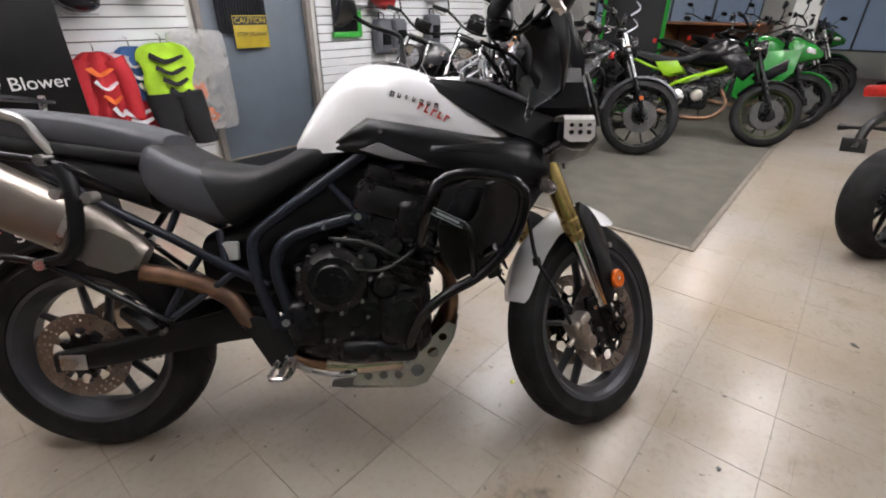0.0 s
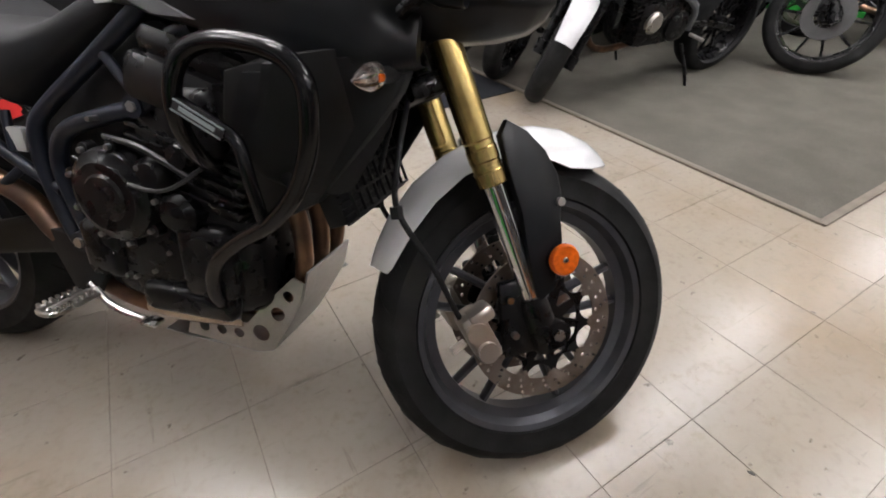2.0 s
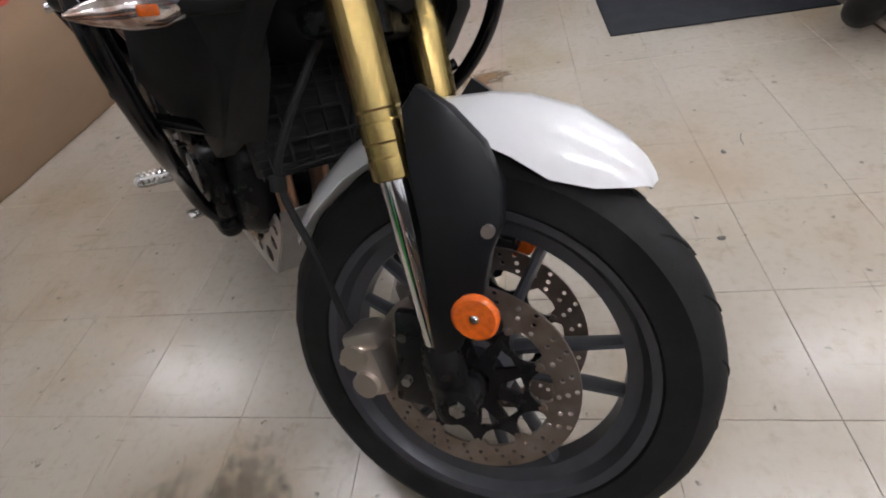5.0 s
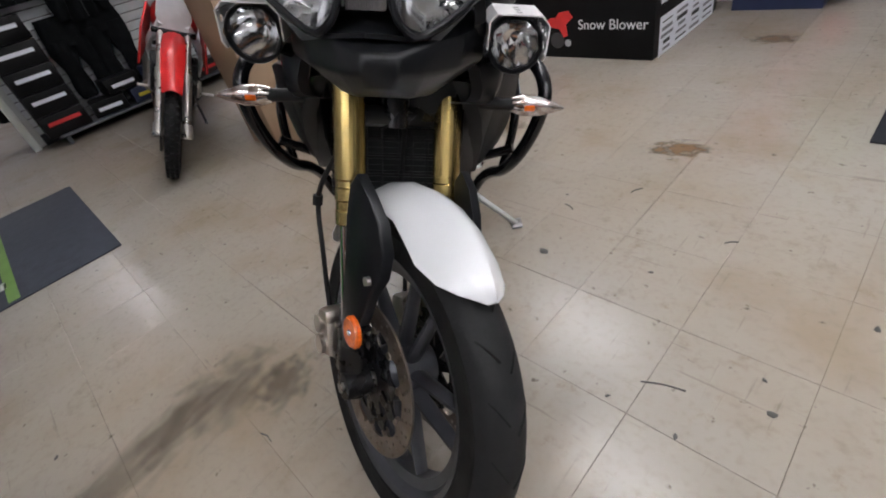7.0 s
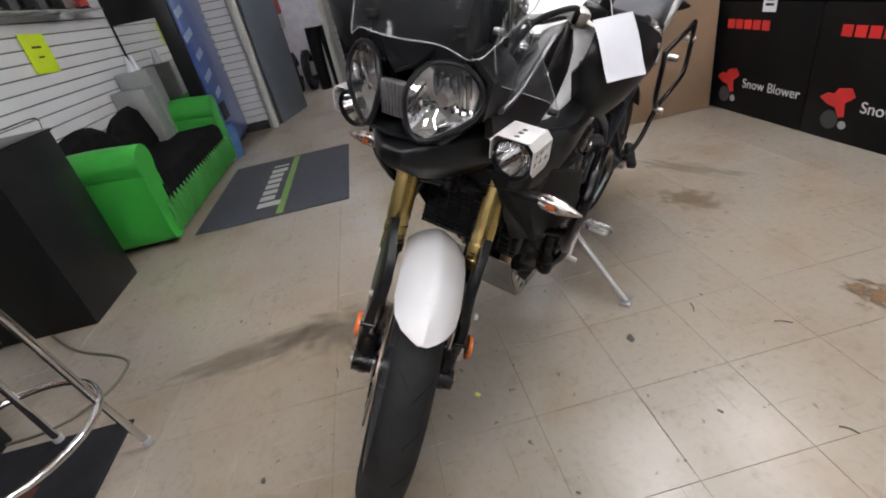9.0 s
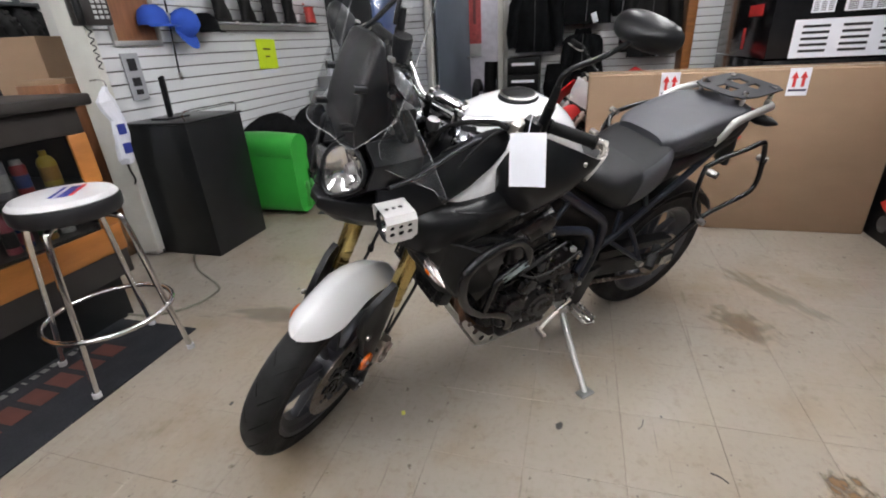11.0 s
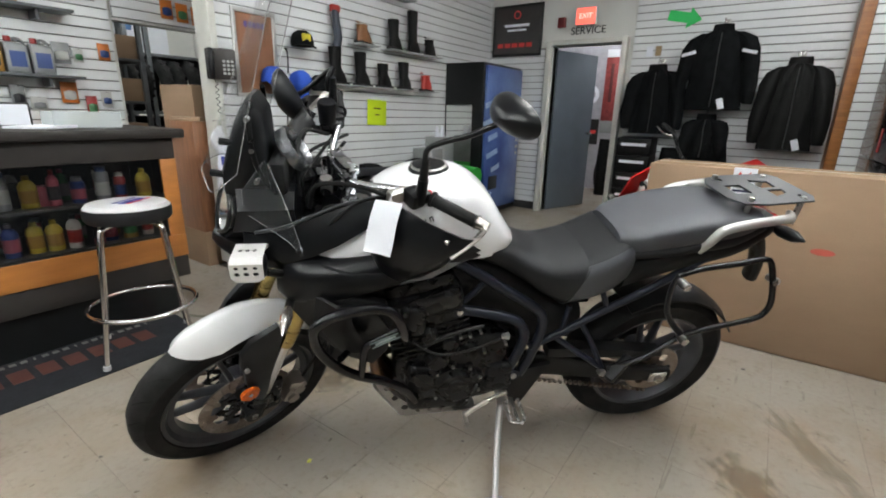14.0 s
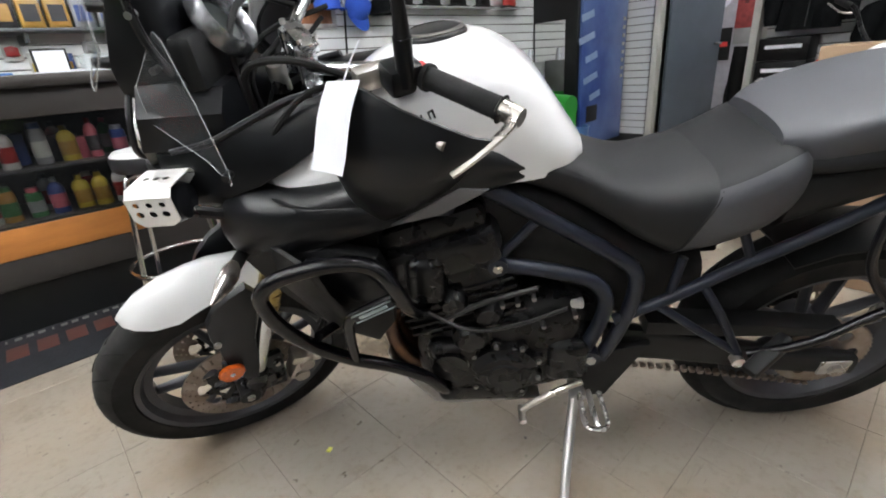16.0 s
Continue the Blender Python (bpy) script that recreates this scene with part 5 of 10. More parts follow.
for s in (-1, 1):
    bm = B()
    c = Vector((0.768, -0.165, 0.552)) if s < 0 else Vector((0.83, 0.155, 0.415))
    r = 0.092 if s < 0 else 0.082
    to = Matrix.Translation(c) @ pose(0, 0, 0, -90 * s, 0, 0)
    lt(bm, [(0, 0.045), (r * 0.45, 0.045), (r * 0.5, 0.040), (r * 0.72, 0.040), (r * 0.78, 0.034), (r * 0.95, 0.028), (r, 0.015), (r, -0.02), (0, -0.02)], to, 40, closed=False)
    part("clutch_cover" if s < 0 else "generator_cover", bm, ENGB, eng, "round black engine cover")
    for k in range(9):
        a = 2 * math.pi * k / 9
        at_ = to @ Matrix.Translation((r * 1.04 * math.cos(a), r * 1.04 * math.sin(a), 0))
        part("cover_boss", lt(B(), [(0, 0.022), (0.013, 0.020), (0.014, 0.0), (0, 0.0)], at_, 10, closed=False), ENGB, eng)
        part("engine_bolt", lt(B(), [(0, 0.030), (0.0055, 0.029), (0.006, 0.021), (0, 0.021)], at_, 8, closed=False), DULLB, eng, "dull steel engine bolt")
    rr = random.Random(5 + s)
    for k in range(11):
        x, z = rr.uniform(0.68, 1.0), rr.uniform(0.33, 0.72)
        y = s * (0.168 if z < 0.56 else 0.172 + 0.01)
        part("engine_bolt", cy(B(), (x, y - s * 0.02, z), (x, y + s * 0.004, z), 0.0050, n=8), DULLB, eng, "dull steel engine bolt")
    for cc, ss, bb_ in (((0.94, 0.16, 0.43), (0.12, 0.05, 0.16), 0.024), ((0.88, 0.16, 0.335), (0.22, 0.05, 0.07), 0.024), ((0.68, 0.15, 0.42), (0.10, 0.05, 0.13), 0.024), ((0.98, 0.17, 0.70), (0.08, 0.05, 0.12), 0.024)):
        part("engine_cover", bx(B(), (cc[0], s * cc[1], cc[2]), ss, bb_, seg=4), ENGB, eng, "black bolted engine cover")
    for ex_, ez_, er_ in ((0.90, 0.53, 0.040), (0.86, 0.60, 0.034), (0.93, 0.64, 0.030)):
        part("engine_cover", lt(B(), [(0, 0.04), (er_ * 0.7, 0.038), (er_, 0.025), (er_ * 1.05, -0.02)], Matrix.Translation((ex_, s * 0.155, ez_)) @ pose(0, 0, 0, -90 * s, 0, 0), 20, closed=False), ENGB, eng, "round black engine cover")
    part("engine_cover", cy(B(), (0.95, s * 0.16, 0.45), (0.95, s * 0.195, 0.45), 0.042, n=24), ENGB, eng, "round black engine cover")
    bm = B()
    tb(bm, [(0.70, s * 0.19, 0.62), (0.80, s * 0.2, 0.59), (0.90, s * 0.2, 0.58), (1.0, s * 0.19, 0.64)], 0.004, n=7)
    tb(bm, [(0.76, s * 0.17, 0.66), (0.86, s * 0.19, 0.65), (0.96, s * 0.19, 0.60)], 0.006, n=7)
    part("engine_hose", bm, mat("grey_hose", (0.022, 0.022, 0.022), 0.4, vary=0.2), eng, "thin hose across the engine")
# radiator
bm = B()
rm = Matrix.Translation((1.165, 0, 0.65)) @ pose(0, 0, 0, 0, -22, 0)
bx(bm, (0, 0, 0), (0.04, 0.30, 0.25), 0.006, rm)
rad = part("radiator", bm, ROUGHB, bike, "black radiator behind the fork")
for k in range(20):
    part("fin", bx(B(), (0.022, 0, -0.125 + 0.013 * k), (0.006, 0.30, 0.004), 0.0, rm), ROUGHB, rad)
bm = B()
for k in range(9):
    bx(bm, (0.040, -0.135 + 0.03375 * k, 0.0), (0.006, 0.005, 0.24), 0.001, rm)
for k in range(7):
    bx(bm, (0.040, 0, -0.117 + 0.039 * k), (0.006, 0.275, 0.005), 0.001, rm)
part("radiator_grille", bm, ROUGHB, bike, "black radiator guard grille")
bm = sup(B(), [(0.98, 0.12, 0.70, 0.88, 3), (1.10, 0.16, 0.68, 0.90, 3), (1.22, 0.15, 0.70, 0.90, 3), (1.30, 0.12, 0.76, 0.90, 3)], 20, 2)
part("airbox", bm, ROUGHB, bike, "black airbox behind the fairing")
bm = sup(B(), [(0.40, 0.10, 0.52, 0.66, 3), (0.55, 0.10, 0.46, 0.72, 3), (0.70, 0.11, 0.58, 0.84, 3), (0.85, 0.12, 0.68, 0.88, 3), (0.98, 0.12, 0.72, 0.88, 3)], 20, 2)
part("inner_body", bm, ROUGHB, bike, "dark bodywork under seat and tank")
# exhaust headers and silencer
bm = B()
for k, y in enumerate((-0.075, 0.0, 0.075)):
    bm = B()
    tb(bm, [(0.98, y, 0.60), (1.07, y, 0.55), (1.095, y, 0.45), (1.07, y * 0.8, 0.34), (1.00, y * 0.6, 0.275), (0.88, y * 0.5, 0.255)], 0.019, n=14)
    part("exhaust_header", bm, COPPER, bike, "heat-tinted exhaust header")
bm = B()
tb(bm, [(0.92, -0.02, 0.25), (0.78, -0.09, 0.255), (0.62, -0.11, 0.30), (0.52, -0.125, 0.42), (0.47, -0.135, 0.50), (0.38, -0.155, 0.555), (0.28, -0.185, 0.59)], 0.024, n=16)
part("exhaust_pipe", bm, COPPER, bike, "brown heat-tinted exhaust pipe")
bm = B()
tb(bm, [(0.94, -0.075, 0.262), (0.80, -0.095, 0.265), (0.72, -0.10, 0.275)], 0.032, n=16)
part("collector", bm, mat("bright_collector", (0.62, 0.52, 0.42), 0.25, metal=1.0, vary=0.3), bike, "bright exhaust collector")
ea, eb = Vector((0.30, -0.185, 0.625)), Vector((-0.20, -0.215, 0.90))
d = (eb - ea).normalized()
u, w, q = frame_of(d)
up = (Vector((0, 0, 1)) - d * d.z).normalized()
side_v = d.cross(up)
bm = B()
secs = []
for t, r in ((0.0, 0.030), (0.05, 0.042), (0.20, 0.060), (0.22, 0.063), (0.94, 0.066), (0.97, 0.062), (1.0, 0.05)):
    p = ea.lerp(eb, t)
    secs.append([p + up * (r * 1.1 * math.copysign(abs(math.sin(a)) ** 0.85, math.sin(a))) + side_v * (r * 0.88 * math.copysign(abs(math.cos(a)) ** 0.85, math.cos(a))) for a in [2 * math.pi * k / 28 for k in range(28)]])
lf(bm, secs)
ex = part("silencer", bm, TITAN, bike, "brushed metal silencer")
bm = B()
for t in (0.30, 0.75):
    p = ea.lerp(eb, t)
    secs = [[p + d * o + up * ((0.066) * 1.11 * math.copysign(abs(math.sin(a)) ** 0.85, math.sin(a))) + side_v * (0.066 * 0.9 * math.copysign(abs(math.cos(a)) ** 0.85, math.cos(a))) for a in [2 * math.pi * k / 28 for k in range(28)]] for o in (-0.007, 0.007)]
    lf(bm, secs)
part("silencer_strap", bm, STEEL, ex, "bright strap")
bm = B()
p = ea.lerp(eb, 0.62)
lt(bm, [(0, 0.003), (0.024, 0.003), (0.024, 0), (0, 0)], Matrix.Translation(p - Vector((0, 0.064, 0))) @ pose(0, 0, 0, 90, 0, 0), 20, closed=False)
part("silencer_badge", bm, mat("yellow_badge", (0.75, 0.65, 0.05), 0.4), ex, "round yellow badge")
bm = B()
secs = []
for t, wd in ((0.0, 0.02), (0.05, 0.045), (0.16, 0.05), (0.25, 0.02)):
    p = ea.lerp(eb, t)
    r = 0.045 + 0.08 * t
    secs.append([p - side_v * 0 + Vector((0, -1, 0)) * (r * 0.92 + 0.006) + up * (wd * k) for k in (-1, -0.4, 0.4, 1)])
lf(bm, secs, closed=False, caps=False)
part("heat_shield", bm, TITAN, ex, "bright heat shield with round badge")

# frame tubes
FT = ([(0.90, 0.135, 0.90), (0.849, 0.13, 0.873), (0.725, 0.13, 0.788), (0.60, 0.132, 0.702), (0.555, 0.135, 0.655), (0.553, 0.14, 0.58), (0.575, 0.142, 0.48), (0.60, 0.142, 0.41)],
      [(0.87, 0.152, 0.73), (0.835, 0.152, 0.715), (0.72, 0.15, 0.685), (0.645, 0.15, 0.655), (0.612, 0.15, 0.60), (0.618, 0.15, 0.53), (0.648, 0.15, 0.43)],
      [(0.96, 0.14, 0.85), (0.91, 0.145, 0.83), (0.875, 0.148, 0.785), (0.84, 0.152, 0.715)],
      [(0.765, 0.138, 0.80), (0.84, 0.150, 0.722)],
      [(0.585, 0.14, 0.53), (0.48, 0.14, 0.585), (0.34, 0.135, 0.668), (0.20, 0.13, 0.745), (0.02, 0.12, 0.86)],
      [(0.415, 0.140, 0.62), (0.37, 0.155, 0.55), (0.315, 0.175, 0.445)], [(0.505, 0.142, 0.575), (0.40, 0.16, 0.50), (0.310, 0.175, 0.440)],
      [(0.46, 0.12, 0.68), (0.475, 0.135, 0.60)], [(0.33, 0.13, 0.67), (0.36, 0.12, 0.74)])
for s in (-1, 1):
    for k, pts in enumerate(FT):
        bm = B()
        tb(bm, [(x, s * y, z) for x, y, z in pts], 0.0165 if k < 2 else (0.014 if k == 2 else (0.013 if k == 4 else 0.0095)), n=12, sub=4)
        part("frame_tube", bm, FRAMEB, bike, "blue-black painted frame tube")
    bm = B()
    cy(bm, (0.838, s * 0.14, 0.718), (0.838, s * 0.172, 0.718), 0.020, n=16)
    part("frame_lug", cy(B(), (0.63, s * 0.13, 0.43), (0.63, s * 0.17, 0.43), 0.022, n=16), FRAMEB, bike, "round frame lug")
    part("frame_lug", bm, FRAMEB, bike, "round frame lug")
    bm = B()
    cy(bm, (0.838, s * 0.17, 0.718), (0.838, s * 0.176, 0.718), 0.010, n=6)
    part("frame_bolt", cy(B(), (0.63, s * 0.168, 0.43), (0.63, s * 0.176, 0.43), 0.011, n=6), STEEL, bike)
    part("frame_bolt", bm, STEEL, bike)
    bm = B()
    bx(bm, (0.487 if s < 0 else 0.665, s * 0.125, 0.625 if s < 0 else 0.57), (0.045, 0.02, 0.05) if s < 0 else (0.03, 0.02, 0.02), 0.004)
    part("control_box", bm, mat("pale_grey_plastic", (0.5, 0.51, 0.5), 0.4), bike, "small pale grey box")
    # foot peg hanger and pegs
    bm = B()
    panel(bm, [(0.49, 0.145, 0.445), (0.65, 0.15, 0.42), (0.66, 0.15, 0.36), (0.62, 0.165, 0.29), (0.58, 0.165, 0.29), (0.53, 0.15, 0.37)], 0.018, 0.004, s)
    part("peg_hanger", bm, ROUGHB, bike, "black peg hanger plate")
    bm = B()
    c0 = Vector((0.625, s * 0.165, 0.315))
    bx(bm, c0 + Vector((0, s * 0.055, 0)), (0.012, 0.10, 0.016), 0.003)
    tb(bm, [c0 + Vector((-0.024, s * 0.01, 0)), c0 + Vector((-0.026, s * 0.09, 0)), c0 + Vector((-0.012, s * 0.108, 0)), c0 + Vector((0.012, s * 0.108, 0)), c0 + Vector((0.026, s * 0.09, 0)), c0 + Vector((0.024, s * 0.01, 0))], 0.006, n=8, sub=2)
    for k in range(7):
        for dx in (-0.024, 0.024):
            bx(bm, c0 + Vector((dx, s * (0.02 + 0.013 * k), 0.008)), (0.008, 0.006, 0.010), 0.001)
    part("foot_peg", bm, STEEL, bike, "serrated steel foot peg")
    bm = B()
    p0 = Vector((0.315, s * 0.175, 0.43))
    bx(bm, p0 + Vector((-0.04, s * 0.045, 0.015)), (0.12, 0.035, 0.03), 0.008, Matrix.Translation(p0) @ pose(0, 0, 0, 0, 22, s * 30) @ Matrix.Translation(-p0))
    part("pillion_peg", bm, ROUGHB, bike, "folded black pillion peg")
    bm = B()
    cy(bm, p0, p0 + Vector((0, s * 0.02, 0)), 0.014, n=12)
    part("peg_bolt", bm, STEEL, bike)
    # swing arm
    bm = B()
    secs = []
    for x, z, hz, yy in ((0.58, 0.42, 0.05, 0.10), (0.45, 0.405, 0.048, 0.105), (0.30, 0.375, 0.040, 0.112), (0.15, 0.342, 0.034, 0.115), (-0.015, 0.318, 0.030, 0.115)):
        secs.append([(x, s * (yy + 0.018 * math.copysign(abs(math.cos(a)) ** 0.5, math.cos(a))), z + hz * math.copysign(abs(math.sin(a)) ** 0.5, math.sin(a))) for a in [2 * math.pi * k / 16 for k in range(16)]])
    lf(bm, secs)
    part("swing_arm", bm, ROUGHB, bike, "black cast swing arm")
    bm = B()
    cy(bm, AX_R + Vector((0, s * 0.13, 0)), AX_R + Vector((0, s * 0.148, 0)), 0.018, n=6)
    bx(bm, AX_R + Vector((0, s * 0.134, 0)), (0.07, 0.006, 0.045), 0.003)
    part("rear_axle_nut", bm, STEEL, bike, "steel axle nut and adjuster")
    # crash bar loop
    CB = [(0.960, 0.11, 0.305), (0.962, 0.16, 0.335), (0.972, 0.20, 0.39), (1.005, 0.222, 0.462), (1.07, 0.236, 0.520), (1.145, 0.252, 0.568), (1.203, 0.268, 0.628), (1.238, 0.284, 0.695), (1.250, 0.295, 0.755), (1.244, 0.298, 0.795), (1.205, 0.292, 0.822),
          (1.13, 0.278, 0.832), (1.075, 0.270, 0.826), (1.043, 0.270, 0.808), (1.024, 0.272, 0.772), (1.01, 0.258, 0.715), (0.998, 0.21, 0.65), (0.99, 0.15, 0.61)]
    bm = B()
    tb(bm, [(x, s * y, z) for x, y, z in CB], 0.0142, n=14, sub=5)
    crash = part("crash_bar", bm, GLOSSB, bike, "gloss black tubular crash bar")
    bm = tb(B(), [(1.135, s * 0.252, 0.562), (1.128, s * 0.266, 0.64), (1.118, s * 0.27, 0.695), (1.085, s * 0.270, 0.718), (1.020, s * 0.270, 0.752)], 0.0105, n=10)
    part("crash_bar_brace", bm, GLOSSB, crash, "gloss black brace")
    bm = tb(B(), [(1.19, s * 0.262, 0.648), (1.16, s * 0.17, 0.60), (1.12, s * 0.10, 0.55)], 0.0105, n=10)
    part("crash_bar_brace", bm, GLOSSB, crash, "gloss black brace")
    bm = B()
    lbl = Matrix.Translation((1.066, s * 0.281, 0.727)) @ pose(0, 0, 0, 0, 26, 0)
    bx(bm, (0, 0, 0), (0.085, 0.004, 0.017), 0.001, lbl)
    st = part("maker_sticker", bm, INK, crash, "black sticker with pale border")
    bm = B()
    for z in (-0.008, 0.008):
        bx(bm, (0, s * 0.003, z), (0.085, 0.002, 0.002), 0, lbl)
    bx(bm, (0, s * 0.003, 0), (0.06, 0.002, 0.006), 0, lbl)
    part("sticker_print", bm, mat("pale_print", (0.28, 0.33, 0.34), 0.4), st)
    # pannier frame
    PF = [(0.17, 0.19, 0.835), (0.11, 0.21, 0.872), (0.0, 0.222, 0.895), (-0.06, 0.224, 0.908), (-0.105, 0.224, 0.89), (-0.16, 0.232, 0.765), (-0.158, 0.236, 0.71), (-0.12, 0.236, 0.682), (0.0, 0.225, 0.645), (0.085, 0.21, 0.60), (0.20, 0.205, 0.505), (0.30, 0.185, 0.45)]
    if s < 0:  # set further out, round the silencer
        PF = [(0.25, 0.17, 0.79), (0.215, 0.25, 0.845), (0.165, 0.27, 0.870), (0.10, 0.272, 0.882), (0.0, 0.274, 0.892), (-0.09, 0.274, 0.888), (-0.13, 0.274, 0.855), (-0.165, 0.274, 0.755), (-0.16, 0.274, 0.71), (-0.12, 0.274, 0.685), (0.0, 0.272, 0.662), (0.12, 0.27, 0.635), (0.20, 0.24, 0.57), (0.30, 0.195, 0.475), (0.34, 0.185, 0.45)]
    bm = B()
    tb(bm, [(x, s * y, z) for x, y, z in PF], 0.0095, n=10, sub=5)
    pf = part("pannier_frame", bm, GLOSSB, bike, "black tubular pannier frame")
    bm = B()
    tb(bm, [(0.165, s * 0.19, 0.835), (0.183, s * 0.20, 0.80), (0.175, s * 0.205, 0.72), (0.14, s * 0.205, 0.66), (0.085, s * 0.207, 0.605)] if s > 0 else [(0.185, -0.268, 0.864), (0.206, -0.271, 0.815), (0.207, -0.273, 0.745), (0.196, -0.273, 0.685), (0.172, -0.272, 0.652), (0.122, -0.270, 0.637)], 0.013 if s > 0 else 0.017, n=10, flat=0.6)
    part("pannier_bracket", bm, SATIN, pf, "flat black bracket")
    for x, z in ((-0.14, 0.83), (0.09, 0.60), (0.165, 0.825)) if s > 0 else ((0.185, 0.80), (0.122, 0.638), (0.25, 0.79), (0.165, 0.875)):
        y0 = 0.205 if s > 0 else 0.26
        part("pannier_knob", cy(B(), (x, s * y0, z), (x, s * (y0 + 0.035), z), 0.013, n=12), STEEL, pf, "bright mounting knob")
    # grab rail
    bm = B()
    tb(bm, [(0.085, s * 0.135, 0.89), (0.068, s * 0.148, 0.925), (0.040, s * 0.154, 0.968), (-0.03, s * 0.154, 0.988), (-0.12, s * 0.150, 0.998), (-0.19, s * 0.140, 1.002), (-0.215, s * 0.11, 1.0)], 0.0115, n=10, sub=5, flat=1.3)
    part("grab_rail", bm, SILV, bike, "silver grab rail")
# seat
bm = sup(B(), [(0.455, 0.153, 0.686, 0.862, 3.6), (0.55, 0.143, 0.722, 0.846, 3.2), (0.62, 0.126, 0.762, 0.868, 3), (0.69, 0.112, 0.802, 0.905, 2.8), (0.76, 0.118, 0.842, 0.926, 2.8), (0.83, 0.120, 0.874, 0.920, 2.6)], 36, 5)


def seat_shear(b_):
    """Slants the seam between seat and bolster: forward at the bottom."""
    for v in b_.verts:
        v.co.x += 0.42 * (0.80 - v.co.z) * max(0.0, 1 - abs(v.co.x - 0.455) / 0.16)
    return b_


seat_shear(bm)
seat = part("rider_seat", bm, VINYL, bike, "black vinyl rider seat")
bm = sup(B(), [(0.262, 0.085, 0.82, 0.885, 2.6), (0.285, 0.128, 0.78, 0.915, 3.2), (0.33, 0.148, 0.735, 0.919, 3.8), (0.40, 0.154, 0.698, 0.887, 3.8), (0.455, 0.1535, 0.686, 0.862, 3.6)], 36, 5)
seat_shear(bm)
dup = bm.copy()
part("seat_bolster", bm, VINYL, seat, "black vinyl raised rear of the seat")
dup.normal_update()
bmesh.ops.recalc_face_normals(dup, faces=dup.faces[:])
bmesh.ops.delete(dup, geom=[f for f in dup.faces if abs(f.normal.y) < 0.55 or f.calc_center_median().x > 0.50], context="FACES")
for v in dup.verts:
    v.co.y *= 1.012
for s in (-1, 1):
    half_ = dup.copy()
    bmesh.ops.delete(half_, geom=[v for v in half_.verts if v.co.y * s < 0], context="VERTS")
    part("seat_panel", half_, VINYL2, seat, "grey vinyl side panel of the seat")
dup.free()
ring = []
for k in range(40):
    a = 2 * math.pi * k / 40
    ca, sa = math.cos(a), math.sin(a)
    ring.append((0.4545 - 0.01 * max(0, sa), 0.1538 * math.copysign(abs(ca) ** (2 / 3.6), ca), 0.774 + 0.0885 * math.copysign(abs(sa) ** (2 / 3.6), sa)))
part("seam", seat_shear(tb(B(), ring, 0.0028, n=6, sub=1, closed=True)), VINYL, seat, "stitched seam")
bm = sup(B(), [(-0.165, 0.07, 0.955, 0.985, 2.6), (-0.13, 0.115, 0.940, 0.998, 3), (-0.04, 0.138, 0.920, 1.002, 4.6), (0.08, 0.145, 0.905, 0.993, 4.8), (0.20, 0.143, 0.885, 0.972, 4.8), (0.29, 0.132, 0.870, 0.948, 4), (0.335, 0.10, 0.880, 0.935, 2.6)], 32, 4)
ps = part("pillion_seat", bm, VINYL2, bike, "grey vinyl pillion seat")
bm = B()
secs = []
bm = sup(B(), [(-0.17, 0.10, 0.925, 0.965, 3), (-0.04, 0.140, 0.885, 0.95, 3.2), (0.10, 0.148, 0.872, 0.93, 3.2), (0.22, 0.146, 0.852, 0.915, 3.2), (0.31, 0.13, 0.845, 0.90, 3)], 28, 3)
part("pillion_edge", bm, VINYL, ps, "black lower edge of the pillion seat")
bm = sup(B(), [(-0.25, 0.06, 0.89, 0.955, 2.6), (-0.17, 0.10, 0.87, 0.955, 3), (-0.05, 0.13, 0.83, 0.93, 3), (0.15, 0.135, 0.78, 0.90, 3), (0.30, 0.13, 0.72, 0.86, 3)], 20, 2)
part("tail_cowl", bm, ROUGHB, bike, "black tail bodywork")
# luggage plate
bm = B()
slots = [[(-0.10, -0.05), (-0.02, -0.07), (-0.02, 0.0), (-0.09, 0.0)][::-1], [(-0.10, 0.02), (-0.03, 0.02), (-0.03, 0.07), (-0.09, 0.05)], [(0.05, -0.035), (0.12, -0.035), (0.12, 0.035), (0.05, 0.035)], circ((-0.13, 0.08), 0.012, 10), circ((0.10, 0.085), 0.012, 10), circ((0.10, -0.085), 0.012, 10)]
pl(bm, [(-0.18, -0.085), (-0.15, -0.12), (0.06, -0.125), (0.15, -0.11), (0.185, -0.06), (0.185, 0.06), (0.15, 0.11), (0.06, 0.125), (-0.15, 0.12), (-0.18, 0.085)], slots, 0.006, Matrix.Translation((-0.165, 0, 1.035)) @ pose(0, 0, 0, 0, 3, 0) @ Matrix.Diagonal((0.78, 0.92, 1, 1)))
rk = part("luggage_plate", bm, mat("dark_grey_plate", (0.035, 0.036, 0.041), 0.42, vary=0.2), bike, "dark grey slotted luggage plate")
bm = B()
for x in (-0.26, -0.075):
    for s in (-1, 1):
        part("plate_bolt", cy(B(), (x, s * 0.088, 0.955), (x, s * 0.088, 1.05), 0.009, n=10), STEEL, rk, "bright bolt")
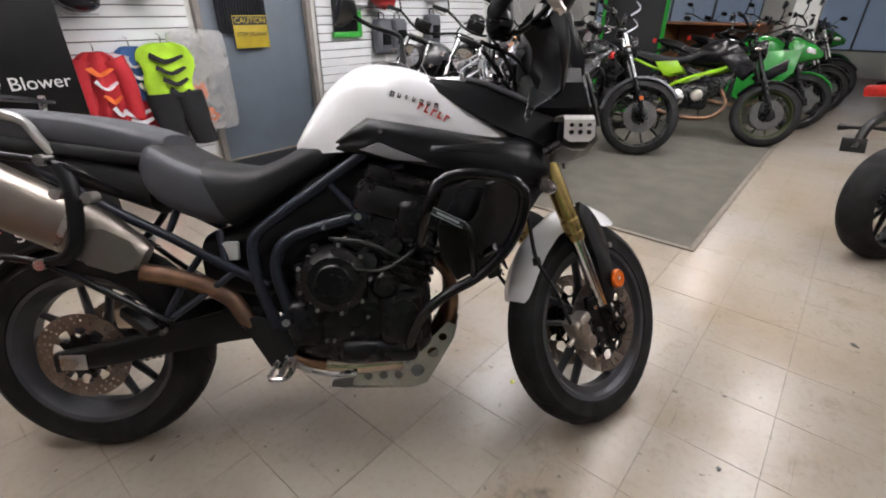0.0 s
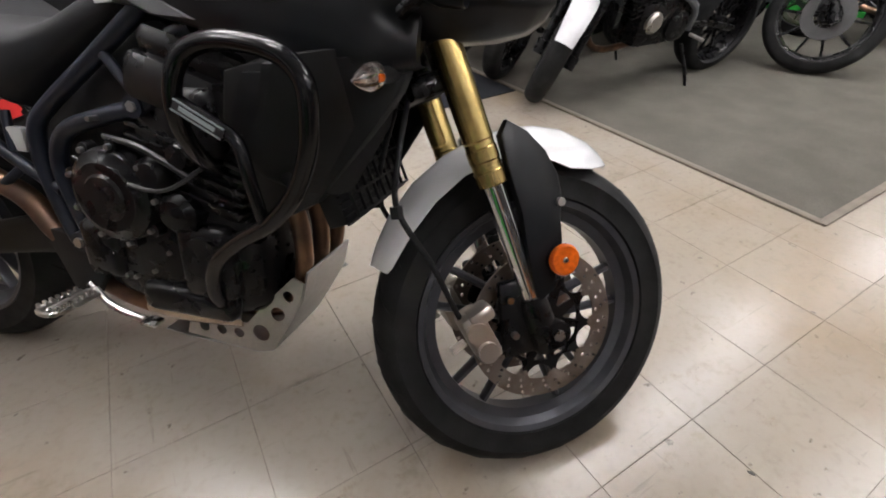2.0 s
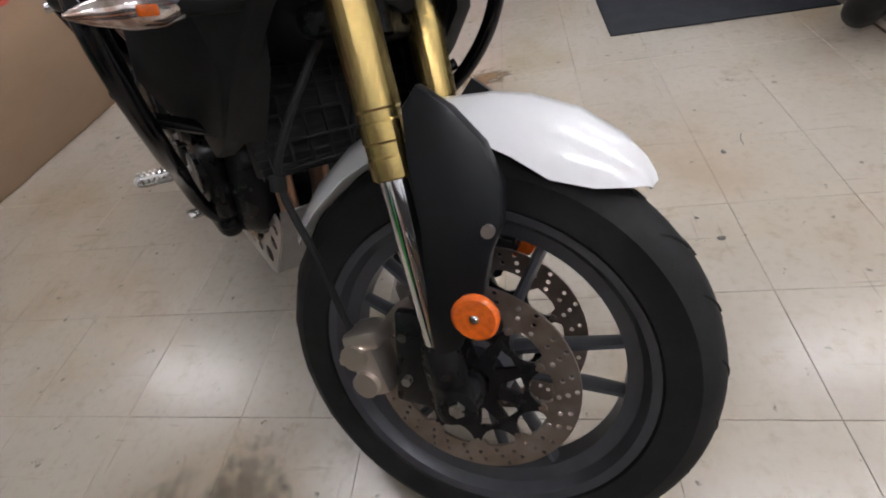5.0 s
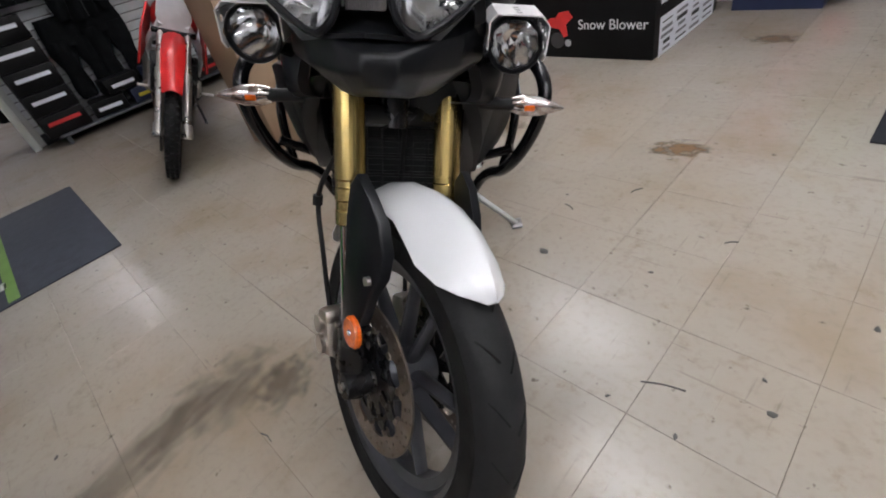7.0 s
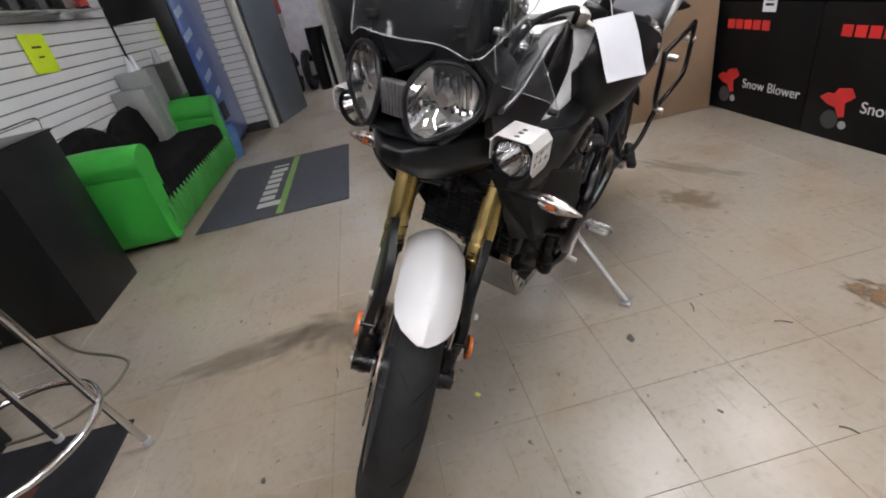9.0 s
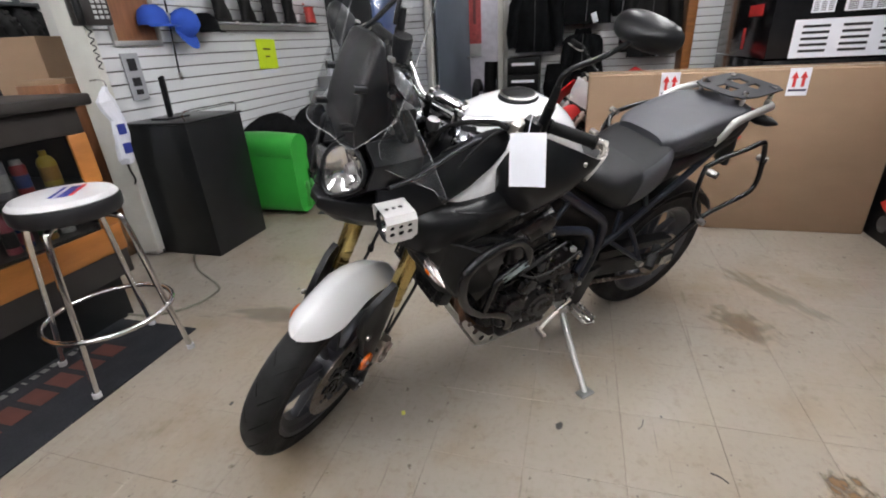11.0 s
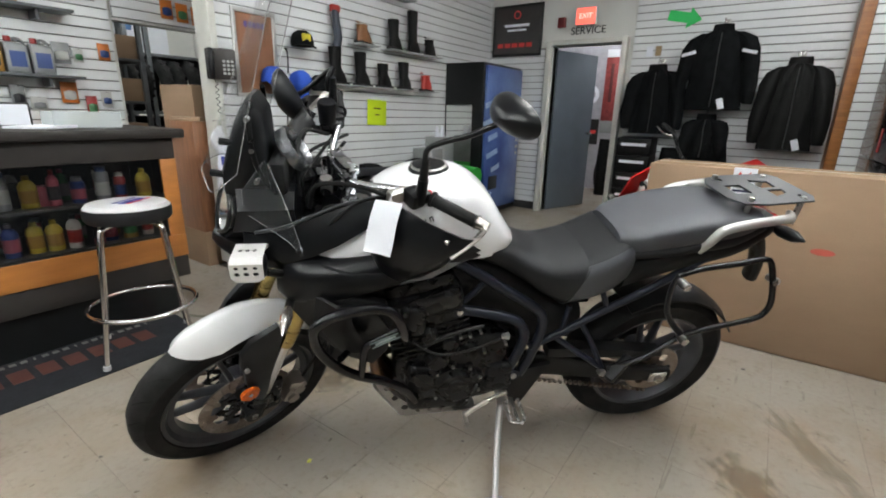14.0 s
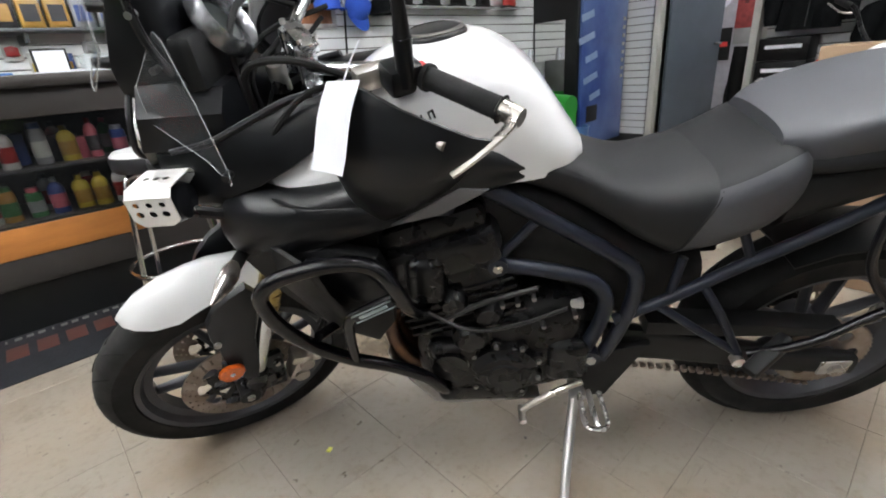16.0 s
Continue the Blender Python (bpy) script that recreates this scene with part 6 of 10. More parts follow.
# tail light, indicators and plate holder
bm = B()
bx(bm, (-0.255, 0, 0.93), (0.05, 0.11, 0.045), 0.012)
part("tail_light", bm, REDL, bike, "red tail light")
bm = B()
tb(bm, [(-0.20, 0, 0.90), (-0.26, 0, 0.84), (-0.295, 0, 0.76), (-0.30, 0, 0.69)], 0.026, n=10, flat=2.0)
part("tail_mudguard", bm, ROUGHB, bike, "black rear mudguard")
for s in (-1, 1):
    bm = B()
    secs = []
    for t, r in ((0, 0.012), (0.3, 0.022), (0.7, 0.020), (1.0, 0.004)):
        p = Vector((-0.235, s * 0.06, 0.925)).lerp(Vector((-0.255, s * 0.165, 0.93)), t)
        secs.append([p + Vector((0.8 * r * math.cos(2 * math.pi * k / 14), 0, r * math.sin(2 * math.pi * k / 14))) for k in range(14)])
    lf(bm, secs)
    part("rear_indicator", bm, SATIN, bike, "black rear indicator")
# rear hugger, chain guard and chain
bm = B()
secs = []
for a in range(60, 165, 15):
    ar = radians(a)
    secs.append([AX_R + Vector(((0.345 - 0.02 * abs(q) ** 2) * math.cos(ar), q * 0.085, (0.345 - 0.02 * abs(q) ** 2) * math.sin(ar))) for q in (-1, -0.6, 0, 0.6, 1)] + [AX_R + Vector(((0.338 - 0.02 * abs(q) ** 2) * math.cos(ar), q * 0.083, (0.338 - 0.02 * abs(q) ** 2) * math.sin(ar))) for q in (1, 0.6, 0, -0.6, -1)])
lf(bm, secs)
part("rear_hugger", bm, ROUGHB, bike, "black rear wheel hugger")
bm = B()
to = Matrix.Translation(AX_R + Vector((0, 0.092, 0))) @ pose(0, 0, 0, 90, 0, 0)
pl(bm, [(q * math.cos(2 * math.pi * k / 92), q * math.sin(2 * math.pi * k / 92)) for k in range(92) for q in ((0.110 if k % 2 else 0.104),)], [circ((0.065 * math.cos(2 * math.pi * k / 6), 0.065 * math.sin(2 * math.pi * k / 6)), 0.018, 10) for k in range(6)] + [circ((0, 0), 0.03, 16)], 0.006, to)
part("sprocket", bm, DISC, rw, "steel rear sprocket")
bm = B()
for z0, z1 in ((0.43, 0.455), (0.21, 0.33)):
    for k in range(26):
        p = Vector((0.038 + 0.537 * k / 25, 0.09, z0 + (z1 - z0) * k / 25))
        bx(bm, p, (0.013, 0.016, 0.013 if k % 2 else 0.009), 0.002)
tagged(part("chain", bm, DISC, bike), "steel drive chain on the left side", kind="stuff")
bm = B()
panel(bm, [(0.50, 0.128, 0.50), (0.25, 0.128, 0.475), (0.05, 0.128, 0.445), (0.05, 0.128, 0.425), (0.30, 0.128, 0.44), (0.50, 0.128, 0.46)], 0.05, 0.004, 1)
part("chain_guard", bm, ROUGHB, bike, "black chain guard")
bm = B()
bx(bm, (0.19, -0.10, 0.44), (0.07, 0.05, 0.06), 0.012)
part("rear_caliper", bm, mat("caliper_grey_gold", (0.42, 0.36, 0.30), 0.4), bike, "rear brake caliper")
# skid plate
SKID = mat("pale_skid_alloy", (0.46, 0.45, 0.43), 0.38, metal=0.8, vary=0.15, scale=14, fine=0.15, fscale=90)
for s in (-1, 1):
    bm = B()
    out = [(0.78, 0.205), (0.80, 0.262), (0.945, 0.262), (1.02, 0.345), (1.07, 0.395), (1.095, 0.385), (1.085, 0.345), (1.005, 0.205), (0.97, 0.19)]
    hol = [circ((0.83 + 0.045 * k, 0.232), 0.013, 12) for k in range(3)] + [circ((0.978, 0.243), 0.021, 14), circ((1.025, 0.300), 0.017, 14), circ((1.055, 0.348), 0.013, 12)]
    if s > 0:
        out = [(0.80, 0.20), (0.82, 0.232), (0.95, 0.232), (1.02, 0.305), (1.07, 0.372), (1.085, 0.365), (1.075, 0.335), (1.0, 0.205), (0.97, 0.19)]
        hol = [circ((1.048, 0.338), 0.010, 12), circ((1.018, 0.288), 0.013, 12), circ((0.982, 0.236), 0.013, 12), circ((0.935, 0.213), 0.009, 12), circ((0.890, 0.213), 0.009, 12), circ((0.848, 0.213), 0.009, 12)]
    pl(bm, out, hol, 0.003, Matrix.Translation((0.008, s * 0.098 + 0.0015, -0.008)) @ pose(0, 0, 0, 90, 0, 0))
    part("skid_side", bm, SKID, bike, "drilled aluminium skid plate side")
bm = B()
secs = []
for x, z in ((0.72, 0.200), (0.80, 0.192), (0.96, 0.188), (1.005, 0.20), (1.045, 0.265), (1.09, 0.345), (1.105, 0.41)):
    secs.append([(x + 0.008, -0.098, z - 0.008), (x + 0.008, 0.098, z - 0.008), (x + 0.005, 0.098, z - 0.005), (x + 0.005, -0.098, z - 0.005)])
lf(bm, secs)
part("skid_plate", bm, SKID, bike, "worn aluminium skid plate")
# side stand, shift lever, brake pedal
bm = B()
foot = BIKE.inverted() @ Vector((0.235, 0.796, 0.006))
top = Vector((0.645, 0.135, 0.285))
tb(bm, [top, top.lerp(foot, 0.5) + Vector((0.004, 0, 0)), foot], (0.013, 0.010), n=10, sub=3)
cy(bm, top + Vector((0, -0.03, 0.01)), top + Vector((0, 0.03, -0.005)), 0.02, n=12)
part("side_stand", bm, SILV, bike, "silver side stand holding the bike")
bm = B()
bx(bm, foot + Vector((0, 0, 0.0)), (0.06, 0.04, 0.008), 0.003, Matrix.Translation(foot) @ pose(0, 0, 0, LEAN, 0, 0) @ Matrix.Translation(-foot))
part("stand_foot", bm, DULLB, bike, "flat stand foot")
bm = B()
tb(bm, [(0.64, 0.165, 0.345), (0.70, 0.175, 0.325), (0.76, 0.18, 0.285), (0.785, 0.185, 0.265)], 0.008, n=8)
cy(bm, (0.785, 0.17, 0.262), (0.785, 0.215, 0.258), 0.009, n=10)
part("shift_lever", bm, ALU, bike, "bright shift lever")
bm = B()
tb(bm, [(0.62, -0.165, 0.33), (0.68, -0.175, 0.29), (0.76, -0.18, 0.275), (0.80, -0.185, 0.28)], 0.008, n=8)
bx(bm, (0.80, -0.195, 0.285), (0.035, 0.03, 0.010), 0.003)
part("brake_pedal", bm, STEEL, bike, "steel brake pedal")
# paper tag hanging from the bar
tg = thing("price_tag", pose(0.537, 0.594, 0.955), "white paper tag hanging from the handlebar", "tag")
bm = B()
secs = []
for k in range(7):
    t = k / 6
    row = [Vector((-0.028 + 0.056 * t + 0.004 * math.sin(5 * t) + 0.003 * q * q, 0.044 * q + 0.004 * t, 0.060 - 0.120 * t)) for q in (-1, -0.5, 0, 0.5, 1)]
    secs.append(row + [p - Vector((0.0010, 0, 0.0006)) for p in reversed(row)])
lf(bm, secs)
part("tag_paper", bm, PAPER, tg)
bm = B()
tb(bm, [(-0.026, 0, 0.058), (-0.04, 0.004, 0.085), (-0.055, 0.01, 0.11)], 0.0012, n=5)
part("tag_string", bm, PAPER, tg, "thin white string")


# ---- mats and carpet ----
def mat_slab(name, x0, x1, y0, y1, h, material, label, category, kind=""):
    bm = B()
    bx(bm, ((x0 + x1) / 2, (y0 + y1) / 2, h / 2), (x1 - x0, y1 - y0, h), min(0.003, h * 0.4))
    return solo(name, bm, material, label, category, kind=kind)


mat_slab("carpet", 2.06, 12.9, -0.03, 3.58, 0.008, CARPET, "flat grey-green showroom carpet with brown edge trim", "carpet", "structure")
bm = B()
bx(bm, (2.045, 1.77, 0.005), (0.035, 3.62, 0.010), 0.003)
bx(bm, (7.4, -0.045, 0.005), (10.74, 0.035, 0.010), 0.003)
solo("carpet_trim", bm, TRIM, "brown metal edge trim of the carpet", "trim", kind="structure")
mat_slab("rubber_mat", 1.10, 2.02, 1.78, 3.58, 0.007, RUBMAT, "dark ribbed rubber mat before the door", "mat")
m1 = thing("brand_mat", pose(-2.155, -0.77, 0), "dark blue-grey floor mat with a green stripe", "mat")
bm = B()
bx(bm, (0, 0, 0.004), (1.37, 1.04, 0.008), 0.003)
part("mat_base", bm, mat("navy_mat", (0.04, 0.045, 0.06), 0.9, vary=0.2, scale=20, fine=0.3, fscale=300, bump=0.4, bscale=300), m1)
GREENP = tint("green_print", (0.14, 0.25, 0.06), 0.85)
bm = B()
bx(bm, (0.0, 0.04, 0.0088), (1.32, 0.05, 0.0015))
part("stripe", bm, GREENP, m1, "green printed stripe")
for k, hgt in enumerate((0.17, 0.11, 0.11, 0.11, 0.11, 0.11, 0.13, 0.13)):
    bm = B()
    bx(bm, (0.44 - 0.128 * k, -0.09 + (hgt - 0.11) / 2, 0.0088), (0.085 if k < 7 else 0.035, hgt, 0.0015), 0.0)
    part("print_bar", bm, tint("pale_mat_print", (0.4, 0.41, 0.38), 0.85), m1, "pale printed bar")
m2 = thing("counter_mat", pose(1.18, -1.42, 0), "dark grey mat with faded red lettering bars", "mat")
bm = B()
bx(bm, (0, 0, 0.004), (2.04, 0.76, 0.008), 0.003)
part("mat_base", bm, RUBMAT, m2)
for k in range(9):
    bm = bx(B(), (-0.78 + 0.105 * k, 0.10, 0.0088), (0.075, 0.13, 0.0015))
    part("print_block", bm, tint("faded_red_print", (0.075, 0.020, 0.013), 0.85), m2, "faded red printed block")
for k in range(26):
    bm = bx(B(), (-0.85 + 0.042 * k, -0.05, 0.0088), (0.026 if k % 4 else 0.008, 0.03, 0.0015))
    part("print_line", bm, tint("faint_mat_print", (0.13, 0.13, 0.125), 0.85), m2, "" if k else "small pale printed bar")

# ---- parts counter with a glazed front ----
ct = thing("parts_counter", pose(0.045, -1.45, 0), "dark grey parts counter with glazed front and orange trim", "counter")
CL = 2.35
bm = B()
bx(bm, (CL / 2 + 0.02, -0.30, 0.12), (CL - 0.05, 0.48, 0.24))
part("plinth", bm, BLACKL, ct, "recessed black plinth")
bm = B()
bx(bm, (CL / 2, -0.30, 0.305), (CL, 0.60, 0.13), 0.004)
bx(bm, (CL / 2, -0.59, 0.70), (CL, 0.02, 0.66))
bx(bm, (CL / 2, -0.012, 1.0), (CL, 0.024, 0.12), 0.004)
bx(bm, (0.012, -0.30, 0.66), (0.024, 0.56, 0.62), 0.003)
bx(bm, (CL - 0.012, -0.30, 0.66), (0.024, 0.56, 0.62), 0.003)
part("carcass", bm, LAMIN, ct, "dark grey laminate carcass")
bm = B()
bx(bm, (CL / 2 - 0.02, -0.29, 1.08), (CL + 0.06, 0.68, 0.05), 0.012)
part("worktop", bm, LAMIN, ct, "dark grey rounded worktop")
ORW = mat("orange_wood", (0.42, 0.16, 0.035), 0.42, vary=0.25, scale=4, stretch=(1, 6, 6), fine=0.15, fscale=30)
bm = B()
bx(bm, (CL / 2, 0.004, 0.435), (CL, 0.012, 0.13), 0.003)
part("trim_board", bm, ORW, ct, "orange wooden trim board")
bm = B()
bx(bm, (0.045, 0.004, 0.72), (0.085, 0.012, 0.44), 0.003)
part("trim_post", bm, ORW, ct, "orange wooden end post")
bm = B()
for z in (0.50, 0.725):
    bx(bm, (CL / 2, -0.30, z), (CL - 0.06, 0.54, 0.012))
part("shelf", bm, mat("grey_shelf", (0.09, 0.09, 0.09), 0.4, vary=0.1), ct, "grey display shelves")
bm = B()
bx(bm, (CL / 2 + 0.04, -0.008, 0.72), (CL - 0.1, 0.005, 0.44))
# dark tint in the pane stands for the counter's unlit inside
part("glass_pane", bm, mat("dimming_counter_glass", (0.012, 0.013, 0.014), 0.03, alpha=0.30, spec=0.5), ct, "glass front tinted dark to dim the inside")

BCOL = [tint("bottle_black", (0.024, 0.024, 0.028), 0.35), tint("bottle_white", (0.519, 0.519, 0.494), 0.35), tint("bottle_blue", (0.024, 0.056, 0.200), 0.35), tint("bottle_red", (0.319, 0.024, 0.024), 0.35), tint("bottle_gold", (0.360, 0.200, 0.040), 0.35),
        tint("bottle_grey", (0.239, 0.248, 0.255), 0.35), tint("bottle_green", (0.048, 0.175, 0.064), 0.35), tint("bottle_pink", (0.439, 0.096, 0.128), 0.35), tint("bottle_yellow", (0.478, 0.360, 0.040), 0.35)]
rb = random.Random(3)


def bottle(r, h, body, lab, cap, can=False):
    ob = thing("spray_can" if can else "bottle", I4.copy(), "labelled spray can on the shelf" if can else "labelled plastic bottle on the shelf", "can" if can else "bottle", "goods in the counter")
    bm = B()
    if can:
        prof = [(0, 0), (r, 0.002), (r, h * 0.80), (r * 0.8, h * 0.86), (0, h * 0.86)]
    else:
        prof = [(0, 0), (r, 0.003), (r, h * 0.68), (r * 0.75, h * 0.80), (r * 0.36, h * 0.86), (r * 0.36, h * 0.90), (0, h * 0.90)]
    lt(bm, prof, I4, 16, closed=False)
    part("body", bm, body, ob)
    bm = B()
    lt(bm, [(0, h * (0.82 if can else 0.88)), (r * (0.78 if can else 0.42), h * (0.82 if can else 0.88)), (r * (0.7 if can else 0.4), h), (0, h)], I4, 14, closed=False)
    part("cap", bm, cap, ob)
    bm = B()
    lt(bm, [(r * 1.012, h * 0.18), (r * 1.012, h * 0.56)], I4, 16, closed=False)
    part("label_band", bm, lab, ob)
    return ob


protos = []
for k in range(12):
    can = k % 2 == 0
    protos.append(bottle(rb.uniform(0.026, 0.036), rb.uniform(0.13, 0.19), BCOL[(k * 5 + 1) % 9], BCOL[(k * 2 + 3) % 9], BCOL[(k * 7) % 9], can))
used = set()


def set_on(k, m):
    if k in used:
        return copy_thing(protos[k], m)
    used.add(k)
    protos[k].matrix_basis = m
    return protos[k]


for z, n in ((0.506, 22), (0.731, 12)):
    for k in range(n):
        x = 0.20 + k * (0.085 if z < 0.6 else 0.10) + rb.uniform(-0.012, 0.012)
        set_on(rb.randrange(12), pose(x, -1.53 - rb.uniform(0, 0.05), z, 0, 0, rb.uniform(0, 360)))
        if k % 2:
            set_on(rb.randrange(12), pose(x + 0.03, -1.68 - rb.uniform(0, 0.06), z, 0, 0, rb.uniform(0, 360)))


def carton(name, c, s, material, label, category="box", yaw=0.0, group="", flap=False, lid=None):
    """A closed box with slightly rounded edges and a tape seam."""
    ob = thing(name, pose(c[0], c[1], c[2], 0, 0, yaw), label, category, group)
    bm = B()
    bx(bm, (0, 0, s[2] / 2), s, min(0.006, 0.06 * min(s)))
    part("box_body", bm, material, ob)
    if flap:
        bm = B()
        bx(bm, (0, 0, s[2] + 0.0005), (s[0] * 0.98, 0.05, 0.002))
        part("tape", bm, lid or mat("packing_tape", (0.36, 0.26, 0.16), 0.3, vary=0.1), ob, "shiny packing tape")
    return ob


for k in range(7):
    carton("parts_pack", (0.62 + 0.13 * k, -1.60 - 0.03 * (k % 3), 0.731), (0.09, 0.06, 0.10 + 0.02 * (k % 3)), BCOL[(k * 2 + 7) % 9], "small coloured parts pack on the shelf", "pack", group="goods in the counter")
# things on the worktop
WT = 1.105
for k, (x, y, s, mt) in enumerate(((0.95, -1.62, (0.30, 0.22, 0.012), tint("blue_magazine", (0.05, 0.16, 0.45), 0.3)), (1.02, -1.60, (0.28, 0.21, 0.010), PAPER), (0.55, -1.66, (0.26, 0.2, 0.012), PAPER), (1.45, -1.7, (0.3, 0.22, 0.02), tint("blue_magazine", (0.05, 0.16, 0.45), 0.3)))):
    ob = thing("magazine", pose(x, y, WT + 0.013 * (k == 1), 0, 0, 8 + 17 * k), "magazine lying on the counter top", "magazine", "papers on the counter")
    bm = B()
    bx(bm, (0, 0, s[2] / 2), s, 0.002)
    part("cover", bm, mt, ob)
ob = thing("display_tray", pose(0.36, -1.74, WT), "clear plastic tray with small yellow bags", "tray")
bm = B()
for a in ((0, -0.09, 0.04, 0.30, 0.006, 0.08), (0, 0.09, 0.04, 0.30, 0.006, 0.08), (-0.15, 0, 0.04, 0.006, 0.18, 0.08), (0.15, 0, 0.04, 0.006, 0.18, 0.08), (0, 0, 0.004, 0.30, 0.18, 0.006)):
    bx(bm, a[:3], a[3:])
part("tray", bm, mat("tray_plastic", (0.7, 0.75, 0.76), 0.1, alpha=0.45), ob, "clear tray")
bm = sup(B(), [(-0.10, 0.02, 0.01, 0.03, 2), (-0.05, 0.06, 0.01, 0.07, 2), (0.02, 0.06, 0.01, 0.06, 2), (0.07, 0.02, 0.01, 0.03, 2)], 14, 2)
part("bag", bm, tint("olive_bag", (0.25, 0.24, 0.06), 0.4), ob, "yellow-green bag")
ob = thing("card_display", pose(0.62, -1.83, WT), "small framed card standing on the counter", "card")
bm = B()
bx(bm, (0, 0, 0.06), (0.14, 0.02, 0.12), 0.004)
part("frame", bm, BLACKL, ob)
bm = B()
bx(bm, (0, 0.0115, 0.06), (0.12, 0.002, 0.10))
part("card", bm, PAPER, ob)
# cash register terminal further along
ob = thing("card_terminal", pose(1.9, -1.8, WT), "dark grey till with a sloping keypad", "till")
bm = B()
bx(bm, (0, 0, 0.06), (0.32, 0.30, 0.12), 0.012)
part("till_body", bm, LAMIN, ob)
bm = B()
bx(bm, (0, 0.05, 0.15), (0.26, 0.16, 0.05), 0.01)
part("keypad", bm, BLACKL, ob)

# ---- bar stool ----
st = thing("bar_stool", pose(0.425, -1.17, 0), "chrome bar stool with white and black round seat", "stool")
bm = B()
lt(bm, [(0, 0.770), (0.12, 0.774), (0.165, 0.768), (0.180, 0.752), (0.176, 0.745), (0, 0.745)], I4, 40, closed=False)
seat2 = part("seat_top", bm, mat("white_vinyl", (0.72, 0.72, 0.73), 0.35, vary=0.05), st, "white vinyl seat top")
bm = B()
lt(bm, [(0, 0.748), (0.182, 0.748), (0.186, 0.735), (0.184, 0.70), (0.172, 0.684), (0, 0.684)], I4, 40, closed=False)
part("seat_side", bm, mat("black_vinyl_band", (0.02, 0.02, 0.022), 0.35, vary=0.1), st, "black vinyl side band")
bm = B()
for k in range(6):
    bx(bm, (-0.07 + 0.028 * k, 0.028, 0.7755), (0.022, 0.035, 0.0012))
    bx(bm, (-0.07 + 0.028 * k, -0.012, 0.7757), (0.022, 0.012, 0.0012))
part("seat_print", bm, tint("blue_print", (0.04, 0.06, 0.32), 0.4), seat2, "blue printed bars", m=pose(0, 0, 0, 0, 0, 35))
bm = B()
bx(bm, (-0.01, 0.052, 0.7756), (0.17, 0.012, 0.0012))
part("seat_print", bm, REDINK, seat2, "red printed bar", m=pose(0, 0, 0, 0, 0, 35))
for k in range(4):
    a = math.radians(25 + 90 * k)
    c, s = math.cos(a), math.sin(a)
    bm = B()
    tb(bm, [(0.10 * c, 0.10 * s, 0.678), (0.155 * c, 0.155 * s, 0.668), (0.178 * c, 0.178 * s, 0.635), (0.205 * c, 0.205 * s, 0.45), (0.235 * c, 0.235 * s, 0.22), (0.268 * c, 0.268 * s, 0.012)], 0.0125, n=12, sub=4)
    lg = part("leg", bm, CHROME, st, "chromed tube leg")
    bm = B()
    cy(bm, (0.268 * c, 0.268 * s, 0.0085), (0.267 * c, 0.267 * s, 0.03), 0.016, n=12)
    part("foot_cap", bm, mat("grey_rubber_foot", (0.35, 0.35, 0.35), 0.6), lg)
bm = B()
tb(bm, [(0.238 * math.cos(2 * math.pi * k / 32), 0.238 * math.sin(2 * math.pi * k / 32), 0.245) for k in range(32)], 0.0115, n=12, sub=1, closed=True)
part("foot_ring", bm, CHROME, st, "chromed foot ring")
st.matrix_basis = pose(0.425, -1.17, 0.008)

# ---- black podium with a tilted arm ----
pd = thing("podium", pose(-0.86, -1.755, 0), "black laminate display podium with a dark post", "podium")
bm = B()
bx(bm, (0, 0, 0.43), (0.50, 0.46, 0.86), 0.006)
part("cabinet", bm, BLACKL, pd)
bm = B()
bx(bm, (0, 0, 0.866), (0.52, 0.47, 0.014), 0.004)
part("top_board", bm, BLACKL, pd)
bm = B()
bx(bm, (0.06, -0.05, 0.878), (0.18, 0.14, 0.012), 0.004)
bx(bm, (0, 0, 0.12), (0.055, 0.02, 0.26), 0.006, Matrix.Translation((0.06, -0.05, 0.88)) @ pose(0, 0, 0, -6, 8, 20))
part("post", bm, SATIN, pd, "dark upright post")
bm = B()
tb(bm, [(-0.23, 0.21, 0.875), (-0.23, 0.21, 0.93), (0.0, 0.22, 0.935), (0.22, 0.21, 0.93), (0.22, 0.21, 0.875)], 0.004, n=8, sub=3)
part("rail", bm, CHROME, pd, "thin chrome rail")
# cable on the floor
bm = B()
tb(bm, [(-0.60, -1.74, 0.006), (-0.40, -1.52, 0.006), (-0.24, -1.24, 0.006), (-0.12, -1.20, 0.006), (0.0, -1.24, 0.006), (0.10, -1.36, 0.006), (0.12, -1.52, 0.006)], 0.006, n=8, sub=6)
solo("floor_cable", bm, mat("olive_cable", (0.12, 0.11, 0.08), 0.6), "dark cable lying in a loop on the floor", "cable")

# ---- green and black sofa ----
sf = thing("sofa", pose(-2.30, -1.98, 0), "bright green and black two-seat sofa", "sofa")
W2 = 0.93
for s in (-1, 1):
    bm = B()
    secs = []
    for y, top in ((0.02, 0.60), (0.10, 0.62), (0.35, 0.60), (0.56, 0.575), (0.62, 0.56)):
        secs.append([(s * (W2 - 0.10) + 0.105 * math.copysign(abs(math.cos(a)) ** 0.6, math.cos(a)), y, 0.03 + (top - 0.03) * (0.5 + 0.5 * math.copysign(abs(math.sin(a)) ** 0.45, math.sin(a)))) for a in [2 * math.pi * k / 24 for k in range(24)]])
    lf(bm, secs)
    tb(bm, [(s * (W2 - 0.10), 0.02, 0.545), (s * (W2 - 0.10), 0.35, 0.55), (s * (W2 - 0.10), 0.625, 0.53)], 0.115, n=20, sub=3)
    part("arm", bm, GREEN, sf, "rolled green vinyl arm")
bm = B()
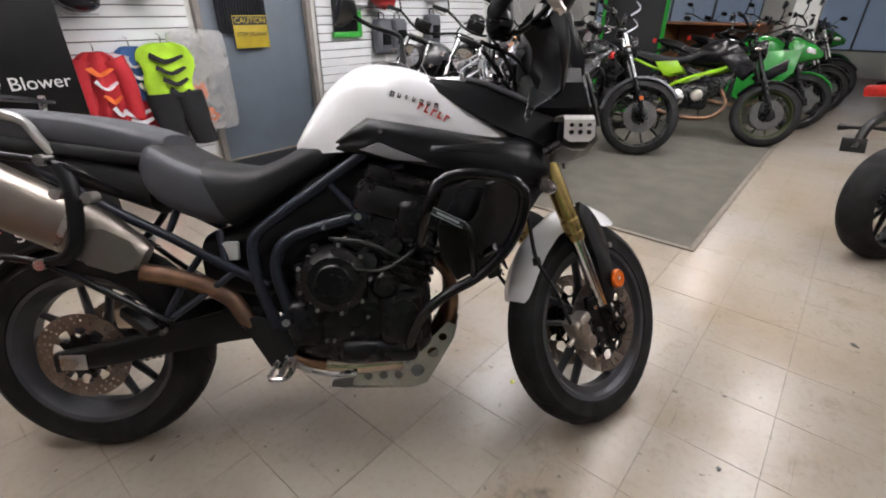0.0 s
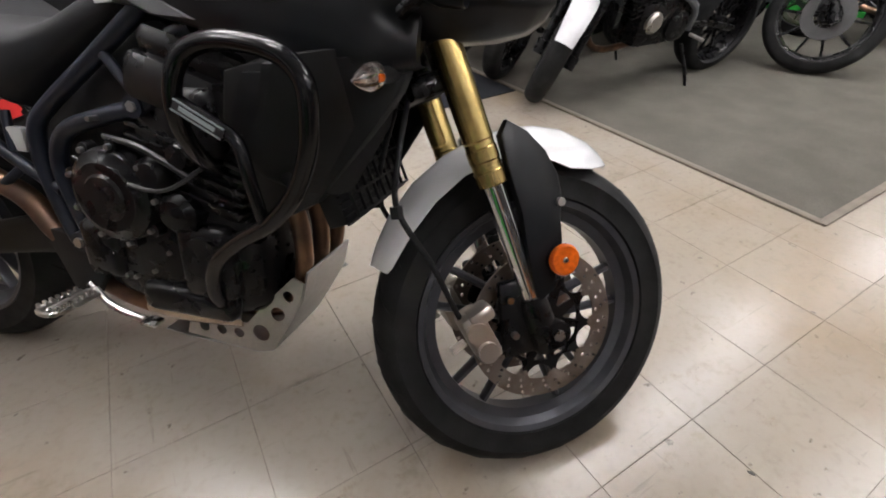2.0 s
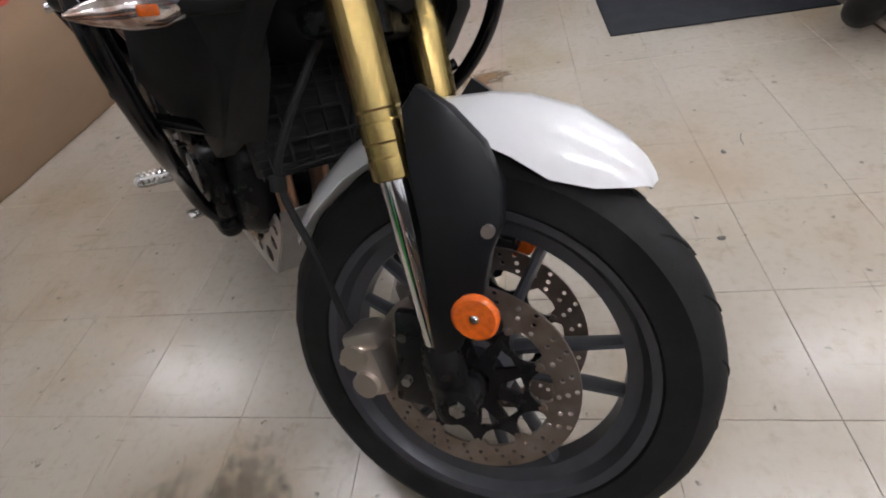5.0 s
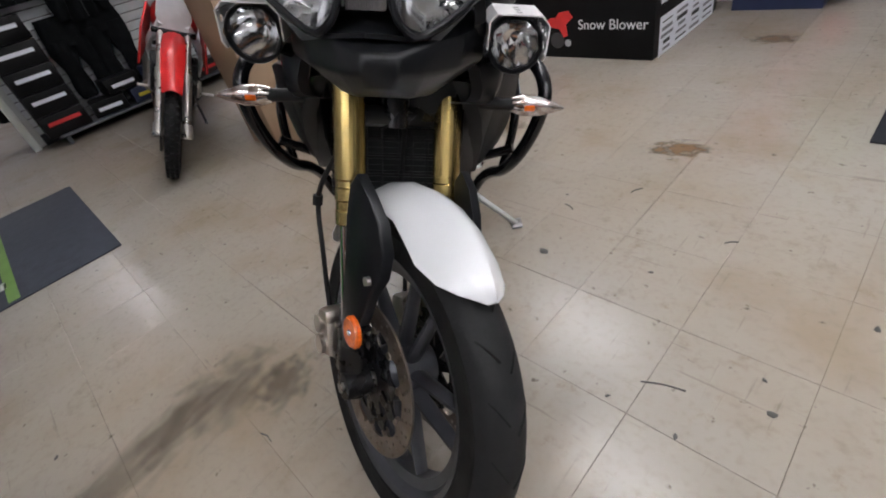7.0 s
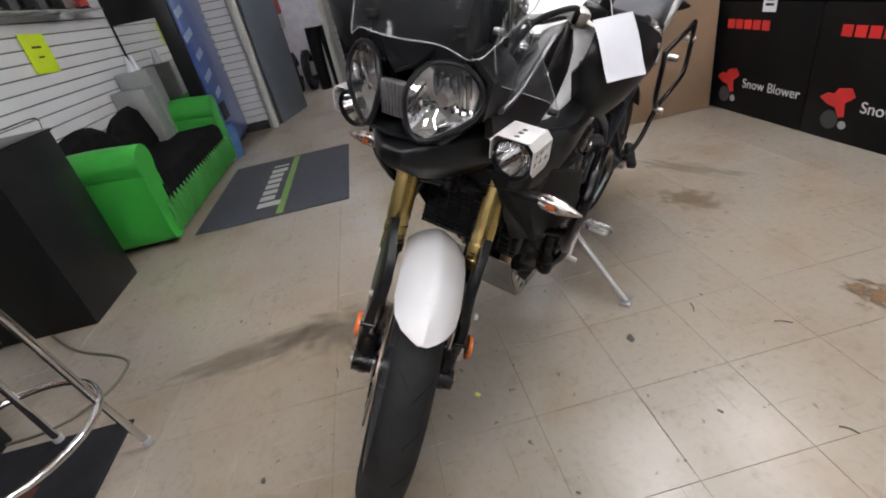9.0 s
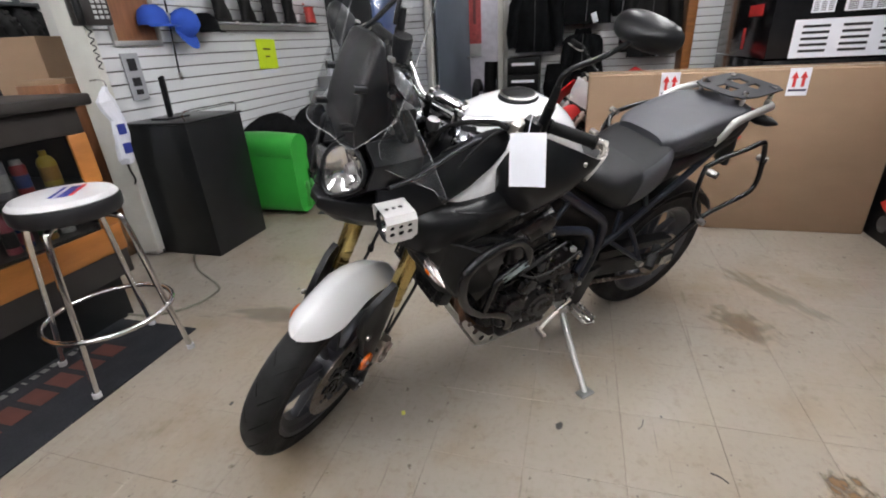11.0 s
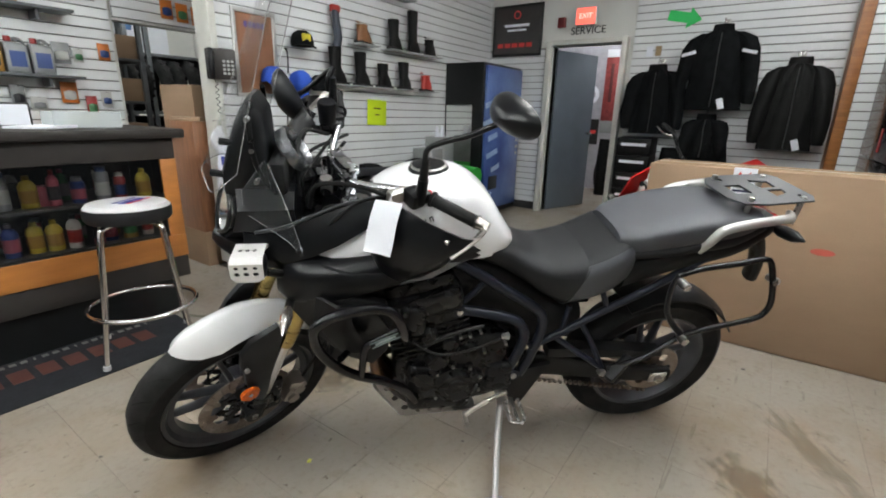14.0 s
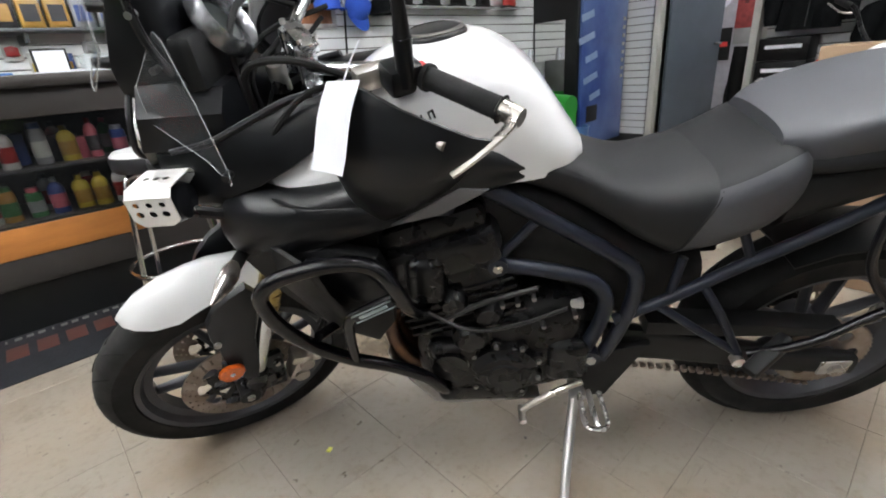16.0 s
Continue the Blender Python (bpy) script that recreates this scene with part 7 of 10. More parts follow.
bx(bm, (0, 0.36, 0.28), (1.62, 0.52, 0.26), 0.05, seg=4)
part("seat_cushion", bm, BVELV, sf, "deep black velour seat")
for s in (-1, 1):
    bm = B()
    secs = []
    for k in range(9):
        t = -1 + 2 * k / 8
        h = 0.74 - 0.14 * abs(t) ** 2.5
        x = s * 0.40 + 0.40 * t
        secs.append([(x, 0.02, 0.30), (x, 0.18, 0.30), (x, 0.21, 0.45), (x, 0.16, h - 0.05), (x, 0.10, h), (x, 0.04, h - 0.03)])
    lf(bm, secs)
    part("back_cushion", bm, BVELV, sf, "rounded black back cushion")
bm = B()
bx(bm, (0, 0.30, 0.10), (1.66, 0.56, 0.16), 0.02)
part("base", bm, tint("dark_green_skirt", (0.02, 0.14, 0.02), 0.6), sf, "dark green base")
for k in range(24):
    bm = B()
    tb(bm, [(-0.80 + 0.0695 * k, 0.60, 0.27), (-0.797 + 0.0695 * k, 0.63, 0.20), (-0.79 + 0.0695 * k, 0.622, 0.06)], 0.022, n=8, sub=3)
    part("pleat", bm, tint("green_pleat", (0.03, 0.22, 0.03), 0.6), sf)
sf.matrix_basis = pose(-2.30, -1.98, 0)
ob = thing("bin", pose(-3.36, -1.42, 0), "small blue plastic bin beside the sofa", "bin")
bm = B()
lt(bm, [(0.09, 0), (0.115, 0.32), (0.122, 0.32), (0.122, 0.33), (0.108, 0.33), (0.084, 0.006), (0, 0.006), (0, 0)], I4, 24)
part("bin_body", bm, tint("blue_plastic", (0.08, 0.18, 0.38), 0.4), ob)

# ---- vending machine, grey cabinets ----
vm = thing("vending_machine", pose(-3.84, -1.72, 0), "black drinks machine with a blue illustrated front", "vending machine")
bm = B()
bx(bm, (0, -0.005, 0.90), (0.92, 0.52, 1.76), 0.01)
part("cabinet", bm, BLACKL, vm, "black cabinet")
BLUEF = mat("blue_front_print", (0.025, 0.06, 0.25), 0.3, vary=0.6, scale=2.2, col2=(0.10, 0.17, 0.40), coat=0.4)
bm = B()
bx(bm, (0, 0.275, 0.92), (0.86, 0.04, 1.66), 0.012)
fr = part("front_door", bm, BLUEF, vm, "blue printed door")
bm = B()
for k, hh in enumerate((0.10, 0.16, 0.12, 0.18, 0.12)):
    bx(bm, (0.02 + 0.05 * (k % 2), 0.297, 0.62 + 0.19 * k), (0.10 + hh, 0.004, 0.06), 0.0, pose(0, 0, 0, 0, 14, 0))
part("front_print", bm, tint("pale_blue_print", (0.30, 0.40, 0.58), 0.3), fr, "pale blue printed shapes")
bm = B()
bx(bm, (0.22, 0.299, 0.42), (0.20, 0.012, 0.16), 0.005)
part("dispense_slot", bm, INK, fr, "black dispensing slot")
for k in range(8):
    bm = bx(B(), (-0.36, 0.299, 0.75 + 0.08 * k), (0.045, 0.010, 0.035), 0.003)
    part("select_button", bm, tint("pale_button", (0.5, 0.5, 0.48), 0.4), fr, "pale select button")
bm = B()
bx(bm, (0.4625, -0.06, 0.72), (0.006, 0.36, 1.20))
part("side_mirror", bm, mat("side_mirror_glass", (0.75, 0.76, 0.74), 0.04, metal=1.0), vm, "mirror sheet on the side")
for k, x in enumerate((-3.08, -2.86)):
    ob = thing("metal_cabinet", pose(x, -1.84, 0), "grey metal cabinet standing against the wall", "cabinet", "grey cabinets")
    bm = B()
    bx(bm, (0, 0, 0.48 - 0.06 * k), (0.21, 0.26, 0.96 - 0.12 * k), 0.006)
    part("cabinet_body", bm, GREYM, ob)
    bm = B()
    bx(bm, (0, 0.132, 0.50 - 0.06 * k), (0.18, 0.008, 0.80 - 0.1 * k), 0.003)
    part("cabinet_door", bm, GREYM, ob)
    if k == 0:
        for q in (-0.05, 0.05):
            oc = thing("cone_cup", pose(x + q, -1.84, 0.96), "white paper cone cup upside down", "cup", "cone cups")
            bm = B()
            cy(bm, (0, 0, 0), (0, 0, 0.12), 0.03, 0.012, n=16)
            part("cup_body", bm, PAPER, oc)

# ---- notes, poster, signs ----
NOTE = mat("fluorescent_note", (0.62, 0.80, 0.02), 0.5, vary=0.06)


def sheet(name, p, yaw, w, h, material, label, category="sign", bars=(), barmat=None, tilt=0.0, thick=0.002):
    ob = thing(name, pose(p[0], p[1], p[2], 0, 0, yaw) @ pose(0, 0, 0, 0, tilt, 0), label, category)
    bm = B()
    bx(bm, (0, 0, 0), (w, thick, h), 0)
    part("sheet", bm, material, ob)
    if bars:
        bm = B()
        for x, z, bw, bh in bars:
            bx(bm, (x, -thick / 2 - 0.001, z), (bw, 0.0015, bh))
        part("printing", bm, barmat or INK, ob, "printed bars")
    return ob


sheet("wall_note", (-2.19, -1.975, 1.21), 180, 0.27, 0.24, NOTE, "fluorescent yellow note taped to the slat wall", "note", [(0, 0.04, 0.10, 0.012), (0, -0.02, 0.06, 0.010)], tilt=2)
ob = thing("framed_poster", pose(-4.385, -1.60, 2.24, 0, 0, 90), "black framed poster with red and white marks", "poster")
bm = B()
bx(bm, (0, 0, 0), (0.68, 0.03, 0.60), 0.005)
part("frame", bm, BLACKL, ob, "black frame")
bm = B()
bx(bm, (0, -0.0165, 0), (0.62, 0.003, 0.54))
part("print", bm, mat("dark_poster", (0.03, 0.026, 0.026), 0.2, vary=0.3, scale=4, coat=0.5), ob)
bm = B()
lt(bm, [(0.035, -0.001), (0.048, -0.001), (0.048, 0.001), (0.035, 0.001)], Matrix.Translation((0, -0.0195, 0.18)) @ pose(0, 0, 0, 90, 0, 0), 24)
for k in range(5):
    bx(bm, (-0.22 + 0.1 * k, -0.0195, -0.17), (0.08, 0.002, 0.05))
part("red_marks", bm, REDINK, ob, "red printed marks")
bm = B()
bx(bm, (0, -0.0195, 0.06), (0.34, 0.002, 0.03))
bx(bm, (0, -0.0195, 0.005), (0.26, 0.002, 0.02))
part("pale_mark", bm, PAPER, ob, "pale printed bars")
EXIT = mat("exit_red", (1.0, 0.10, 0.07), 0.4, emit=1.6)
ob = thing("exit_sign", pose(-4.38, -0.72, 2.33, 0, 0, 90), "small lit red exit sign over the door", "sign")
bm = B()
bx(bm, (0, 0, 0), (0.24, 0.06, 0.19), 0.006)
part("sign_box", bm, WALLP, ob)
bm = B()
bx(bm, (0, -0.032, 0), (0.22, 0.006, 0.17), 0.002)
part("lit_face", bm, EXIT, ob, "lit red face")
lettering("exit_text", "EXIT", 0.075, mat("pale_red_text", (1.0, 0.45, 0.4), 0.4, emit=1.6), ob, Matrix.Translation((0, -0.036, 0)) @ R90)
ob = thing("service_letters", pose(-4.415, -0.70, 2.185, 0, 0, 90), "black SERVICE letters over the door", "lettering")
lettering("letters", "SERVICE", 0.115, INK, ob, R90, extrude=0.004)
ob = thing("fire_alarm", pose(-4.40, -1.02, 2.29, 0, 0, 90), "small dark red alarm box on the wall", "alarm")
bm = B()
bx(bm, (0, 0, 0), (0.09, 0.05, 0.11), 0.006)
part("alarm_body", bm, tint("alarm_red", (0.16, 0.02, 0.02), 0.4), ob)
ob = thing("light_switch", pose(-4.395, 0.02, 1.92, 0, 0, 90), "brown wooden tag beside a white switch plate", "switch")
bm = B()
bx(bm, (0, 0, 0), (0.07, 0.012, 0.11), 0.003)
part("plate", bm, PAPER, ob)
bm = B()
bx(bm, (0.09, 0, 0), (0.06, 0.02, 0.10), 0.003)
part("tag", bm, tint("tan_tag", (0.34, 0.24, 0.13), 0.6), ob)
ob = thing("green_arrow", pose(-4.385, 0.33, 2.23, 0, 0, 90) @ pose(0, 0, 0, 0, 12, 0), "bright green paper arrow on the slat wall", "sign")
bm = B()
pl(bm, [(-0.17, -0.05), (0.03, -0.05), (0.03, -0.10), (0.16, 0.0), (0.03, 0.10), (0.03, 0.05), (-0.17, 0.05)], [], 0.004, R90)
part("arrow", bm, mat("green_card", (0.03, 0.55, 0.12), 0.5), ob)


# ---- jackets ----
def jacket(p, yaw, w, h, material, label, stripes=False, lean=0.0):
    """A jacket on a hanger: body with folds, two hanging sleeves, collar, hook."""
    ob = thing("jacket", pose(p[0], p[1], p[2], 0, 0, yaw), label, "jacket", "jackets on the wall")
    n, secs = 40, []
    for t, ww, dd in ((0.0, 0.22, 0.5), (0.05, 0.55, 0.75), (0.12, 0.78, 0.95), (0.25, 0.86, 1.0), (0.45, 0.87, 1.0), (0.65, 0.90, 1.0), (0.85, 0.95, 1.0), (1.0, 0.97, 0.9)):
        row = []
        for k in range(n):
            a = 2 * math.pi * k / n
            fold = 0.02 * math.sin(a * 7 + t * 3) * t + 0.012 * math.sin(a * 11 + 9 * t)
            row.append((w * 0.36 * ww * math.cos(a) * (1 + fold), (0.085 * dd + fold) * math.sin(a), -h * t))
        secs.append(row)
    bm = lf(B(), secs)
    part("body", bm, material, ob)
    for s in (-1, 1):
        bm = B()
        secs = []
        for t, x, y, r in ((0, 0.20, 0.0, 0.05), (0.07, 0.285, 0.0, 0.082), (0.22, 0.335, -0.012, 0.088), (0.45, 0.375, -0.03, 0.080), (0.7, 0.405, -0.04, 0.070), (0.93, 0.415, -0.038, 0.058), (1.0, 0.415, -0.036, 0.046)):
            row = []
            for k in range(20):
                a = 2 * math.pi * k / 20
                rr = r * (1 + 0.10 * math.sin(a * 3 + t * 14) + 0.05 * math.sin(a * 5 - t * 22))
                row.append((s * w * x + rr * 0.9 * math.cos(a), y + rr * math.sin(a), -h * (0.05 + 0.88 * t)))
            secs.append(row)
        lf(bm, secs)
        part("sleeve", bm, material, ob)
        if stripes:
            bm = B()
            bx(bm, (0, 0, 0), (0.125, 0.004, 0.03), 0.001, Matrix.Translation((s * w * 0.345, -0.105, -h * 0.30)) @ pose(0, 0, 0, 0, s * 14, 0))
            part("reflective_stripe", bm, PAPER, ob, "pale reflective stripe")
    bm = B()
    lt(bm, [(0.055, 0.0), (0.075, 0.0), (0.068, 0.06), (0.055, 0.06)], Matrix.Translation((0, 0, -0.02)) @ Matrix.Diagonal((1.25, 0.8, 1, 1)), 24)
    part("collar", bm, material, ob)
    bm = tb(B(), [(0.004, -0.088, -0.06 * h), (0.0, -0.102, -0.3 * h), (0.006, -0.105, -0.65 * h), (0.0, -0.10, -0.97 * h)], 0.004, n=6, sub=3)
    part("zip", bm, tint("grey_zip", (0.05, 0.05, 0.052), 0.4), ob, "grey front zip")
    bm = B()
    tb(bm, [(0, 0, 0.02), (0, 0, 0.07), (0, 0.03, 0.10), (0, 0.12, 0.10), (0, 0.22, 0.08)], 0.005, n=8)
    bx(bm, (0, 0.20, 0.085), (0.06, 0.012, 0.06), 0.003)
    part("hook", bm, STEEL, ob, "steel wall hook")
    if stripes or lean:
        bm = B()
        bx(bm, (0, 0, 0), (0.055, 0.004, 0.10), 0.001, Matrix.Translation((0.09, -0.10, -h * 0.93)) @ pose(0, 0, 0, 0, -18, 0))
        part("price_label", bm, PAPER, ob, "white price label")
    return ob


jacket((-4.16, 0.72, 2.06), 90, 0.74, 0.74, FABRIC, "black textile jacket with pale reflective stripes", True)
jacket((-4.16, 0.18, 1.72), 90, 0.62, 0.66, FABRIC, "black textile jacket hanging on a hook")
jacket((-4.16, 1.38, 1.74), 90, 0.60, 0.78, LEATHER, "black leather jacket hanging on a hook", lean=1)
jacket((-4.22, 0.70, 1.24), 90, 0.40, 0.40, FABRIC, "short black vest hanging below the jackets")
# black cartons under the jackets
for k in range(5):
    cb = carton("helmet_box", (-4.22, 0.06, 0.09 + 0.185 * k), (0.32, 0.36, 0.18), BLACKC, "black printed carton in a stack", "box", group="stacked black cartons")
    bm = B()
    bx(bm, (0.162, 0, 0.11), (0.003, 0.26, 0.03))
    part("label_strip", bm, PAPER if k else REDINK, cb, "pale printed strip")
for k, (y, z) in enumerate(((0.45, 0.10), (0.80, 0.10), (1.15, 0.10), (0.62, 0.24), (0.98, 0.24), (1.40, 0.10))):
    cb = carton("goggle_box", (-4.20 + 0.02 * k % 0.05, y, z), (0.26, 0.30, 0.13), (BLACKC, tint("blue_carton", (0.02, 0.03, 0.08), 0.4), LAMIN)[k % 3], "small dark carton on the wall shelf", "box", group="dark cartons", yaw=4 * (k - 2))
    bm = B()
    bx(bm, (0.132, 0, 0.06), (0.003, 0.20, 0.03))
    part("label_strip", bm, (PAPER, tint("yellow_label", (0.6, 0.5, 0.05), 0.4), REDINK)[k % 3], cb, "printed strip")
bm = B()
bx(bm, (-4.20, 0.80, 0.085), (0.36, 1.7, 0.02), 0.003)
solo("wall_shelf", bm, DKMETAL, "low dark metal shelf under the jackets", "shelf")
bm = B()
for y in (0.0, 0.8, 1.6):
    bx(bm, (-4.20, y, 0.0375), (0.30, 0.03, 0.075))
solo("shelf_feet", bm, DKMETAL, "dark metal feet of the low shelf", "shelf")




def hung_trousers(p, yaw, h, label):
    """Padded riding trousers on a hook: waist and two hanging legs."""
    ob = thing("riding_trousers", pose(p[0], p[1], p[2], 0, 0, yaw), label, "trousers", "trousers on the wall")
    bm = B()
    secs = [[(0.17 * ww * math.cos(a) * (1 + 0.05 * math.sin(5 * a + 4 * t)), 0.07 * math.sin(a), -h * t) for a in [2 * math.pi * k / 24 for k in range(24)]] for t, ww in ((0, 0.92), (0.12, 1.0), (0.25, 1.08), (0.36, 1.1))]
    part("waist", lf(bm, secs), FABRIC, ob)
    for s in (-1, 1):
        bm = B()
        secs = []
        for i in range(9):
            t = i / 8
            r = 0.095 - 0.03 * t + 0.010 * math.sin(9 * t)
            secs.append([(s * (0.085 + 0.02 * t) + r * math.cos(a) * (1 + 0.07 * math.sin(4 * a + 11 * t)), -0.01 + 0.7 * r * math.sin(a), -h * (0.28 + 0.72 * t)) for a in [2 * math.pi * k / 18 for k in range(18)]])
        part("trouser_leg", lf(bm, secs), FABRIC, ob)
    part("hook", tb(B(), [(0, 0, 0.0), (0, 0, 0.05), (0, 0.07, 0.06)], 0.004, n=6), STEEL, ob, "steel wall hook")
    return ob


hung_trousers((-4.24, 0.76, 0.98), 90, 0.74, "black padded riding trousers hung on the slat wall")
hung_trousers((-4.26, 0.47, 0.92), 90, 0.66, "black textile riding trousers hung on the slat wall")
# ---- boots, caps and mirror on the south slat wall ----
def boot(p, yaw, h, material, label):
    ob = thing("boot", pose(p[0], p[1], p[2], 0, 0, yaw), label, "boot", "boots on display")
    bm = B()
    secs = []
    for z, x, rx, ry in ((0.0, 0.0, 0.13, 0.045), (0.03, 0.0, 0.132, 0.047), (0.07, -0.015, 0.105, 0.045), (0.11, -0.045, 0.068, 0.043), (0.5, -0.05, 0.058, 0.046), (0.8, -0.05, 0.062, 0.05), (1.0, -0.05, 0.064, 0.052)):
        zz = z if z < 0.12 else z * h
        if z >= 0.12 and zz < 0.12:
            zz = 0.12 + 0.02 * z
        secs.append([(x + rx * math.cos(2 * math.pi * k / 20), ry * math.sin(2 * math.pi * k / 20), zz) for k in range(20)])
    lf(bm, secs)
    part("shaft", bm, material, ob)
    bm = B()
    bx(bm, (0.0, 0, -0.006), (0.27, 0.092, 0.02), 0.008)
    part("sole", bm, RUBBER, ob, "black rubber sole")
    bm = B()
    for z in (0.10, 0.17):
        bx(bm, (-0.03, 0.047, z), (0.08, 0.006, 0.016), 0.002)
    part("buckle", bm, SILV if h > 0.2 else material, ob)
    return ob


BROWNL = tint("brown_leather", (0.22, 0.09, 0.03), 0.5)
REDB = tint("red_shoe", (0.45, 0.04, 0.03), 0.5)
rows_b = [(1.46, [(-1.63, 0.28, LEATHER), (-1.93, 0.27, LEATHER), (-2.23, 0.20, LEATHER), (-2.54, 0.24, LEATHER), (-2.90, 0.05, REDB)]),
          (1.82, [(-1.96, 0.07, BROWNL), (-2.39, 0.25, LEATHER), (-2.68, 0.37, LEATHER), (-2.96, 0.14, LEATHER)]), (2.30, [(-1.2, 0.10, REDB), (-1.75, 0.10, BROWNL), (-2.15, 0.12, LEATHER), (-2.5, 0.2, LEATHER)])]
for z, items in rows_b:
    for x, h, mt in items:
        boot((x, -1.90, z), 200, h, mt, {LEATHER: "black leather riding boot on a slat shelf", BROWNL: "brown leather shoe on a slat shelf", REDB: "red and black low shoe on a slat shelf"}[mt])
        bm = B()
        bx(bm, (x, -1.90, z - 0.021), (0.28, 0.16, 0.008), 0.002)
        solo("slat_shelf", bm, mat("clear_shelf", (0.7, 0.72, 0.72), 0.2, alpha=0.6), "small clear shelf hooked into the slats", "shelf", "boot shelves")


def cap(p, yaw, material, label, front=None):
    ob = thing("cap", pose(p[0], p[1], p[2], 0, 0, yaw), label, "cap", "caps on the wall")
    bm = B()
    lt(bm, [(0, 0.115), (0.04, 0.112), (0.075, 0.085), (0.090, 0.04), (0.092, 0.0), (0.086, 0.0), (0.0, 0.02)], I4, 24, closed=False)
    part("crown", bm, material, ob)
    bm = B()
    secs = []
    for k in range(9):
        a = radians(-80 + 20 * k)
        secs.append([(0.09 * math.cos(a), 0.09 * math.sin(a), 0.004), (0.09 * math.cos(a) + 0.075 * math.cos(a) ** 0.7 if math.cos(a) > 0 else 0, 0.09 * math.sin(a), -0.012), (0.09 * math.cos(a) + 0.07 * math.cos(a) ** 0.7 if math.cos(a) > 0 else 0, 0.088 * math.sin(a), -0.016), (0.088 * math.cos(a), 0.088 * math.sin(a), 0.0)])
    lf(bm, secs)
    part("peak", bm, material, ob)
    if front:
        bm = B()
        bx(bm, (0.078, 0, 0.055), (0.02, 0.07, 0.055), 0.006)
        part("front_patch", bm, front, ob, "coloured front patch")
    return ob


BLUEC = tint("blue_cap_cloth", (0.02, 0.08, 0.45), 0.8)
cap((-1.26, -1.90, 1.71), 75, FABRIC, "black cap with a yellow front patch", tint("yellow_patch", (0.6, 0.5, 0.03), 0.7))
cap((-0.97, -1.90, 1.42), 100, BLUEC, "blue cap hung on the slat wall")
c_ = cap((-1.20, -1.90, 1.40), 95, BLUEC, "blue cap hung on the slat wall")
c_.matrix_basis = pose(-1.20, -1.90, 1.42, 0, 60, 95)
c_ = cap((-1.42, -1.90, 1.39), 80, FABRIC, "black cap hung on the slat wall")
bl = thing("belt", pose(-1.12, -1.955, 1.58), "black webbing belt with a steel buckle hung on the slats", "belt")
bm = tb(B(), [(-0.015, 0.0, 0.10), (-0.01, 0.03, 0.06), (0.0, 0.035, -0.1), (0.02, 0.035, -0.30), (0.035, 0.035, -0.46)], 0.016, n=8, sub=3, flat=0.35)
part("webbing", bm, FABRIC, bl)
part("buckle", bx(B(), (0.0, 0.045, -0.12), (0.04, 0.012, 0.07), 0.004), STEEL, bl, "steel buckle")
part("tip", bx(B(), (0.035, 0.04, -0.47), (0.03, 0.012, 0.05), 0.004), STEEL, bl, "steel tip")
part("peg", cy(B(), (-0.015, -0.02, 0.10), (-0.015, 0.03, 0.10), 0.005, n=8), STEEL, bl)
gl = thing("glove_bundle", pose(-1.64, -1.955, 2.02), "grey-blue riding gloves with red cuffs hung on the slats", "gloves")
part("glove", tb(B(), [(0, 0.03, 0.0), (0.01, 0.05, -0.10), (-0.01, 0.045, -0.20), (0.0, 0.03, -0.27)], (0.055, 0.06), n=12, sub=4, flat=0.6), tint("slate_glove", (0.05, 0.058, 0.075), 0.7), gl)
part("cuff", bx(B(), (0.0, 0.03, 0.03), (0.09, 0.05, 0.06), 0.015), tint("red_cuff", (0.42, 0.04, 0.03), 0.7), gl, "red cuff")
part("strap", tb(B(), [(0.0, 0.03, -0.25), (0.012, 0.03, -0.36), (0.0, 0.03, -0.46)], 0.014, n=8, sub=3, flat=0.4), tint("slate_glove", (0.05, 0.058, 0.075), 0.7), gl)
part("peg", cy(B(), (0, -0.03, 0.06), (0, 0.03, 0.06), 0.005, n=8), STEEL, gl)
mr = thing("framed_board", pose(-0.885, -1.972, 1.61, 0, 0, 180), "brown board in a silver frame with dark printed bars", "board")
bm = B()
for a in ((0, 0.29, 0.36, 0.03), (0, -0.29, 0.36, 0.03), (0.165, 0, 0.03, 0.55), (-0.165, 0, 0.03, 0.55)):
    bx(bm, (a[0], 0, a[1]), (a[2], 0.02, a[3]), 0.003)
part("frame", bm, SILV, mr, "silver frame")
bm = B()
bx(bm, (0, 0.004, 0), (0.30, 0.006, 0.55))
part("board_face", bm, WOOD2, mr, "brown wooden face")
bm = B()
for k in range(5):
    bx(bm, (-0.07 + 0.035 * k, -0.002, 0.20), (0.026, 0.002, 0.04))
part("board_print", bm, tint("purple_print", (0.05, 0.03, 0.20), 0.4), mr, "dark printed bars")
sheet("hang_card", (-0.78, -1.972, 1.13), 180, 0.12, 0.27, mat("grey_card", (0.35, 0.36, 0.38), 0.4, vary=0.1), "grey parts card hung on the slat wall", "card", [(0, 0.07, 0.06, 0.07), (0, -0.03, 0.06, 0.05), (0, -0.09, 0.05, 0.03)], thick=0.01)
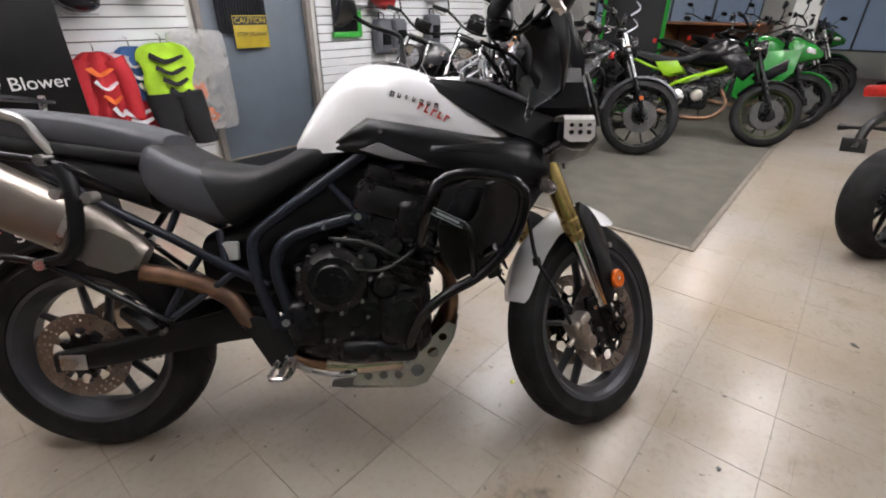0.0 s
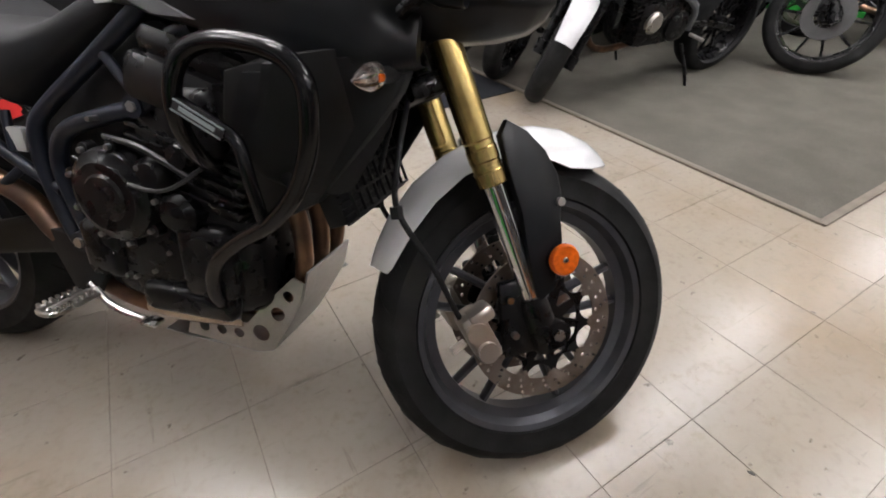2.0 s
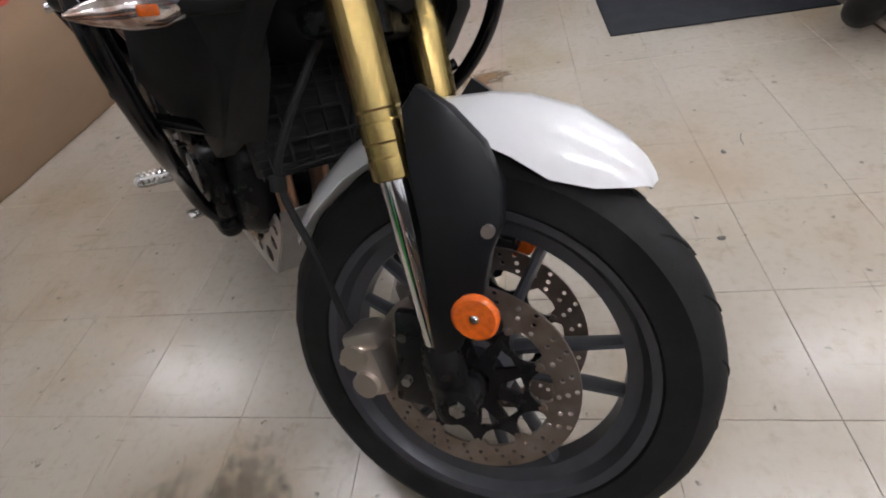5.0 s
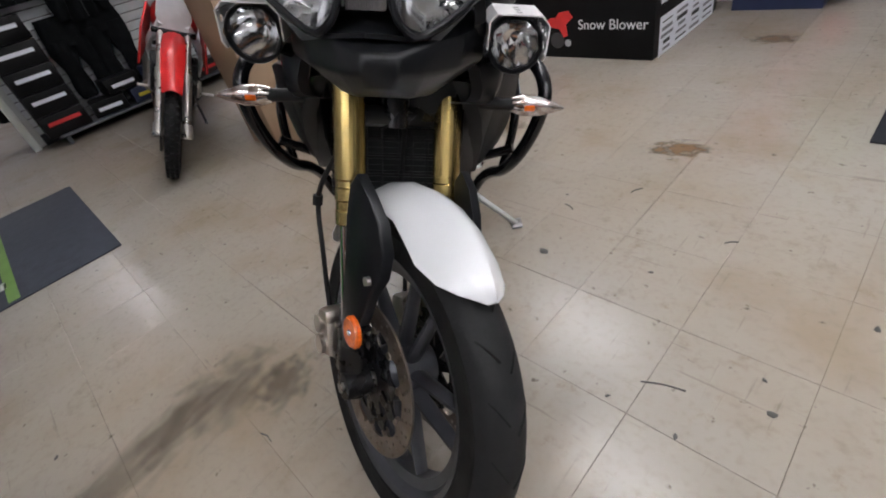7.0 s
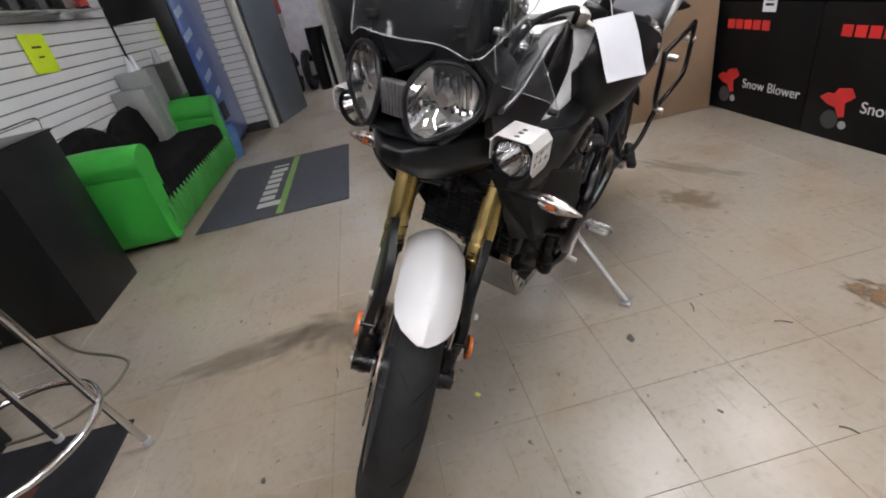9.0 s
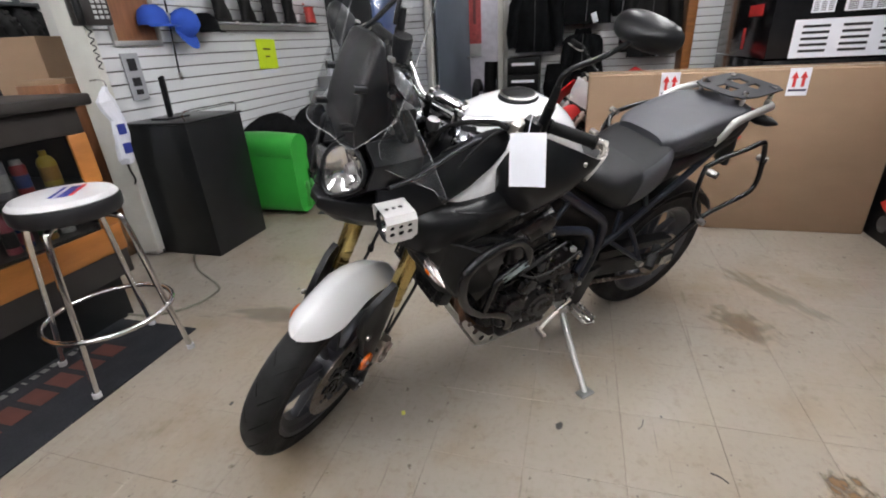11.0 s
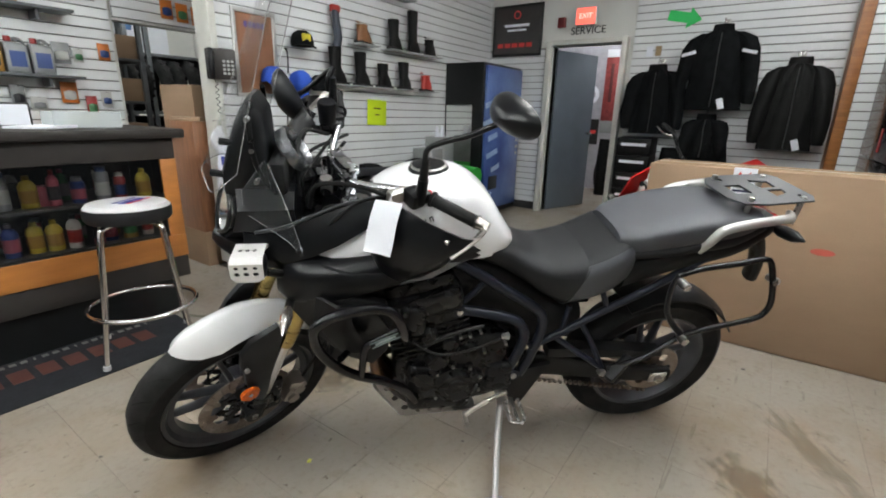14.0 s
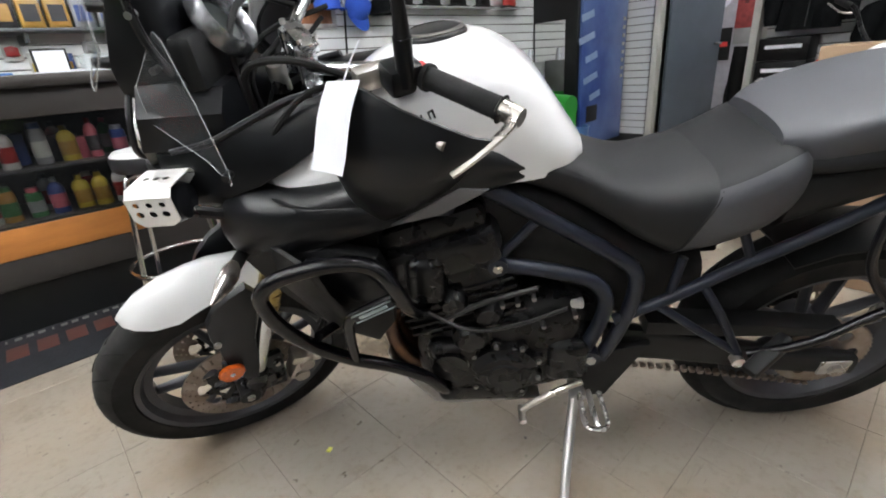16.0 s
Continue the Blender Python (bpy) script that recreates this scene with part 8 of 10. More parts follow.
# phone and papers on the wall end
ph = thing("desk_phone", pose(-0.555, -1.90, 1.51) @ pose(0, 0, 0, 0, 0, 150), "dark grey desk phone hung on the wall end", "phone")
bm = B()
bx(bm, (0, 0, 0), (0.19, 0.05, 0.20), 0.012)
part("phone_body", bm, LAMIN, ph)
bm = B()
tb(bm, [(-0.06, -0.05, 0.09), (-0.06, -0.065, 0.05), (-0.06, -0.065, -0.05), (-0.06, -0.05, -0.09)], 0.02, n=10)
part("handset", bm, BLACKL, ph)
bm = B()
for i in range(3):
    for j in range(4):
        bx(bm, (0.02 + 0.026 * i, -0.028, -0.06 + 0.026 * j), (0.018, 0.008, 0.016), 0.002)
part("key", bm, tint("pale_key", (0.45, 0.46, 0.46), 0.5), ph)
bm = B()
tb(bm, [(-0.06, -0.05, -0.09)] + [(-0.04 + 0.012 * math.sin(k * 1.9), -0.05 + 0.012 * math.cos(k * 1.9), -0.12 - 0.012 * k) for k in range(18)], 0.003, n=6, sub=2)
part("phone_cord", bm, BLACKL, ph, "coiled black cord")
ob = thing("paper_bag", pose(-0.50, -1.90, 0.80), "crumpled white and blue paper bag hung on the wall end", "bag")
bm = B()
rq = random.Random(8)
secs = []
for z, w, dx in ((0.30, 0.012, 0.00), (0.27, 0.030, 0.02), (0.22, 0.062, 0.03), (0.17, 0.055, 0.01), (0.11, 0.042, -0.01), (0.03, 0.048, 0.0), (-0.05, 0.046, 0.012), (-0.11, 0.050, 0.015), (-0.14, 0.042, 0.015)):
    secs.append([(dx + w * math.cos(2 * math.pi * k / 14) * rq.uniform(0.8, 1.15), 0.55 * w * math.sin(2 * math.pi * k / 14) * rq.uniform(0.7, 1.3), z + rq.uniform(-0.006, 0.006)) for k in range(14)])
lf(bm, secs)
part("bag_body", bm, PAPER, ob, angle=12)
for z in (-0.05, 0.06):
    bm = bx(B(), (0.01, 0.030, z), (0.05, 0.012, 0.06), 0.004)
    part("print_patch", bm, tint("blue_print", (0.04, 0.06, 0.32), 0.4), ob, "blue printed patch")
bm = tb(B(), [(0.0, 0.0, 0.28), (-0.005, 0.0, 0.32), (-0.012, -0.05, 0.335), (-0.02, -0.125, 0.33)], 0.004, n=6, sub=3)
part("hook", bm, STEEL, ob, "bent wire hook")
bm = tb(B(), [(0.02, 0.0, -0.13), (0.03, 0.012, -0.18), (0.015, 0.012, -0.24), (0.03, 0.012, -0.27)], 0.006, n=6, sub=3)
part("strap", bm, BLACKL, ob, "black hanging strap")

# ---- storeroom behind: racks, tyres, cartons ----
rk2 = thing("steel_rack", pose(-1.15, -4.55, 0), "grey steel rack holding tyres", "rack")
for x in (-1.1, 0.0, 1.1):
    for y in (-0.25, 0.25):
        bm = B()
        bx(bm, (x, y, 1.15), (0.045, 0.045, 2.3), 0.003)
        part("upright", bm, DKMETAL, rk2)
for z in (0.5, 1.15, 1.75):
    bm = B()
    bx(bm, (0, 0, z), (2.24, 0.5, 0.03), 0.003)
    part("shelf", bm, DKMETAL, rk2)


def tyre(m, r=0.30, w=0.13, label="black motorcycle tyre stored upright on a rack", group="stored tyres"):
    ob = thing("tyre", m, label, "tyre", group)
    bm = B()
    prof = [(r - 0.095 + 0.095 * math.sin(math.pi * k / 10), -w / 2 * math.cos(math.pi * k / 10)) for k in range(11)] + [(r - 0.105, w / 2 - 0.02), (r - 0.105, -w / 2 + 0.02)]
    lt(bm, prof, I4, 36)
    part("carcass", bm, RUBBER, ob)
    bm = B()
    for k in range(24):
        a = 2 * math.pi * k / 24
        bx(bm, (0, 0, 0), (0.01, 0.03, w * 0.7), 0.002, pose(0, 0, 0, 0, 0, math.degrees(a)) @ Matrix.Translation((r - 0.004, 0, 0)) @ pose(0, 0, 0, 25, 0, 0))
    part("tread_block", bm, RUBBER, ob)
    return ob


t0 = tyre(Matrix.Translation((-2.05, -4.5, 1.465)) @ pose(0, 0, 0, 0, 90, 8))
for k in range(1, 12):
    copy_thing(t0, Matrix.Translation((-2.05 + 0.165 * k, -4.5 + 0.03 * (k % 2), 1.465)) @ pose(0, 0, 0, 0, 90, 8 + 3 * (k % 3)))
for k in range(10):
    copy_thing(t0, Matrix.Translation((-2.0 + 0.18 * k, -4.5, 0.815)) @ pose(0, 0, 0, 0, 90, 5 * (k % 3)))
r3 = thing("parts_rack", pose(-0.60, -3.85, 0), "dark metal rack with cartons and parts", "rack")
for x in (-0.20, 0.20):
    for y in (-0.2, 0.2):
        bm = B()
        bx(bm, (x, y, 1.05), (0.04, 0.04, 2.1), 0.003)
        part("upright", bm, DKMETAL, r3)
for z in (0.4, 0.85, 1.25, 1.62, 2.0):
    bm = B()
    bx(bm, (0, 0, z), (0.44, 0.44, 0.025), 0.003)
    part("shelf", bm, DKMETAL, r3)
for k, z in enumerate((0.413, 0.863, 1.263, 1.633)):
    carton("stored_carton", (-0.70, -3.82, z), (0.18, 0.3, 0.20), CARD, "brown carton on the parts rack", group="stored cartons", flap=True)
    set_on((3 * k) % 12, pose(-0.55, -3.72, z))
    set_on((3 * k + 1) % 12, pose(-0.48, -3.70, z))
carton("floor_carton", (-0.76, -2.68, 0), (0.36, 0.36, 1.39), CARD, "tall brown carton standing in the passage", yaw=12, flap=True)
carton("side_cabinet", (-0.60, -2.36, 0.28), (0.30, 0.34, 0.84), WOOD2, "red-brown wooden cabinet in the passage", "cabinet")
carton("floor_carton", (-0.60, -2.36, 0), (0.30, 0.34, 0.28), CARD, "small brown carton under the cabinet")
carton("open_carton", (-0.60, -2.38, 1.12), (0.26, 0.26, 0.03), CARD, "flat brown carton lying on the cabinet", yaw=20)
sheet("store_poster", (-1.75, -5.86, 2.25), 180, 0.75, 0.85, PAPER, "white poster with a blue ring mark", "poster", [(-0.15, 0.05, 0.16, 0.26)], tint("blue_ring", (0.06, 0.15, 0.35), 0.4))

# ---- parts wall: oil shelf and hanging packs ----
bm = B()
bx(bm, (0.95, -3.06, 1.41), (2.1, 0.22, 0.02), 0.003)
for x in (0.1, 0.6, 1.1, 1.6):
    bx(bm, (x, -3.09, 1.37), (0.02, 0.16, 0.06), 0.002)
solo("oil_shelf", bm, DKMETAL, "dark metal shelf hooked into the slat wall", "shelf")
bm = B()
bx(bm, (0.95, -3.06, 1.86), (2.1, 0.22, 0.02), 0.003)
for x in (0.1, 0.6, 1.1, 1.6):
    bx(bm, (x, -3.09, 1.82), (0.02, 0.16, 0.06), 0.002)
solo("oil_shelf", bm, DKMETAL, "dark metal shelf hooked into the slat wall", "shelf")


def oil_jug(body, lab):
    ob = thing("oil_jug", I4.copy(), "plastic motor oil jug with printed label", "oil jug", "oil jugs on the shelf")
    bm = sup(B(), [(-0.062, 0.03, 0.0, 0.18, 5), (-0.055, 0.045, 0.0, 0.19, 5), (0.0, 0.048, 0.0, 0.20, 5), (0.055, 0.045, 0.0, 0.20, 5), (0.062, 0.03, 0.0, 0.19, 5)], 20, 2)
    part("jug_body", bm, body, ob)
    bm = B()
    cy(bm, (0.03, 0, 0.195), (0.03, 0, 0.235), 0.02, n=14)
    part("cap", bm, BCOL[3], ob, "red cap")
    bm = B()
    tb(bm, [(-0.05, 0, 0.15), (-0.05, 0, 0.20), (-0.02, 0, 0.225), (0.01, 0, 0.215)], 0.010, n=8)
    part("jug_handle", bm, body, ob)
    bm = B()
    bx(bm, (0, 0.048, 0.09), (0.085, 0.003, 0.10))
    part("label_panel", bm, lab, ob, "printed label")
    return ob


jugs = [oil_jug(BCOL[5], BCOL[2]), oil_jug(BCOL[4], BCOL[0]), oil_jug(BCOL[0], BCOL[4]), oil_jug(BCOL[1], BCOL[2])]
for k in range(13):
    j = (k // 2) % 4
    m = pose(0.12 + 0.14 * k, -3.04, 1.42, 0, 0, 0)
    if k in (0, 2, 4, 6):
        jugs[j].matrix_basis = m
    else:
        copy_thing(jugs[j], m)
    if k % 2:
        copy_thing(jugs[(j + 1) % 4], pose(0.12 + 0.14 * k, -3.04, 1.87, 0, 0, 0))


def hang_pack(p, w, h, mt, k):
    ob = thing("hanging_pack", pose(p[0], p[1], p[2], 0, 0, 180), "small coloured parts pack hung on a hook", "pack", "packs on the parts wall")
    bm = B()
    bx(bm, (0, 0, 0), (w, 0.006, h), 0.002)
    part("backing_card", bm, mt, ob)
    bm = sup(B(), [(-w * 0.36, 0.004, -h * 0.3, h * 0.05, 3), (0, 0.02, -h * 0.35, h * 0.12, 3), (w * 0.36, 0.004, -h * 0.3, h * 0.05, 3)], 12, 2, y0=-0.012)
    part("blister", bm, BCOL[(k * 4 + 2) % 9], ob, "plastic blister")
    bm = B()
    cy(bm, (0, 0.03, h * 0.44), (0, -0.03, h * 0.44), 0.003, n=6)
    part("hook", bm, STEEL, ob)
    return ob


ORP = tint("orange_pack", (0.6, 0.18, 0.03), 0.4)
for k in range(34):
    x = -0.30 + 0.145 * (k % 9) + rb.uniform(-0.03, 0.03) + (0.0 if k < 18 else 0.02)
    z = (1.12, 1.62, 2.05, 2.4)[k // 9]
    if k // 9 == 0:
        z = 1.25 + rb.uniform(-0.05, 0.05)
    if x > 0.08 and 1.30 < z < 1.75:
        continue
    hang_pack((x, -3.145, z + rb.uniform(-0.04, 0.04)), rb.uniform(0.06, 0.11), rb.uniform(0.09, 0.16), (BCOL[1], BCOL[3], ORP, BCOL[1], BCOL[5], BCOL[2], BCOL[1])[k % 7], k)

for k in range(4):
    hang_pack((-0.84 - 0.13 * k, -3.145, 2.02 - 0.01 * k), 0.10, 0.15, ORP, k)
# ---- cardboard box and black cartons ----
cb = thing("cardboard_box", pose(-1.74, 1.60, 0), "large flat brown cardboard box standing upright", "box")
bm = B()
bx(bm, (0, 0, 0.49), (0.37, 1.68, 0.975), 0.006)
part("box_body", bm, CARD, cb)
bm = B()
bx(bm, (0.002, 0, 0.979), (0.05, 1.66, 0.002))
part("tape", bm, mat("packing_tape", (0.36, 0.26, 0.16), 0.3), cb, "shiny packing tape")
for y in (-0.37, 0.30):
    bm = B()
    bx(bm, (0.187, y, 0.91), (0.002, 0.105, 0.15))
    lb = part("arrow_label", bm, PAPER, cb, "white label with red arrows")
    bm = B()
    for q in (-0.022, 0.022):
        pl(bm, [(-0.008, -0.035), (0.008, -0.035), (0.008, 0.012), (0.019, 0.012), (0.0, 0.048), (-0.019, 0.012), (-0.008, 0.012)], [], 0.001, Matrix.Translation((0.1885, y + q, 0.918)) @ pose(0, 0, 0, 90, 0, 90))
    part("red_arrow", bm, REDINK, lb, "red printed arrows")
    bm = B()
    bx(bm, (0.189, y, 0.865), (0.001, 0.09, 0.012))
    part("label_bar", bm, tint("navy_bar", (0.02, 0.02, 0.06), 0.5), lb)
bm = B()
lt(bm, [(0, 0.001), (0.05, 0.001), (0.05, 0), (0, 0)], Matrix.Translation((0.186, 0.02, 0.60)) @ pose(0, 0, 0, 0, 90, 0) @ Matrix.Diagonal((0.35, 1, 1, 1)), 20, closed=False)
part("red_stamp", bm, tint("red_stamp", (0.45, 0.08, 0.05), 0.6), cb, "faded red oval stamp")
REDM = tint("printed_red", (0.60, 0.03, 0.03), 0.3)
GREYW = tint("printed_white", (0.75, 0.75, 0.75), 0.3)


def blower_carton(x0, x1, y0, y1, z0, h, faces=("front",), skin=BLACKC):
    ob = thing("blower_carton", pose((x0 + x1) / 2, (y0 + y1) / 2, z0), "glossy black snow blower carton with printed sides", "carton", "black cartons")
    w, dp = x1 - x0, y1 - y0
    bm = B()
    bx(bm, (0, 0, h / 2), (w - 0.006, dp - 0.006, h - 0.004), 0.004)
    part("box_body", bm, skin, ob)
    yf = -dp / 2 - 0.0005
    if "front" in faces:
        lettering("text", "Snow Blower", 0.082, GREYW, ob, Matrix.Translation((w / 2 - 0.26, yf - 0.002, 0.205)) @ R90)
        for k in range(5):
            bm = B()
            bx(bm, (-w / 2 + 0.16 + 0.072 * k, yf, 0.56), (0.058, 0.002, 0.055))
            part("name_bar", bm, REDM, ob, "red printed name bar")
        bm = B()
        pl(bm, [(-0.10, 0.0), (-0.05, -0.03), (0.0, -0.04), (0.03, -0.09), (0.06, -0.08), (0.05, -0.01), (0.10, 0.03), (0.07, 0.07), (0.0, 0.06), (-0.02, 0.03), (-0.06, 0.03)], [], 0.002, Matrix.Translation((w / 2 - 0.68 + 0.06, yf + 0.001, 0.22)) @ R90)
        pm_ = part("machine_print", bm, REDM, ob, "red printed machine")
        bm = B()
        pl(bm, circ((-0.02, -0.11), 0.05, 20), [], 0.002, Matrix.Translation((w / 2 - 0.68 + 0.06, yf + 0.0012, 0.22)) @ R90)
        part("wheel_print", bm, tint("print_dark_grey", (0.05, 0.05, 0.05), 0.4), pm_)
        bm = B()
        pl(bm, circ((0.06, -0.125), 0.022, 16), [], 0.002, Matrix.Translation((w / 2 - 0.68 + 0.06, yf + 0.0008, 0.22)) @ R90)
        part("wheel_print", bm, tint("print_grey", (0.45, 0.46, 0.48), 0.4), pm_)
        bm = B()
        bx(bm, (0.05, yf, 0.70), (0.10, 0.002, 0.13))
        lb = part("white_label", bm, PAPER, ob, "white shipping label")
        bm = B()
        for k in range(3):
            bx(bm, (0.05, yf - 0.002, 0.675 + 0.028 * k), (0.06 - 0.012 * k, 0.002, 0.014))
        part("label_bars", bm, INK, lb)
    if "east" in faces:
        xf = w / 2 + 0.0005
        for (y, z, a, b_) in ((0, h - 0.22, dp * 0.86, 0.36), (0, h - 0.62, dp * 0.86, 0.30)):
            bm = B()
            bx(bm, (xf, y, z), (0.002, a, b_))
            lb = part("spec_sheet", bm, PAPER, ob, "white printed specification panel")
            rq = random.Random(int(z * 100))
            for k in range(7):
                for q in range(4):
                    bm = bx(B(), (xf + 0.0015, y + a * (-0.38 + 0.25 * q), z + b_ * (-0.40 + 0.13 * k)), (0.0015, a * rq.uniform(0.10, 0.20), b_ * rq.uniform(0.02, 0.08)))
                    dark = (k + q) % 3 == 0
                    part("picture_print" if dark else "print_bar", bm, INK if dark else tint("print_grey_dark", (0.2, 0.2, 0.22), 0.5), lb)
    return ob


for z in (0, 0.70):
    for k in range(2):
        blower_carton(-1.62 + 0.81 * k, -0.81 + 0.81 * k, 2.465, 3.42, z, 0.69, ("front", "east") if k else ("front",))
blower_carton(-1.58, -0.77, 2.465, 3.42, 1.40, 0.69)
blower_carton(-0.74, 0.07, 2.465, 3.42, 1.40, 0.69, ("front", "east"))
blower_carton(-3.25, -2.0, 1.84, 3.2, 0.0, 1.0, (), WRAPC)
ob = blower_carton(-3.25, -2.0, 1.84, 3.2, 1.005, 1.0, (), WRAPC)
for x, z, a, b_ in ((0.28, 0.30, 0.30, 0.07), (0.05, 0.72, 0.08, 0.16), (0.10, 0.12, 0.06, 0.14)):
    part("red_print", bx(B(), (x, -0.6805, z), (a, 0.002, b_)), REDM, ob, "red printed shape")
for (y, z, a, b_) in ((2.13, 1.55, 0.30, 0.17), (2.42, 1.83, 0.50, 0.20), (2.3, 1.12, 0.66, 0.22), (2.10, 1.30, 0.12, 0.07), (2.32, 1.30, 0.22, 0.07)):
    sheet("carton_label", (-1.998, y, z), 90, a, b_, PAPER, "white printed label on a black carton", "label", [(a * c, b_ * r, a * 0.22, b_ * 0.07) for c in (-0.32, 0.0, 0.32) for r in (0.32, 0.16, 0.0, -0.16, -0.32)])
carton("shop_carton", (0.35, 3.5, 0), (0.5, 0.2, 0.25), tint("blue_carton", (0.02, 0.03, 0.08), 0.4), "dark blue carton on the floor by the wall")

# ---- riding gear on the north slat wall ----
def hang_gear(name, p, w, h, mats, label, legs=False):
    ob = thing(name, pose(p[0], p[1], p[2], 0, 0, 0), label, "clothing", "hung riding gear")
    bm = B()
    secs = []
    shape = ((0, 0.45), (0.08, 0.85), (0.25, 1.0), (0.5, 0.86), (0.75, 0.80), (1.0, 0.84))
    for i in range(16):
        t = i / 15
        j = max(q for q in range(5) if shape[q][0] <= t)
        ww = shape[j][1] + (shape[j + 1][1] - shape[j][1]) * (t - shape[j][0]) / (shape[j + 1][0] - shape[j][0])
        secs.append([(w / 2 * ww * math.cos(a) * (1 + 0.06 * math.sin(5 * a + 6 * t)), 0.05 * math.sin(a) * (1 + 0.25 * math.sin(7 * a + 3 * t)), -h * t) for a in [2 * math.pi * k / 28 for k in range(28)]])
    lf(bm, secs)
    for v in bm.verts:
        f = noise.noise(Vector((v.co.x * 9, p[0] * 7, v.co.z * 6)))
        v.co.y += 0.035 * f
        v.co.x += 0.02 * noise.noise(Vector((p[0] * 5, v.co.y * 4, v.co.z * 9)))
    part("torso", bm, mats[0], ob)
    if legs:
        for s in (-1, 1):
            bm = B()
            secs = []
            for t in range(6):
                u = t / 5
                r = 0.115 - 0.03 * u
                secs.append([(s * (w * 0.22 + 0.02 * u) + 0.05 * u + r * math.cos(a) * (1 + 0.08 * math.sin(4 * a + 9 * u)), -0.03 + 0.05 * math.sin(a), -h * 0.85 - h * 1.0 * u) for a in [2 * math.pi * k / 18 for k in range(18)]])
            lf(bm, secs)
            part("trouser_leg", bm, mats[1], ob)
    else:
        for s in (-1, 1):
            bm = B()
            tb(bm, [(s * w * 0.36, 0, -0.05), (s * w * 0.52, -0.01, -0.2), (s * w * 0.56, -0.02, -0.45)], (0.075, 0.05), n=12, sub=4)
            part("sleeve", bm, mats[1], ob)
    for k in range(4):
        bm = tb(B(), [(-w * 0.30 + 0.03 * k, -0.052, -h * (0.18 + 0.20 * k)), (-0.02 + 0.02 * k, -0.064, -h * (0.30 + 0.20 * k)), (w * 0.28, -0.050, -h * (0.22 + 0.20 * k))], (0.030, 0.012), n=8, sub=4, flat=0.25)
        part("print_patch", bm, mats[2] if k % 2 else mats[-1], ob, "printed slash")
    bm = B()
    tb(bm, [(0, 0.0, 0.0), (0, 0.0, 0.05), (0, 0.06, 0.06)], 0.004, n=6)
    part("hook", bm, STEEL, ob)
    return ob


REDJ, NEON, BLKJ, ORJ, WHJ = tint("red_jersey", (0.50, 0.02, 0.03), 0.8, scale=4), tint("neon_jersey", (0.42, 0.72, 0.03), 0.8, vary=0.25, scale=6), tint("black_trousers", (0.015, 0.015, 0.017), 0.8), tint("orange_glove", (0.75, 0.14, 0.02), 0.7), tint("white_cloth", (0.65, 0.65, 0.68), 0.8)
hang_gear("race_jersey", (0.36, 3.48, 0.96), 0.27, 0.46, (REDJ, REDJ, WHJ, ORJ), "red racing jersey with white slashes")
hang_gear("race_trousers", (0.52, 3.50, 0.62), 0.30, 0.3, (REDJ, REDJ, WHJ), "red and white racing trousers", True)
hang_gear("neon_gear", (0.78, 3.44, 1.00), 0.40, 0.40, (NEON, BLKJ, BLKJ), "neon yellow jersey over black trousers", True)
hang_gear("race_jersey", (0.60, 3.54, 0.98), 0.24, 0.42, (tint("blue_jersey", (0.05, 0.14, 0.35), 0.8), WHJ, WHJ), "blue racing jersey with white sleeves")
ob = thing("glove_bag", pose(1.07, 3.50, 0.68), "clear plastic bag holding orange gloves", "bag")
bm = sup(B(), [(-0.22, 0.02, -0.32, 0.36, 4), (-0.17, 0.06, -0.36, 0.40, 4), (0.15, 0.06, -0.36, 0.40, 4), (0.20, 0.02, -0.32, 0.36, 4)], 24, 2)
part("bag_film", bm, mat("bag_film", (0.62, 0.61, 0.60), 0.2, alpha=0.38, vary=0.15), ob, "cloudy plastic film")
for k, (x, z) in enumerate(((-0.07, -0.05), (0.06, -0.16), (-0.03, -0.24), (0.10, -0.08))):
    bm = B()
    bmesh.ops.create_icosphere(bm, subdivisions=3, radius=0.075)
    for v in bm.verts:
        v.co *= 1 + 0.25 * noise.noise(v.co * 22 + Vector((k, 0, 0)))
        v.co.y *= 0.45
        v.co += Vector((x, 0, z))
    part("glove", bm, ORJ if k % 2 == 0 else tint("grey_glove", (0.12, 0.13, 0.15), 0.7), ob, "folded glove")


def helmet(p, yaw, material, visor, label):
    ob = thing("helmet", pose(p[0], p[1], p[2], 0, 0, yaw), label, "helmet", "helmets on the wall")
    bm = B()
    bmesh.ops.create_uvsphere(bm, u_segments=28, v_segments=18, radius=0.135)
    for v in bm.verts:
        v.co.x *= 1.18
        if v.co.z < -0.07:
            v.co.z = -0.07 + (v.co.z + 0.07) * 0.9
            v.co.x += 0.03
    part("shell", bm, material, ob)
    bm = B()
    lt(bm, [(0.138, -0.035), (0.141, 0.0), (0.136, 0.045)], Matrix.Diagonal((1.19, 1.03, 1, 1)), 16, closed=False, a0=-1.2, a1=1.2)
    part("visor", bm, visor, ob)
    bm = B()
    bx(bm, (0.20, 0, 0.07), (0.14, 0.18, 0.012), 0.005, pose(0, 0, 0, 0, -12, 0))
    part("peak", bm, material, ob)
    return ob


